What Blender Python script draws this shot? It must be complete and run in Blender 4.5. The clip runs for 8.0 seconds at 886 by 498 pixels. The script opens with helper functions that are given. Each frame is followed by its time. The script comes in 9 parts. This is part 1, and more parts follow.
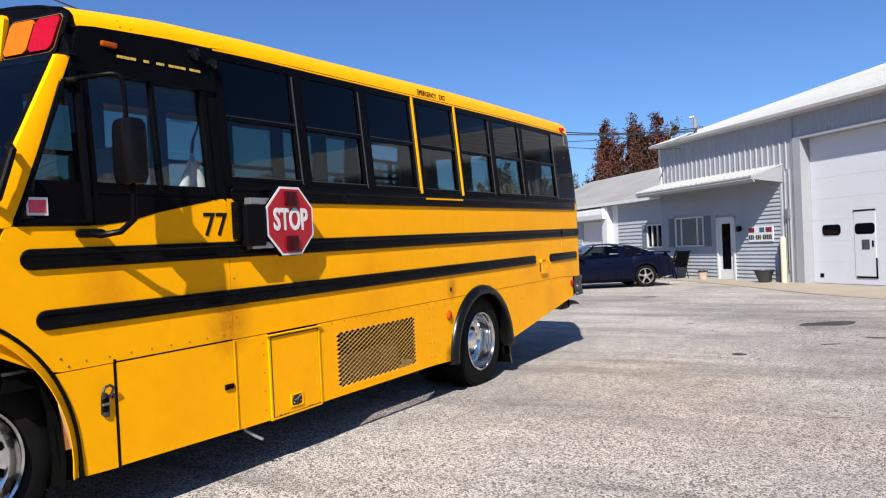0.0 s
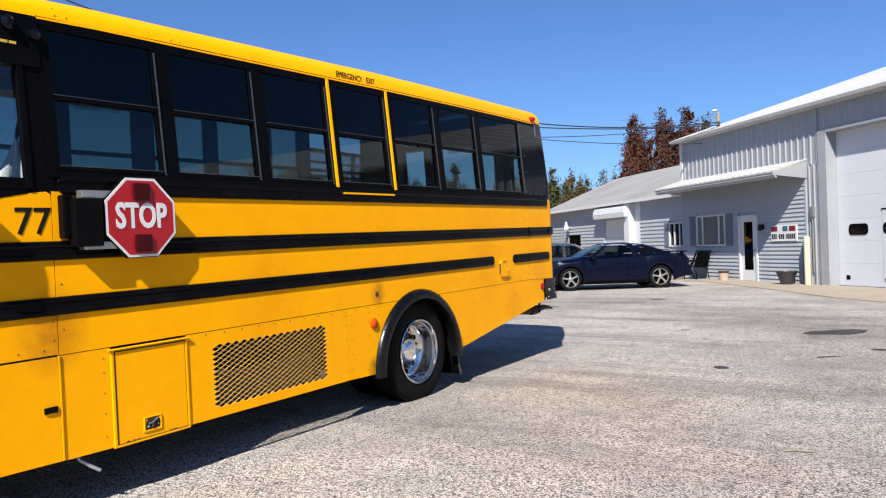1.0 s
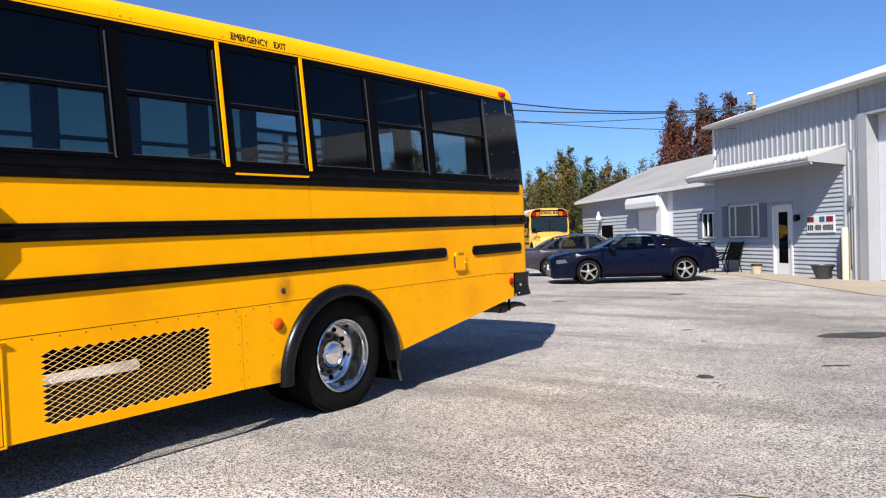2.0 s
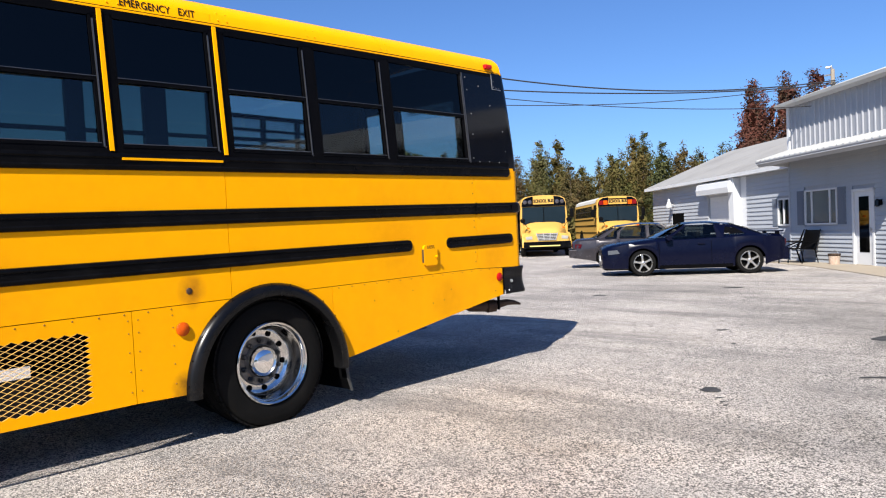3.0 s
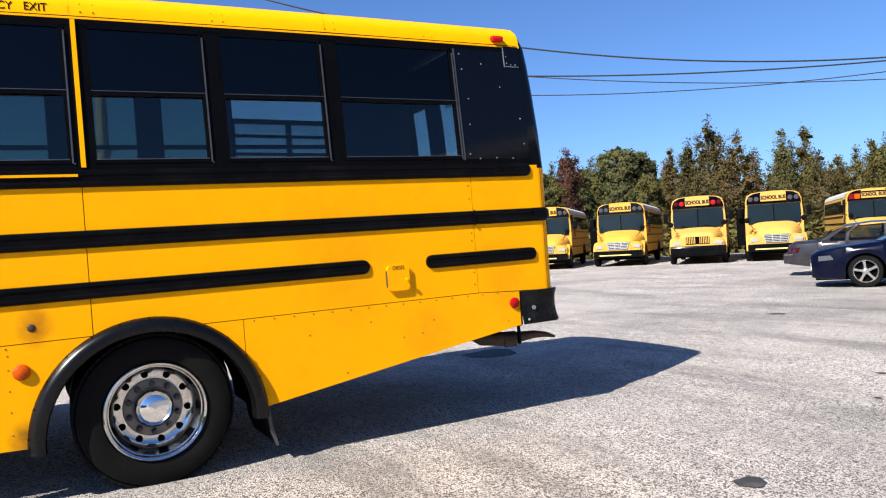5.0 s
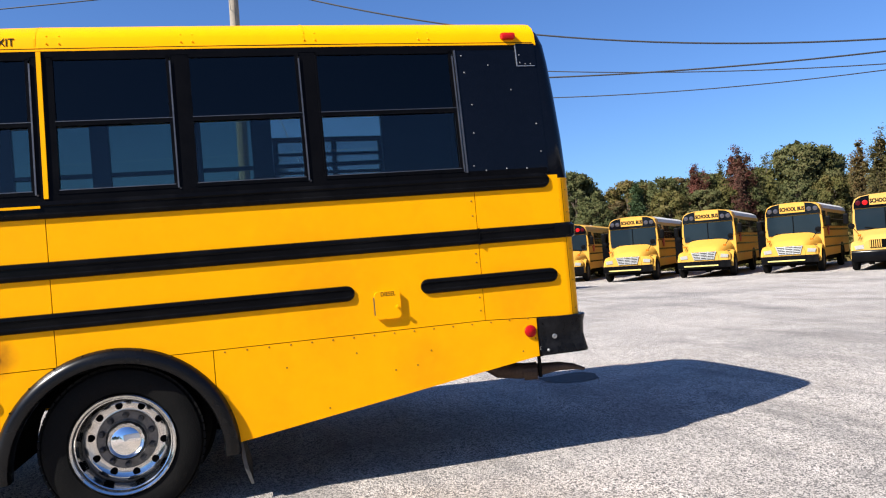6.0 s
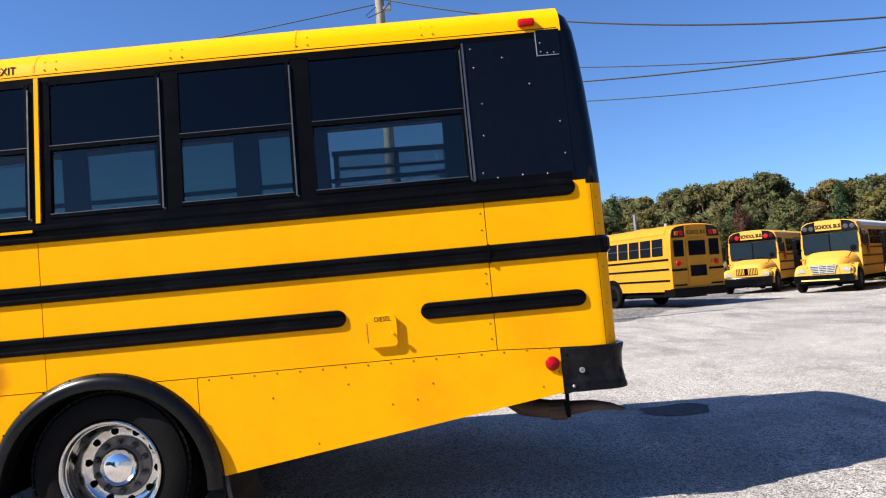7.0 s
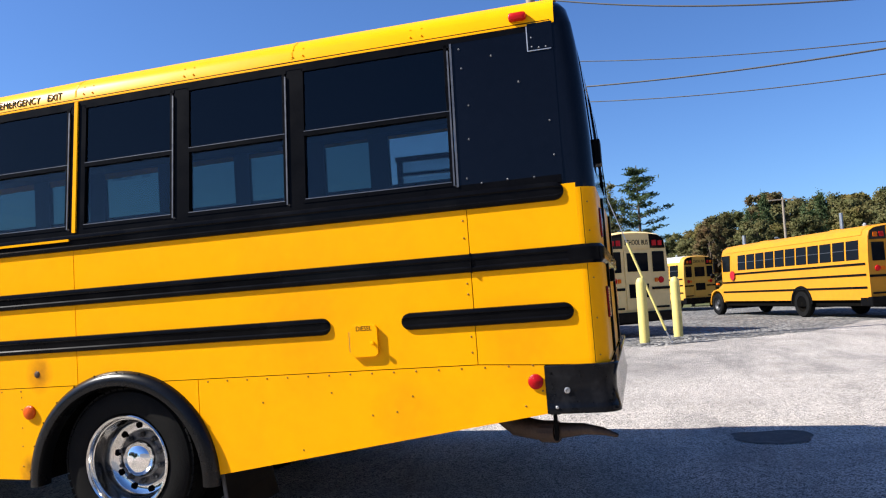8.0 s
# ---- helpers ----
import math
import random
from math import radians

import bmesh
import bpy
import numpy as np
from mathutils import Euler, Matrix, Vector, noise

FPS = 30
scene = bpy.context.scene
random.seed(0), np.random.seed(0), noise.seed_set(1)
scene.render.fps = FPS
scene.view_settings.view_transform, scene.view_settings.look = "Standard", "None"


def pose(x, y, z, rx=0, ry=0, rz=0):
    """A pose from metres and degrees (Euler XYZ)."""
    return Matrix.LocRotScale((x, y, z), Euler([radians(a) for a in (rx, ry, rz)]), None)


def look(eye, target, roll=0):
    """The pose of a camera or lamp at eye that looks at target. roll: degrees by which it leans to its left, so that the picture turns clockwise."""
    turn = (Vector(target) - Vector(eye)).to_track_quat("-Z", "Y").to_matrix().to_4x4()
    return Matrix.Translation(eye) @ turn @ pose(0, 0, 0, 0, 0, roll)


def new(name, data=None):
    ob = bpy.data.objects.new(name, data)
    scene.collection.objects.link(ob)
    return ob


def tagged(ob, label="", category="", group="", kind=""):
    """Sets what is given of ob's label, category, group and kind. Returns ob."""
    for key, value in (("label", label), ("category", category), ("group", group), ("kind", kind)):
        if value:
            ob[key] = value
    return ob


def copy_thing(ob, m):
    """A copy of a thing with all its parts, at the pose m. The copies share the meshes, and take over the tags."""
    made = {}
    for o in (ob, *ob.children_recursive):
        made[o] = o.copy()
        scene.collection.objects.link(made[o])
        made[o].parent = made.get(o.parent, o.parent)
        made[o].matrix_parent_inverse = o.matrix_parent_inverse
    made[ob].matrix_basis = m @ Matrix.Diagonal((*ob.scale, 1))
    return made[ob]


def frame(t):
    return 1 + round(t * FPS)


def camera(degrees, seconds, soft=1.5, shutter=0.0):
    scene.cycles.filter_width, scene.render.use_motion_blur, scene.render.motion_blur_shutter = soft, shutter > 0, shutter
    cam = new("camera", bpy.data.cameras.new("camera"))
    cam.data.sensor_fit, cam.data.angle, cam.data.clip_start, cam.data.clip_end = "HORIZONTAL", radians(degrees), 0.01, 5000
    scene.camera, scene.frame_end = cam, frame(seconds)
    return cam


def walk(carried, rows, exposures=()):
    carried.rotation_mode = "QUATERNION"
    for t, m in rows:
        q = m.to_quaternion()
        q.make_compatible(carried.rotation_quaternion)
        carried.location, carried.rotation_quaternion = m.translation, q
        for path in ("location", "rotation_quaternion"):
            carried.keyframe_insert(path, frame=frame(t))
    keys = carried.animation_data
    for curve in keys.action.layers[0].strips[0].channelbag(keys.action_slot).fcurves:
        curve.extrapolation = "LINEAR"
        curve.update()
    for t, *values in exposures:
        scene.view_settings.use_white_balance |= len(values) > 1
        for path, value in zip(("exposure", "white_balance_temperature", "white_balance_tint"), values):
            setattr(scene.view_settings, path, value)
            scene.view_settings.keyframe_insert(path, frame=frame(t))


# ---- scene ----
cam = camera(61.5, 8.0, soft=1.15)
PATH = [
    (0, (-0.082, 0.376, 1.422), (-1.084, 2.106, 1.423), -2.2),
    (0.5, (0.107, 0.937, 1.425), (-0.93, 2.647, 1.43), -2.1),
    (1, (0.362, 1.537, 1.417), (-0.725, 3.216, 1.414), -1.9),
    (1.5, (0.513, 2.184, 1.409), (-0.622, 3.83, 1.398), -1.7),
    (2, (0.681, 2.84, 1.388), (-0.507, 4.448, 1.362), -1.6),
    (3.5, (1.041, 4.795, 1.358), (-0.417, 6.163, 1.313), -2.4),
    (4, (1.09, 5.429, 1.378), (-0.471, 6.677, 1.34), -2.6),
    (4.5, (1.215, 6.104, 1.383), (-0.453, 7.209, 1.366), -3.1),
    (4.7, (1.239, 6.342, 1.362), (-0.465, 7.389, 1.349), -3.1),
    (6, (1.216, 8.06, 1.405), (-0.716, 8.579, 1.446), -4.0),
    (6.5, (1.064, 8.705, 1.404), (-0.917, 8.976, 1.474), -4.4),
    (7, (0.805, 9.309, 1.401), (-1.192, 9.328, 1.502), -4.2),
    (7.5, (0.64, 9.929, 1.39), (-1.342, 9.691, 1.515), -3.7),
    (8, (0.496, 10.525, 1.378), (-1.436, 10.029, 1.514), -3.2),
]
walk(cam, [(t, look(eye, target, roll)) for t, eye, target, roll in PATH], exposures=[(0, 0.81), (2, 0.91), (3.5, 1.01), (4.7, 1.05), (6, 1.09), (8, 1.14)])

# ---- world, sun ----
world = bpy.data.worlds.new("world")
scene.world = world
world.use_nodes = True
_n = world.node_tree.nodes
_n.clear()
_sky = _n.new("ShaderNodeTexSky")
_sky.sky_type = "NISHITA"
_sky.sun_disc = False
_sky.sun_elevation = radians(42)
_sky.sun_rotation = radians(160)
_sky.altitude = 50
_sky.air_density, _sky.dust_density, _sky.ozone_density = 1.0, 0.5, 2.4
_bg = _n.new("ShaderNodeBackground")
_bg.inputs["Strength"].default_value = 0.053
_wo = _n.new("ShaderNodeOutputWorld")
_tint = _n.new("ShaderNodeVectorMath")
_tint.operation = "MULTIPLY"
_tint.inputs[1].default_value = (0.66, 0.95, 1.42)
world.node_tree.links.new(_sky.outputs[0], _tint.inputs[0])
world.node_tree.links.new(_tint.outputs[0], _bg.inputs[0])
world.node_tree.links.new(_bg.outputs[0], _wo.inputs[0])
_sun = bpy.data.lights.new("sun", "SUN")
_sun.energy, _sun.angle, _sun.color = 5.0, radians(0.55), (1.0, 0.945, 0.86)
sun = new("sun", _sun)
sun.matrix_world = look((3.7, -10.0, 9.7), (0, 0, 0))

# ---- materials ----
def material(name, color, rough=0.6, metal=0.0, spec=0.5, coat=0.0, var=0.12, scale=6.0, fine=60.0, bump=0.0, bump_scale=80.0, dirt=None, dirt_amount=0.0, dirt_scale=1.2, rough_var=0.12):
    """A surface with colour variation at two scales, stains of a second colour and a fine relief."""
    m = bpy.data.materials.new(name)
    m.use_nodes = True
    nt = m.node_tree
    nd, ln = nt.nodes, nt.links
    b = nd["Principled BSDF"]
    tc = nd.new("ShaderNodeTexCoord")
    info = nd.new("ShaderNodeObjectInfo")
    n1 = nd.new("ShaderNodeTexNoise")
    n1.inputs["Scale"].default_value, n1.inputs["Detail"].default_value = scale, 5
    n2 = nd.new("ShaderNodeTexNoise")
    n2.inputs["Scale"].default_value, n2.inputs["Detail"].default_value = fine, 3
    for n in (n1, n2):
        ln.new(tc.outputs["Object"], n.inputs["Vector"])
    add = nd.new("ShaderNodeMath")
    add.operation = "ADD"
    ln.new(n1.outputs[0], add.inputs[0])
    ln.new(n2.outputs[0], add.inputs[1])
    mr = nd.new("ShaderNodeMapRange")
    mr.inputs["From Min"].default_value, mr.inputs["From Max"].default_value = 0.6, 1.4
    mr.inputs["To Min"].default_value, mr.inputs["To Max"].default_value = 1 - var, 1 + var
    ln.new(add.outputs[0], mr.inputs["Value"])
    mul = nd.new("ShaderNodeVectorMath")
    mul.operation = "SCALE"
    mul.inputs[0].default_value = color[:3]
    ln.new(mr.outputs[0], mul.inputs["Scale"])
    out = mul.outputs[0]
    if dirt:
        n3 = nd.new("ShaderNodeTexNoise")
        n3.inputs["Scale"].default_value, n3.inputs["Detail"].default_value, n3.inputs["Roughness"].default_value = dirt_scale, 8, 0.65
        ln.new(tc.outputs["Object"], n3.inputs["Vector"])
        r3 = nd.new("ShaderNodeMapRange")
        r3.inputs["From Min"].default_value, r3.inputs["From Max"].default_value = 0.5, 0.75
        r3.inputs["To Max"].default_value = dirt_amount
        ln.new(n3.outputs[0], r3.inputs["Value"])
        mx = nd.new("ShaderNodeMix")
        mx.data_type = "RGBA"
        ln.new(r3.outputs[0], mx.inputs["Factor"])
        ln.new(out, mx.inputs["A"])
        mx.inputs["B"].default_value = (*dirt, 1)
        out = mx.outputs["Result"]
    ln.new(out, b.inputs["Base Color"])
    rr = nd.new("ShaderNodeMapRange")
    rr.inputs["From Min"].default_value, rr.inputs["From Max"].default_value = 0.3, 0.7
    rr.inputs["To Min"].default_value, rr.inputs["To Max"].default_value = max(0.02, rough * (1 - rough_var)), min(1, rough * (1 + rough_var))
    ln.new(n1.outputs[0], rr.inputs["Value"])
    ln.new(rr.outputs[0], b.inputs["Roughness"])
    b.inputs["Metallic"].default_value = metal
    b.inputs["Specular IOR Level"].default_value = spec
    b.inputs["Coat Weight"].default_value = coat
    b.inputs["Coat Roughness"].default_value = 0.08
    if bump:
        n4 = nd.new("ShaderNodeTexNoise")
        n4.inputs["Scale"].default_value, n4.inputs["Detail"].default_value = bump_scale, 4
        ln.new(tc.outputs["Object"], n4.inputs["Vector"])
        bp = nd.new("ShaderNodeBump")
        bp.inputs["Strength"].default_value, bp.inputs["Distance"].default_value = bump, 0.01
        ln.new(n4.outputs[0], bp.inputs["Height"])
        ln.new(bp.outputs[0], b.inputs["Normal"])
    return m


def glass(name, tint, gloss=1.0, rough=0.01, ior=1.5):
    """Tinted pane: light passes straight through with a tint, and a Fresnel gloss lies on it."""
    m = bpy.data.materials.new(name)
    m.use_nodes = True
    nd, ln = m.node_tree.nodes, m.node_tree.links
    nd.clear()
    out = nd.new("ShaderNodeOutputMaterial")
    mix = nd.new("ShaderNodeMixShader")
    tr = nd.new("ShaderNodeBsdfTransparent")
    tr.inputs[0].default_value = (*tint, 1)
    gl = nd.new("ShaderNodeBsdfGlossy")
    gl.inputs["Roughness"].default_value = rough
    gl.inputs["Color"].default_value = (gloss, gloss, gloss, 1)
    lw, pw, mr = nd.new("ShaderNodeLayerWeight"), nd.new("ShaderNodeMath"), nd.new("ShaderNodeMapRange")
    lw.inputs["Blend"].default_value = 0.5
    pw.operation = "POWER"
    pw.inputs[1].default_value = 5.0
    ln.new(lw.outputs["Facing"], pw.inputs[0])
    mr.inputs["To Min"].default_value = ((ior - 1) / (ior + 1)) ** 2
    ln.new(pw.outputs[0], mr.inputs["Value"])
    ln.new(mr.outputs[0], mix.inputs[0])
    ln.new(tr.outputs[0], mix.inputs[1])
    ln.new(gl.outputs[0], mix.inputs[2])
    ln.new(mix.outputs[0], out.inputs[0])
    return m


def smudge(m, y, z, r, color, amount, seed):
    """A soft-edged stain on paint, round a point of the side."""
    nd, ln = m.node_tree.nodes, m.node_tree.links
    p = nd["Principled BSDF"]
    old = p.inputs["Base Color"].links[0].from_socket
    tc, mp, gr, ns = nd.new("ShaderNodeTexCoord"), nd.new("ShaderNodeMapping"), nd.new("ShaderNodeTexGradient"), nd.new("ShaderNodeTexNoise")
    mp.inputs["Location"].default_value = (0, -y / r, -z / r * 0.8)
    mp.inputs["Scale"].default_value = (0.2 / r, 1 / r, 0.8 / r)
    gr.gradient_type = "SPHERICAL"
    ln.new(tc.outputs["Object"], mp.inputs["Vector"])
    ln.new(mp.outputs[0], gr.inputs["Vector"])
    ns.noise_dimensions = "4D"
    ns.inputs["W"].default_value, ns.inputs["Scale"].default_value, ns.inputs["Detail"].default_value = seed, 14, 6
    ln.new(tc.outputs["Object"], ns.inputs["Vector"])
    mu, mr, mx = nd.new("ShaderNodeMath"), nd.new("ShaderNodeMapRange"), nd.new("ShaderNodeMix")
    mu.operation = "MULTIPLY"
    ln.new(gr.outputs["Fac"], mu.inputs[0])
    ln.new(ns.outputs[0], mu.inputs[1])
    mr.inputs["From Min"].default_value, mr.inputs["From Max"].default_value, mr.inputs["To Max"].default_value = 0.03, 0.42, amount
    ln.new(mu.outputs[0], mr.inputs["Value"])
    mx.data_type = "RGBA"
    ln.new(mr.outputs[0], mx.inputs["Factor"])
    ln.new(old, mx.inputs["A"])
    mx.inputs["B"].default_value = (*color, 1)
    ln.new(mx.outputs["Result"], p.inputs["Base Color"])


def lamp_lens(name, color):
    m = material(name, color, rough=0.2, spec=0.12, coat=0.02, var=0.2, scale=30, fine=200, bump=0.3, bump_scale=220)
    return m


YELLOW = material("bus_yellow_paint", (0.88, 0.376, 0.0), rough=0.34, coat=0.02, var=0.035, scale=1.6, fine=9, dirt=(0.62, 0.20, 0.002), dirt_amount=0.20, dirt_scale=1.7, bump=0.02, bump_scale=5, spec=0.08)
# grease, rust and rubbed dirt on the near side's paint
for y, z, r, c, a, k in ((-0.62, 1.05, 0.12, (0.34, 0.12, 0.008), 0.75, 1), (-3.50, 1.10, 0.24, (0.38, 0.13, 0.006), 0.7, 2), (-0.70, 0.40, 0.12, (0.20, 0.09, 0.01), 0.9, 5), (-4.35, 1.36, 0.22, (0.60, 0.21, 0.004), 0.6, 6), (1.3, 1.30, 0.5, (0.66, 0.23, 0.003), 0.28, 7), (-1.9, 1.08, 0.5, (0.66, 0.23, 0.003), 0.28, 8), (1.9, 0.66, 0.25, (0.60, 0.22, 0.004), 0.3, 9), (2.6, 1.05, 0.3, (0.64, 0.23, 0.004), 0.3, 10)):
    smudge(YELLOW, y, z, r, c, a, k)
YELLOW_MILD = material("bus_mild_yellow", (0.54, 0.315, 0.07), rough=0.5, var=0.08, scale=0.8, fine=5, dirt=(0.52, 0.30, 0.07), dirt_amount=0.3, spec=0.25)
YELLOW_DEEP = material("bus_deep_yellow", (0.50, 0.215, 0.012), rough=0.5, var=0.08, scale=0.8, fine=5, dirt=(0.36, 0.15, 0.02), dirt_amount=0.3, spec=0.2)
FAR_LENS = material("hazed_headlamp_lens", (0.32, 0.31, 0.28), rough=0.3, var=0.2, scale=20)
BRIGHT_GRILLE = material("bright_grille_bar", (0.40, 0.40, 0.39), rough=0.3, metal=0.3, var=0.1, scale=8)
FAR_GLASS = material("far_bus_glass", (0.005, 0.006, 0.008), rough=0.06, spec=0.05, coat=0.0, var=0.2, scale=1.5)
YELLOW_PALE = material("bus_cream_yellow", (0.78, 0.57, 0.25), rough=0.5, var=0.08, scale=0.8, fine=5, dirt=(0.5, 0.33, 0.12), dirt_amount=0.3, spec=0.25)
YELLOW_FAR = material("bus_yellow_faded", (0.58, 0.31, 0.045), rough=0.5, coat=0.08, var=0.08, scale=0.8, fine=5, dirt=(0.52, 0.27, 0.05), dirt_amount=0.3, spec=0.25)
ROOF_WHITE = material("bus_roof_white", (0.547, 0.532, 0.486), rough=0.5, var=0.08, scale=1.0, fine=8)
BLACK_RAIL = material("black_rail_paint", (0.0028, 0.0028, 0.0034), rough=0.15, spec=0.07, var=0.3, scale=4, fine=30, dirt=(0.020, 0.020, 0.021), dirt_amount=0.25, dirt_scale=3)
BAG_FILM = material("white_plastic_film", (0.50, 0.52, 0.53), rough=0.35, spec=0.3, var=0.08, scale=14, fine=60)
MIRROR_BLACK = material("mirror_shell_black", (0.003, 0.0032, 0.004), rough=0.22, spec=0.13, var=0.2, scale=8, fine=60)
BUMPER = material("bumper_black_paint", (0.0040, 0.0044, 0.0058), rough=0.14, spec=0.16, var=0.3, scale=3, fine=26, dirt=(0.06, 0.06, 0.065), dirt_amount=0.22, dirt_scale=7, bump=0.25, bump_scale=2.4)
BLACK_GLOSS = material("black_gloss_panel", (0.0022, 0.0028, 0.0050), rough=0.06, coat=0.0, var=0.2, scale=2, fine=20, bump=0.04, bump_scale=2.0, spec=0.22)
BLACK_SATIN = material("black_satin_frame", (0.0026, 0.0026, 0.0032), rough=0.30, var=0.3, scale=6, fine=60, spec=0.045)
BLACK_PLASTIC = material("black_plastic", (0.0028, 0.0028, 0.0032), rough=0.45, var=0.3, scale=8, fine=120, bump=0.15, bump_scale=300, spec=0.06)
RUBBER = material("tyre_rubber", (0.0055, 0.0055, 0.0055), rough=0.7, var=0.3, scale=5, fine=60, dirt=(0.014, 0.013, 0.012), dirt_amount=0.45, dirt_scale=4, bump=0.25, bump_scale=120, spec=0.09)
FENDER_BLACK = material("worn_black_fender_rubber", (0.0030, 0.0030, 0.0034), rough=0.27, spec=0.26, var=0.4, scale=3, fine=40, dirt=(0.014, 0.014, 0.014), dirt_amount=0.3, dirt_scale=2.5)
FLAP_GREY = material("grey_flap_edge", (0.05, 0.05, 0.05), rough=0.6, var=0.3, scale=9)
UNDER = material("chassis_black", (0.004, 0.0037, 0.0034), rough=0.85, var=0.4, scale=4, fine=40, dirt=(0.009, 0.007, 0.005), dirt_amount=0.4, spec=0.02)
RUST = material("rusty_exhaust", (0.055, 0.033, 0.022), rough=0.65, metal=0.5, var=0.4, scale=9, fine=70, dirt=(0.15, 0.10, 0.07), dirt_amount=0.4, dirt_scale=6)
ALU = material("polished_aluminium", (0.66, 0.66, 0.65), rough=0.12, metal=1.0, var=0.1, scale=8, fine=90, dirt=(0.25, 0.24, 0.22), dirt_amount=0.7, dirt_scale=5, rough_var=0.4)
CHROME = material("chrome", (0.9, 0.9, 0.9), rough=0.04, metal=1.0, var=0.03)
# hub steel with the disc's dark reflections put into its colour
FLANGE = material("dark_hub_steel", (0.13, 0.13, 0.135), rough=0.35, metal=0.8, var=0.3, scale=14, fine=80, dirt=(0.05, 0.045, 0.04), dirt_amount=0.6, dirt_scale=9)
MID_STEEL = material("dull_steel", (0.16, 0.16, 0.165), rough=0.4, metal=0.5, var=0.2, scale=10)
DARK_STEEL = material("weathered_dark_steel", (0.05, 0.05, 0.053), rough=0.45, metal=0.5, var=0.25, scale=12, fine=70)
# sunlight on the front well's edge, put into a pale colour
SUNLIT_EDGE = material("pale_sunlit_edge", (0.55, 0.37, 0.25), rough=0.7, var=0.15, scale=8)
RIVET = material("grimy_rivet", (0.20, 0.085, 0.008), rough=0.55, var=0.3, scale=9)
STEEL_GREY = material("grey_steel", (0.42, 0.42, 0.42), rough=0.4, metal=0.8, var=0.15, scale=10, fine=60)
TRIM_SILVER = material("aluminium_window_trim", (0.12, 0.12, 0.125), rough=0.38, metal=0.8, var=0.2, scale=20, fine=90)
# near-black for holes and wells, their shade put into the colour
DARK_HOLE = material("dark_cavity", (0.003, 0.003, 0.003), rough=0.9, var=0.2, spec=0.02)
MESH_DARK = material("recess_dark_brown", (0.018, 0.012, 0.008), rough=0.8, var=0.5, scale=7, fine=50, dirt=(0.07, 0.042, 0.025), dirt_amount=0.25, dirt_scale=4)
STRAND = material("pale_worn_mesh_paint", (0.66, 0.39, 0.11), rough=0.6, var=0.15, scale=9, fine=60, spec=0.15)
RED_SIGN = material("red_reflective_sheet", (0.34, 0.006, 0.012), rough=0.4, var=0.06, scale=5, fine=60)
WHITE_SIGN = material("white_reflective_sheet", (0.608, 0.608, 0.608), rough=0.4, var=0.05, scale=6, fine=50)
DEEP_RED = lamp_lens("deep_red_lens", (0.16, 0.006, 0.008))
REFLECTOR_RED = lamp_lens("red_reflector_lens", (0.34, 0.005, 0.008))
RED_LENS = lamp_lens("red_lens", (0.50, 0.010, 0.012))
RED_LENS_BRIGHT = lamp_lens("bright_red_lens", (0.36, 0.004, 0.018))
DARK_RED_LENS = lamp_lens("dark_red_lens", (0.045, 0.003, 0.006))
AMBER_DEEP = lamp_lens("deep_amber_lens", (0.52, 0.075, 0.004))
AMBER_DIM = lamp_lens("dim_amber_lens", (0.34, 0.060, 0.006))
AMBER_LENS = lamp_lens("amber_lens", (0.70, 0.13, 0.005))
CLEAR_LENS = material("clear_headlamp_lens", (0.30, 0.31, 0.32), rough=0.12, coat=0.3, var=0.2, scale=20, fine=120)
DARK_LENS = material("dark_warning_lens", (0.05, 0.045, 0.05), rough=0.15, coat=0.5, var=0.3, scale=18)
DECAL_BLACK = material("black_lettering", (0.010, 0.010, 0.010), rough=0.7, spec=0.08, var=0.1)
DECAL_GOLD = material("gold_lettering", (0.55, 0.36, 0.06), rough=0.45, var=0.15, scale=20)
STICKER_RED = material("red_sticker", (0.62, 0.05, 0.09), rough=0.5, var=0.1)
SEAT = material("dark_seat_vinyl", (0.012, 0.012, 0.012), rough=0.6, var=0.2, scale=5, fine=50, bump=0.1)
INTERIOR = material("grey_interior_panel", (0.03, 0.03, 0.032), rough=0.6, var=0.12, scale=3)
GLASS_DARK = glass("dark_tinted_glass", (0.16, 0.18, 0.18), gloss=0.6, rough=0.008)
GLASS_MID = glass("tinted_glass", (0.31, 0.37, 0.35), gloss=0.75, rough=0.008)
GLASS_PALE = glass("lightly_tinted_glass", (0.56, 0.62, 0.61), gloss=0.8, rough=0.008)
GLASS_CLEAR = glass("clear_glass", (0.80, 0.84, 0.85), rough=0.005)
GLASS_SCREENED = glass("screened_window_glass", (0.78, 0.80, 0.80), gloss=0.12, rough=0.02)
GLASS_FAR = glass("far_side_tinted_glass", (0.46, 0.54, 0.52), gloss=0.6, rough=0.008)
GLASS_CAR = glass("car_window_glass", (0.26, 0.29, 0.28), gloss=0.8, rough=0.008)
SIDING = material("grey_blue_vinyl_siding", (0.325, 0.345, 0.375), rough=0.5, var=0.05, scale=1.2, fine=18, dirt=(0.19, 0.205, 0.22), dirt_amount=0.22, dirt_scale=0.9)
SHUTTER = material("slate_shutter", (0.114, 0.137, 0.175), rough=0.55, var=0.08)
METAL_WALL = material("light_grey_metal_cladding", (0.304, 0.312, 0.334), rough=0.42, metal=0.15, var=0.05, scale=0.9, fine=12, dirt=(0.22, 0.213, 0.205), dirt_amount=0.2, dirt_scale=0.7)
METAL_ROOF = material("white_metal_roof", (0.43, 0.435, 0.43), rough=0.42, metal=0.1, var=0.05, scale=0.8, fine=10, dirt=(0.26, 0.245, 0.22), dirt_amount=0.45, dirt_scale=0.6)
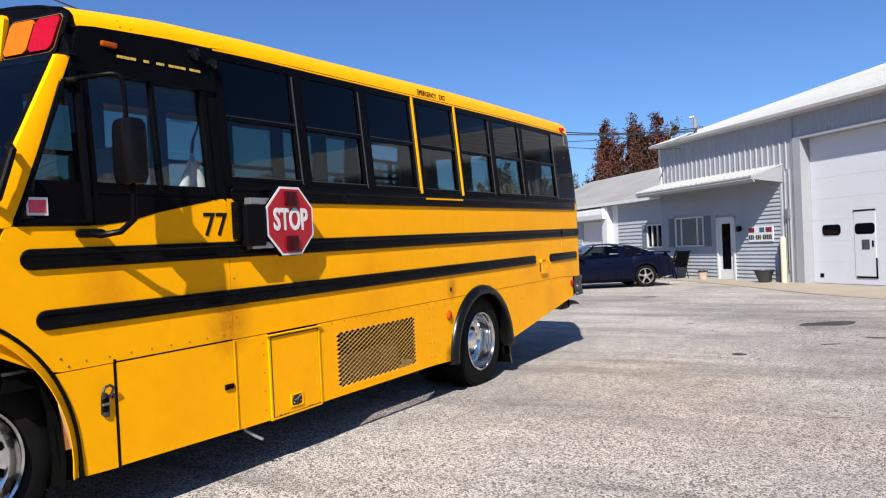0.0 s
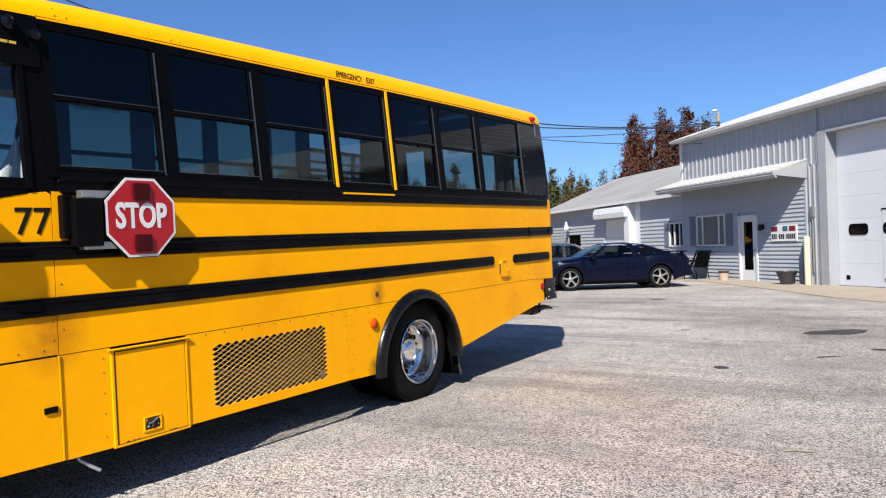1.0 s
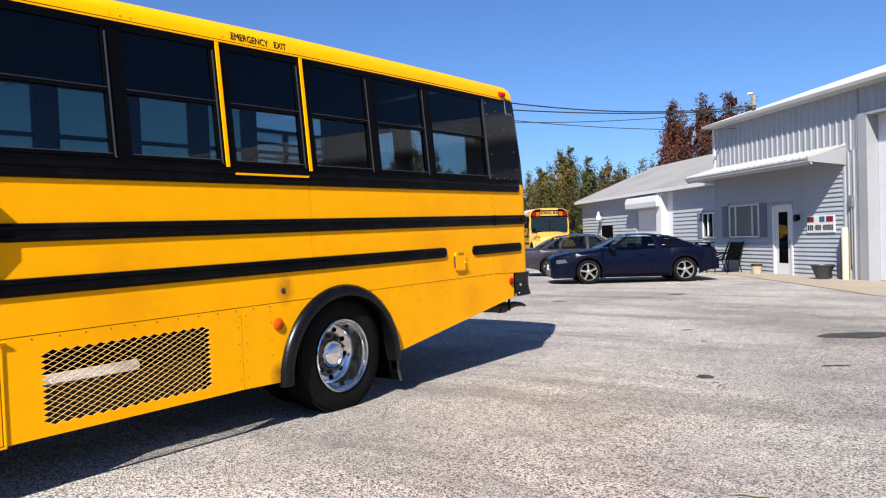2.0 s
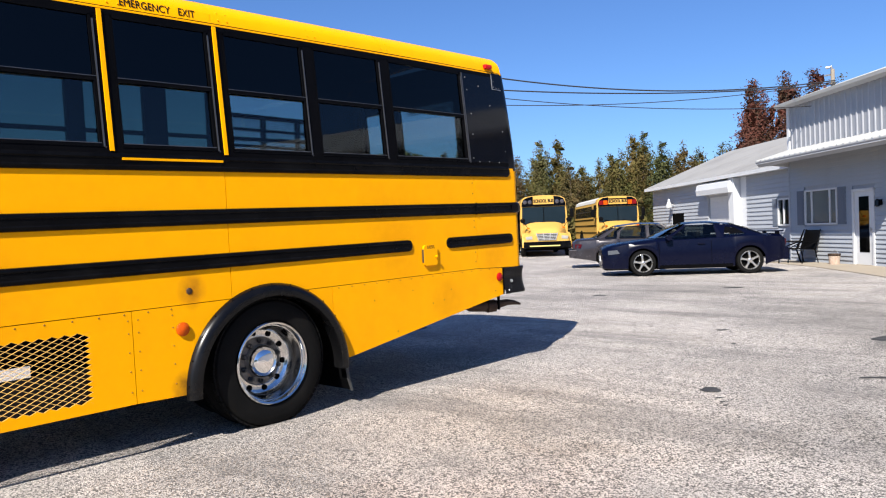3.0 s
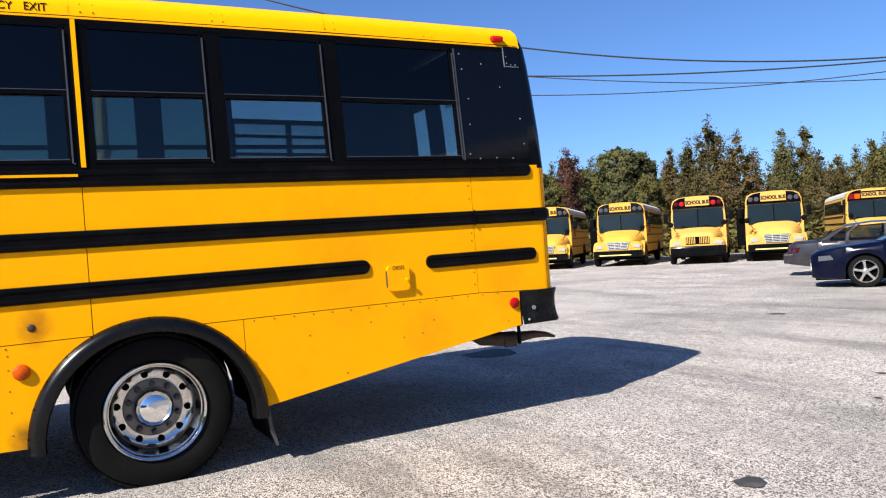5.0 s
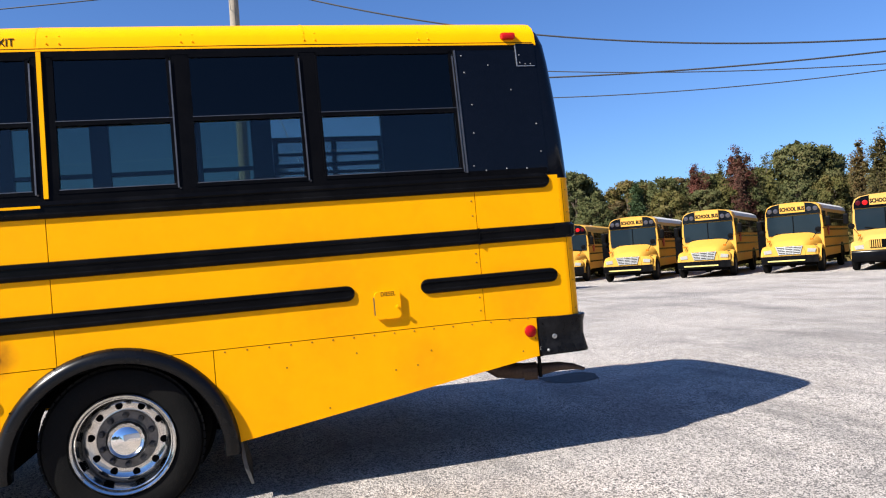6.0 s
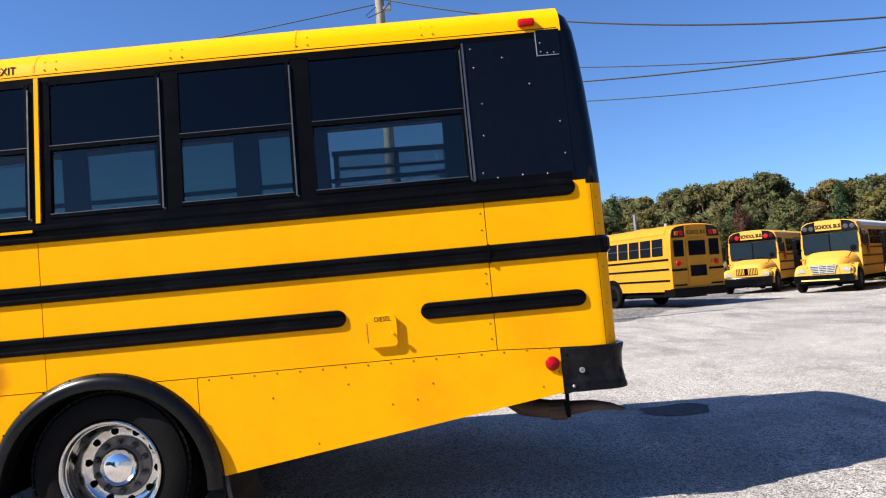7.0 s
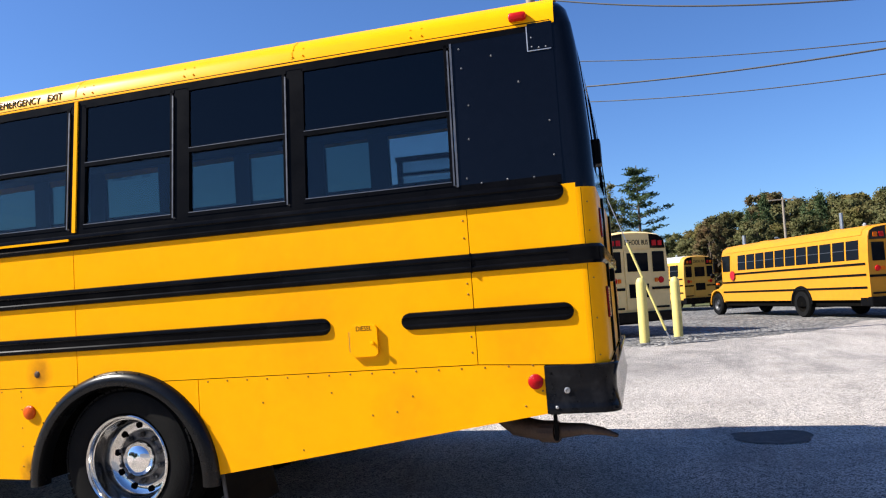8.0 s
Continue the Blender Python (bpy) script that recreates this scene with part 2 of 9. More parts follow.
SHINGLE = material("weathered_grey_roofing", (0.259, 0.253, 0.242), rough=0.8, var=0.12, scale=1.5, fine=30, dirt=(0.152, 0.144, 0.137), dirt_amount=0.55, dirt_scale=0.5, bump=0.3, bump_scale=40)
WHITE_PAINT = material("white_paint", (0.562, 0.57, 0.578), rough=0.5, var=0.04, scale=2, fine=20, dirt=(0.38, 0.365, 0.334), dirt_amount=0.2)
DOOR_WHITE = material("white_steel_door_panel", (0.532, 0.547, 0.578), rough=0.45, var=0.03, scale=0.7, fine=14, dirt=(0.38, 0.38, 0.38), dirt_amount=0.18, bump=0.04, bump_scale=2)
SOFFIT = material("soffit_white", (0.456, 0.464, 0.479), rough=0.6, var=0.05)
CREAM = material("cream_bollard_paint", (0.547, 0.471, 0.334), rough=0.5, var=0.08, scale=3, dirt=(0.304, 0.228, 0.152), dirt_amount=0.2)
BOLLARD_YELLOW = material("pale_yellow_bollard_paint", (0.608, 0.502, 0.152), rough=0.55, var=0.1, scale=3, fine=25, dirt=(0.342, 0.274, 0.152), dirt_amount=0.35, dirt_scale=3)
CONCRETE = material("concrete_apron", (0.31, 0.262, 0.200), rough=0.85, var=0.1, scale=0.8, fine=30, dirt=(0.17, 0.145, 0.12), dirt_amount=0.5, dirt_scale=0.7, bump=0.2, bump_scale=60)
NAVY = material("navy_car_paint", (0.0011, 0.0018, 0.0100), rough=0.26, metal=0.0, spec=0.18, coat=0.04, var=0.05, scale=3, fine=300)
DARK_SILVER = material("grey_car_paint", (0.034, 0.030, 0.034), rough=0.26, metal=0.4, coat=0.3, var=0.05, scale=3, fine=300)
WOOD_POLE = material("weathered_pole_wood", (0.251, 0.213, 0.167), rough=0.85, var=0.25, scale=3, fine=40, bump=0.4, bump_scale=30)
CABLE = material("black_cable", (0.02, 0.02, 0.022), rough=0.6, var=0.1)
CLAY_BLACK = material("black_plastic_pot", (0.03, 0.03, 0.032), rough=0.5, var=0.2)
BARK = material("tree_bark", (0.10, 0.075, 0.055), rough=0.9, var=0.35, scale=4, fine=30, bump=0.5, bump_scale=20)
TAR = material("tar_patch", (0.030, 0.029, 0.028), rough=0.75, var=0.4, scale=8, fine=60, dirt=(0.12, 0.115, 0.11), dirt_amount=0.6, dirt_scale=6, bump=0.4, bump_scale=90)
BARREL = material("rusted_bucket", (0.42, 0.33, 0.26), rough=0.6, var=0.3, scale=8, dirt=(0.30, 0.10, 0.06), dirt_amount=0.6, dirt_scale=6)


def leaf_material(name, a, b, c):
    m = bpy.data.materials.new(name)
    m.use_nodes = True
    nd, ln = m.node_tree.nodes, m.node_tree.links
    p = nd["Principled BSDF"]
    geo, info, tc = nd.new("ShaderNodeNewGeometry"), nd.new("ShaderNodeObjectInfo"), nd.new("ShaderNodeTexCoord")
    ramp = nd.new("ShaderNodeValToRGB")
    ramp.color_ramp.elements[0].color, ramp.color_ramp.elements[1].color = (*a, 1), (*c, 1)
    e = ramp.color_ramp.elements.new(0.5)
    e.color = (*b, 1)
    n = nd.new("ShaderNodeTexNoise")
    n.inputs["Scale"].default_value = 0.8
    ln.new(tc.outputs["Object"], n.inputs["Vector"])
    s1, s2 = nd.new("ShaderNodeMath"), nd.new("ShaderNodeMath")
    s1.operation, s2.operation = "MULTIPLY_ADD", "MULTIPLY_ADD"
    ln.new(geo.outputs["Random Per Island"], s1.inputs[0])
    s1.inputs[1].default_value = 0.5
    ln.new(n.outputs[0], s1.inputs[2])
    ln.new(info.outputs["Random"], s2.inputs[0])
    s2.inputs[1].default_value = 0.5
    ln.new(s1.outputs[0], s2.inputs[2])
    mr = nd.new("ShaderNodeMapRange")
    mr.inputs["From Min"].default_value, mr.inputs["From Max"].default_value = 0.45, 1.45
    ln.new(s2.outputs[0], mr.inputs["Value"])
    ln.new(mr.outputs[0], ramp.inputs[0])
    ln.new(ramp.outputs[0], p.inputs["Base Color"])
    p.inputs["Roughness"].default_value = 0.7
    p.inputs["Specular IOR Level"].default_value = 0.12
    tl, mix = nd.new("ShaderNodeBsdfTranslucent"), nd.new("ShaderNodeMixShader")
    ln.new(ramp.outputs[0], tl.inputs[0])
    mix.inputs[0].default_value = 0.3
    ln.new(p.outputs[0], mix.inputs[1])
    ln.new(tl.outputs[0], mix.inputs[2])
    ln.new(mix.outputs[0], nd["Material Output"].inputs[0])
    return m


LEAF_GREEN = leaf_material("leaves_green", (0.052, 0.066, 0.026), (0.096, 0.102, 0.040), (0.145, 0.122, 0.052))
LEAF_OLIVE = leaf_material("leaves_olive", (0.070, 0.078, 0.026), (0.112, 0.106, 0.034), (0.150, 0.108, 0.040))
LEAF_RUST = leaf_material("leaves_rust", (0.070, 0.068, 0.027), (0.112, 0.090, 0.036), (0.155, 0.092, 0.042))
LEAF_BRONZE = leaf_material("leaves_bronze_green", (0.056, 0.064, 0.026), (0.094, 0.088, 0.036), (0.130, 0.080, 0.040))
LEAF_RED = leaf_material("leaves_red", (0.058, 0.050, 0.028), (0.105, 0.044, 0.034), (0.18, 0.060, 0.040))
LEAF_PINE = leaf_material("pine_needles", (0.030, 0.055, 0.026), (0.054, 0.086, 0.040), (0.095, 0.115, 0.048))

# ---- building helpers ----
class Geo:
    """Collects vertices and faces of one mesh."""

    def __init__(self):
        self.v, self.f = [], []

    def add(self, verts, faces):
        k = len(self.v)
        self.v += [tuple(p) for p in verts]
        self.f += [tuple(i + k for i in f) for f in faces]
        return self

    def box(self, x0, x1, y0, y1, z0, z1, c=0.0):
        """A box, its edges cut by c."""
        x0, x1, y0, y1, z0, z1 = min(x0, x1), max(x0, x1), min(y0, y1), max(y0, y1), min(z0, z1), max(z0, z1)
        if c <= 0:
            vs = [(x, y, z) for x in (x0, x1) for y in (y0, y1) for z in (z0, z1)]
            return self.add(vs, [(0, 1, 3, 2), (4, 6, 7, 5), (0, 4, 5, 1), (2, 3, 7, 6), (0, 2, 6, 4), (1, 5, 7, 3)])
        c = min(c, (x1 - x0) * 0.45, (y1 - y0) * 0.45, (z1 - z0) * 0.45)
        bm = bmesh.new()
        bmesh.ops.create_cube(bm, size=1)
        bmesh.ops.transform(bm, matrix=Matrix.LocRotScale(((x0 + x1) / 2, (y0 + y1) / 2, (z0 + z1) / 2), None, (x1 - x0, y1 - y0, z1 - z0)), verts=bm.verts)
        bmesh.ops.bevel(bm, geom=list(bm.edges), offset=c, segments=2, affect="EDGES", profile=0.6)
        return self.take(bm)

    def take(self, bm, m=None):
        bm.verts.index_update()
        self.add([(m @ v.co if m else v.co) for v in bm.verts], [[v.index for v in f.verts] for f in bm.faces])
        bm.free()
        return self

    def loft(self, rings, closed=True, caps=True):
        """Skins rings of equal count."""
        n = len(rings[0])
        vs = [p for r in rings for p in r]
        fs = []
        for k in range(len(rings) - 1):
            for i in range(n if closed else n - 1):
                j = (i + 1) % n
                fs.append((k * n + i, k * n + j, (k + 1) * n + j, (k + 1) * n + i))
        if caps and closed:
            fs.append(tuple(range(n))[::-1])
            fs.append(tuple((len(rings) - 1) * n + i for i in range(n)))
        return self.add(vs, fs)

    def tube(self, pts, r, seg=10, caps=True):
        """A round bar along points; r a number or one a point."""
        pts = [Vector(p) for p in pts]
        rs = r if isinstance(r, (list, tuple)) else [r] * len(pts)
        rings, up = [], None
        for i, p in enumerate(pts):
            a, b = pts[max(i - 1, 0)], pts[min(i + 1, len(pts) - 1)]
            t = (b - a).normalized()
            if up is None:
                up = Vector((0, 0, 1)) if abs(t.z) < 0.9 else Vector((1, 0, 0))
            s = t.cross(up).normalized()
            up = s.cross(t).normalized()
            rings.append([p + rs[i] * (math.cos(2 * math.pi * k / seg) * s + math.sin(2 * math.pi * k / seg) * up) for k in range(seg)])
        return self.loft(rings, True, caps)

    def lathe(self, prof, seg=32, m=None, closed_prof=False):
        """Turns (r, h) about the local x axis, h along x."""
        rings = []
        for r, h in prof:
            rings.append([Vector((h, r * math.cos(2 * math.pi * k / seg), r * math.sin(2 * math.pi * k / seg))) for k in range(seg)])
        if m:
            rings = [[m @ p for p in ring] for ring in rings]
        if closed_prof:
            rings.append(rings[0])
            return self.loft(rings, True, False)
        return self.loft(rings, True, False)

    def prism(self, poly, lo, hi, axis="x"):
        """Extrudes a polygon of pairs along an axis: x takes (y, z), y takes (x, z), z takes (x, y)."""
        def at(p, h):
            return {"x": (h, p[0], p[1]), "y": (p[0], h, p[1]), "z": (p[0], p[1], h)}[axis]
        return self.loft([[at(p, lo) for p in poly], [at(p, hi) for p in poly]])

    def dome(self, p, axis, r, h, seg=8):
        """A low dome, such as a rivet head."""
        axis = Vector(axis).normalized()
        s = axis.cross((0, 0, 1) if abs(axis.z) < 0.9 else (1, 0, 0)).normalized()
        u = s.cross(axis)
        p = Vector(p)
        rings = []
        for q, e in ((1.0, 0.0), (0.8, 0.6), (0.35, 0.95)):
            rings.append([p + axis * h * e + r * q * (math.cos(2 * math.pi * k / seg) * s + math.sin(2 * math.pi * k / seg) * u) for k in range(seg)])
        return self.loft(rings)

    def mesh(self, name, mat, smooth=False, sharp=35):
        me = bpy.data.meshes.new(name)
        me.from_pydata(self.v, [], self.f)
        bm = bmesh.new()
        bm.from_mesh(me)
        bmesh.ops.recalc_face_normals(bm, faces=bm.faces)
        if smooth:
            lim = radians(sharp)
            for f in bm.faces:
                f.smooth = True
            for e in bm.edges:
                e.smooth = not (len(e.link_faces) == 2 and e.calc_face_angle(0) > lim)
        bm.to_mesh(me)
        bm.free()
        me.materials.append(mat)
        return me


def part(name, geo, mat, parent=None, label="", smooth=False, m=None, kind=""):
    """Links geometry as one mesh object under a thing or a part."""
    me = geo.mesh(name, mat, smooth) if isinstance(geo, Geo) else geo
    ob = new(name, me)
    if parent:
        ob.parent = parent
    if m:
        ob.matrix_local = m
    return tagged(ob, label, kind=kind)


def thing(name, m, label, category, group="", kind=""):
    ob = new(name)
    ob.empty_display_size = 0.2
    ob.matrix_world = m
    return tagged(ob, label, category, group, kind)


def solid(name, geo, mat, label, category="", group="", kind="", smooth=False, m=None):
    """A thing made of one mesh."""
    ob = part(name, geo, mat, None, "", smooth, m)
    return tagged(ob, label, category, group, kind)


def text_mesh(s, size, depth=0.002, squeeze=1.0, bold=0.0):
    c = bpy.data.curves.new("lettering", "FONT")
    c.body, c.size, c.extrude, c.align_x, c.align_y, c.offset = s, size, depth, "CENTER", "CENTER", bold
    c.resolution_u = 3
    o = bpy.data.objects.new("lettering", c)
    me = bpy.data.meshes.new_from_object(o)
    bpy.data.objects.remove(o)
    bpy.data.curves.remove(c)
    me.transform(Matrix.Diagonal((squeeze, 1, 1, 1)))
    return me


def lettering(name, s, size, mat, parent, m, label="", squeeze=1.0, bold=0.0):
    me = text_mesh(s, size, 0.0015, squeeze, bold)
    me.materials.clear()
    me.materials.append(mat)
    ob = new(name, me)
    ob.parent = parent
    ob.matrix_local = m
    return tagged(ob, label)


def arc(cy, cz, r, a0, a1, n):
    """Points (y, z) on an arc, degrees from +y."""
    return [(cy + r * math.cos(radians(a0 + (a1 - a0) * k / n)), cz + r * math.sin(radians(a0 + (a1 - a0) * k / n))) for k in range(n + 1)]

# ---- ground ----
def ground_material():
    m = bpy.data.materials.new("pale_worn_asphalt")
    m.use_nodes = True
    nd, ln = m.node_tree.nodes, m.node_tree.links
    p = nd["Principled BSDF"]
    tc = nd.new("ShaderNodeTexCoord")

    def tex(kind, scale, detail=4, rough=0.55):
        n = nd.new(kind)
        n.inputs["Scale"].default_value = scale
        if kind == "ShaderNodeTexNoise":
            n.inputs["Detail"].default_value, n.inputs["Roughness"].default_value = detail, rough
        ln.new(tc.outputs["Object"], n.inputs["Vector"])
        return n

    def ramp(src, lo, hi, a, b):
        r = nd.new("ShaderNodeMapRange")
        for k, v in (("From Min", lo), ("From Max", hi), ("To Min", a), ("To Max", b)):
            r.inputs[k].default_value = v
        ln.new(src, r.inputs["Value"])
        return r.outputs[0]

    def mixc(f, a, b, blend="MIX"):
        x = nd.new("ShaderNodeMix")
        x.data_type, x.blend_type = "RGBA", blend
        ln.new(f, x.inputs["Factor"])
        for k, v in (("A", a), ("B", b)):
            if isinstance(v, tuple):
                x.inputs[k].default_value = (*v, 1)
            else:
                ln.new(v, x.inputs[k])
        return x.outputs["Result"]

    stones = tex("ShaderNodeTexVoronoi", 118)
    pits = tex("ShaderNodeTexVoronoi", 58)
    grit = tex("ShaderNodeTexNoise", 260, 2, 0.6)
    mid = tex("ShaderNodeTexNoise", 5.5, 6, 0.7)
    big = tex("ShaderNodeTexNoise", 0.35, 6, 0.6)
    streak = tex("ShaderNodeTexNoise", 0.16, 5, 0.6)
    sep = nd.new("ShaderNodeSeparateColor")
    ln.new(stones.outputs["Color"], sep.inputs[0])
    # streaks left by tyres, drawn out along the lot
    mp = nd.new("ShaderNodeMapping")
    mp.inputs["Rotation"].default_value = (0, 0, radians(52))
    mp.inputs["Scale"].default_value = (0.30, 1.6, 1.0)
    ln.new(tc.outputs["Object"], mp.inputs["Vector"])
    smear = tex("ShaderNodeTexNoise", 0.75, 7, 0.68)
    ln.new(mp.outputs[0], smear.inputs["Vector"])
    worn = tex("ShaderNodeTexNoise", 0.9, 7, 0.7)
    # pale and dark stones with dark gaps between them, and pits where stones have come out
    base = mixc(ramp(sep.outputs[0], 0.12, 0.40, 0, 1), (0.060, 0.056, 0.052), (0.79, 0.715, 0.650))
    base = mixc(ramp(stones.outputs["Distance"], 0.54, 0.74, 0, 0.85), base, (0.03, 0.029, 0.028))
    psep = nd.new("ShaderNodeSeparateColor")
    ln.new(pits.outputs["Color"], psep.inputs[0])
    base = mixc(ramp(psep.outputs[0], 0.87, 0.93, 0, 0.75), base, (0.035, 0.034, 0.033))
    base = mixc(ramp(worn.outputs[0], 0.48, 0.66, 0, 0.40), base, (0.31, 0.268, 0.232))
    base = mixc(ramp(mid.outputs[0], 0.50, 0.74, 0, 0.42), base, (0.17, 0.155, 0.145))
    base = mixc(ramp(smear.outputs[0], 0.50, 0.70, 0, 0.62), base, (0.085, 0.082, 0.080))
    base = mixc(ramp(big.outputs[0], 0.46, 0.66, 0, 0.52), base, (0.15, 0.142, 0.135))
    base = mixc(ramp(streak.outputs[0], 0.55, 0.68, 0, 0.55), base, (0.095, 0.092, 0.09))
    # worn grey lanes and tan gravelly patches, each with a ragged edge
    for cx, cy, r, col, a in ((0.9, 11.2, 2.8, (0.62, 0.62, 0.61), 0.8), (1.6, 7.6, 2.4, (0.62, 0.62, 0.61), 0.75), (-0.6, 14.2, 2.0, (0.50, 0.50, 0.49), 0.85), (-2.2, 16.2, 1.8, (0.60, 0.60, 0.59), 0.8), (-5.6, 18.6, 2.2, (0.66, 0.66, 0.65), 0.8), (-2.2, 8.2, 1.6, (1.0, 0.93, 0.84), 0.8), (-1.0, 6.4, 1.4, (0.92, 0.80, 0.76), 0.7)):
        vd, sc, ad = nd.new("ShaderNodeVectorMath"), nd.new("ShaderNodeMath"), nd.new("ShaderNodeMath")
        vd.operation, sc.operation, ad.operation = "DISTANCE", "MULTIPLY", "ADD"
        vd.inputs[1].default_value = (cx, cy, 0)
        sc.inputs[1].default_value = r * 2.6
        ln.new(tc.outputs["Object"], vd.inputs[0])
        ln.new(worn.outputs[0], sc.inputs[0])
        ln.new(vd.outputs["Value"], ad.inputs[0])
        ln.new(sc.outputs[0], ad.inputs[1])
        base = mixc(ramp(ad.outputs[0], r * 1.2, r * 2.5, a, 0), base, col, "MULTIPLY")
    ln.new(base, p.inputs["Base Color"])
    p.inputs["Roughness"].default_value = 0.88
    h = nd.new("ShaderNodeMath")
    h.operation = "ADD"
    ln.new(stones.outputs["Distance"], h.inputs[0])
    ln.new(grit.outputs[0], h.inputs[1])
    bp = nd.new("ShaderNodeBump")
    bp.inputs["Strength"].default_value, bp.inputs["Distance"].default_value = 0.7, 0.012
    ln.new(h.outputs[0], bp.inputs["Height"])
    ln.new(bp.outputs[0], p.inputs["Normal"])
    return m


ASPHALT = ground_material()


def gravel_material():
    m = bpy.data.materials.new("dark_gravel")
    m.use_nodes = True
    nd, ln = m.node_tree.nodes, m.node_tree.links
    p = nd["Principled BSDF"]
    tc = nd.new("ShaderNodeTexCoord")
    st, patch, bp = nd.new("ShaderNodeTexVoronoi"), nd.new("ShaderNodeTexNoise"), nd.new("ShaderNodeBump")
    st.inputs["Scale"].default_value = 11.0
    patch.inputs["Scale"].default_value, patch.inputs["Detail"].default_value, patch.inputs["Roughness"].default_value = 0.55, 8, 0.7
    for n in (st, patch):
        ln.new(tc.outputs["Object"], n.inputs["Vector"])
    sep, r1, r2 = nd.new("ShaderNodeSeparateColor"), nd.new("ShaderNodeValToRGB"), nd.new("ShaderNodeMapRange")
    ln.new(st.outputs["Color"], sep.inputs[0])
    ln.new(sep.outputs[0], r1.inputs[0])
    r1.color_ramp.elements[0].position, r1.color_ramp.elements[0].color = 0.1, (0.022, 0.022, 0.024, 1)
    r1.color_ramp.elements[1].position, r1.color_ramp.elements[1].color = 0.9, (0.30, 0.29, 0.275, 1)
    for k, v in (("From Min", 0.42), ("From Max", 0.66), ("To Min", 0.0), ("To Max", 0.8)):
        r2.inputs[k].default_value = v
    ln.new(patch.outputs[0], r2.inputs["Value"])
    mx = nd.new("ShaderNodeMix")
    mx.data_type = "RGBA"
    ln.new(r2.outputs[0], mx.inputs["Factor"])
    ln.new(r1.outputs[0], mx.inputs["A"])
    mx.inputs["B"].default_value = (0.065, 0.064, 0.064, 1)
    ln.new(mx.outputs["Result"], p.inputs["Base Color"])
    p.inputs["Roughness"].default_value = 0.9
    bp.inputs["Strength"].default_value, bp.inputs["Distance"].default_value = 1.0, 0.06
    bp.invert = True
    ln.new(st.outputs["Distance"], bp.inputs["Height"])
    ln.new(bp.outputs[0], p.inputs["Normal"])
    return m


GRAVEL = gravel_material()
GRASS = material("rough_grass_floor", (0.075, 0.085, 0.028), rough=0.9, var=0.35, scale=0.8, fine=14, dirt=(0.13, 0.105, 0.05), dirt_amount=0.5, dirt_scale=0.4, bump=0.8, bump_scale=20)


def sheet(name, pts, z, mat, label, category=""):
    g = Geo().add([(x, y, z) for x, y in pts], [tuple(range(len(pts)))])
    return solid(name, g, mat, label, category, kind="structure")


gnd = Geo()
for i in range(24):
    for j in range(24):
        x, y = -600 + 50 * i, -600 + 50 * j
        gnd.add([(x, y, 0), (x + 50, y, 0), (x + 50, y + 50, 0), (x, y + 50, 0)], [(0, 1, 2, 3)])
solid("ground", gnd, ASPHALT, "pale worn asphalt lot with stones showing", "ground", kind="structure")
edge = []
rg = random.Random(12)
for (xa, ya), (xb_, yb_) in zip([(-17.5, -30), (-17.2, 3), (-18.2, 11.2), (-21.5, 15.2), (-25.5, 17.4), (-30, 21.5), (-38, 25.5)], [(-17.2, 3), (-18.2, 11.2), (-21.5, 15.2), (-25.5, 17.4), (-30, 21.5), (-38, 25.5), (-70, 32)]):
    n = max(3, int(math.hypot(xb_ - xa, yb_ - ya) / 0.35))
    edge += [(xa + (xb_ - xa) * k / n + rg.uniform(-0.16, 0.16), ya + (yb_ - ya) * k / n + rg.uniform(-0.16, 0.16)) for k in range(n)]
sheet("gravel_lot", edge + [(-70, 32), (-70, -30)], 0.006, GRAVEL, "dark gravel parking strip beside the asphalt", "gravel")
sheet("grass_verge", [(-52, -60), (-50, 12), (-52, 30), (-44, 44), (-34, 50), (-22, 56), (-8, 58), (20, 60), (60, 70), (60, 200), (-200, 200), (-200, -60)], 0.012, GRASS, "rough grass and leaf litter under the trees", "grass")


def blot(name, cx, cy, rx, ry, turn, seed, mat=None, label="dark tar-stained patch worn into the asphalt"):
    rnd = random.Random(seed)
    ph = [rnd.uniform(0, 6.28) for _ in range(5)]
    pts = []
    for k in range(40):
        a = 2 * math.pi * k / 40
        r = 1 + sum(0.16 / (q + 1) * math.sin((q + 2) * a + ph[q]) for q in range(5))
        pts.append((rx * r * math.cos(a), ry * r * math.sin(a)))
    g = Geo().add([(x * 0.72, y * 0.72, 0) for x, y in pts], [tuple(range(40))])
    return solid(name, g, mat or TAR, label, "stain", "stains on the asphalt", "structure", m=pose(cx, cy, 0.005, 0, 0, turn))


for k, (x, y, rx, ry, t) in enumerate([(-1.554, 10.03, 0.135, 0.11, 55), (-1.386, 9.80, 0.05, 0.022, 50), (-1.317, 9.69, 0.04, 0.02, 50), (-1.256, 9.59, 0.03, 0.018, 50), (-2.83, 13.39, 0.10, 0.07, 40), (-6.75, 17.02, 0.22, 0.12, 40), (-5.07, 19.46, 0.34, 0.14, 40), (-6.72, 11.6, 0.38, 0.55, 0), (-0.75, 13.7, 0.58, 0.42, 40), (-0.1, 12.0, 0.17, 0.1, 10), (-2.3, 12.4, 0.05, 0.035, 0), (-0.62, 11.2, 0.20, 0.05, 40)]):
    blot("asphalt_stain", x, y, rx, ry, t, k)

# ---- garage and office building ----
BM = pose(-1.874, 24.757, 0, 0, 0, -44.03)
garage = thing("garage_building", BM, "light grey metal-clad garage with a lean-to office front", "building")


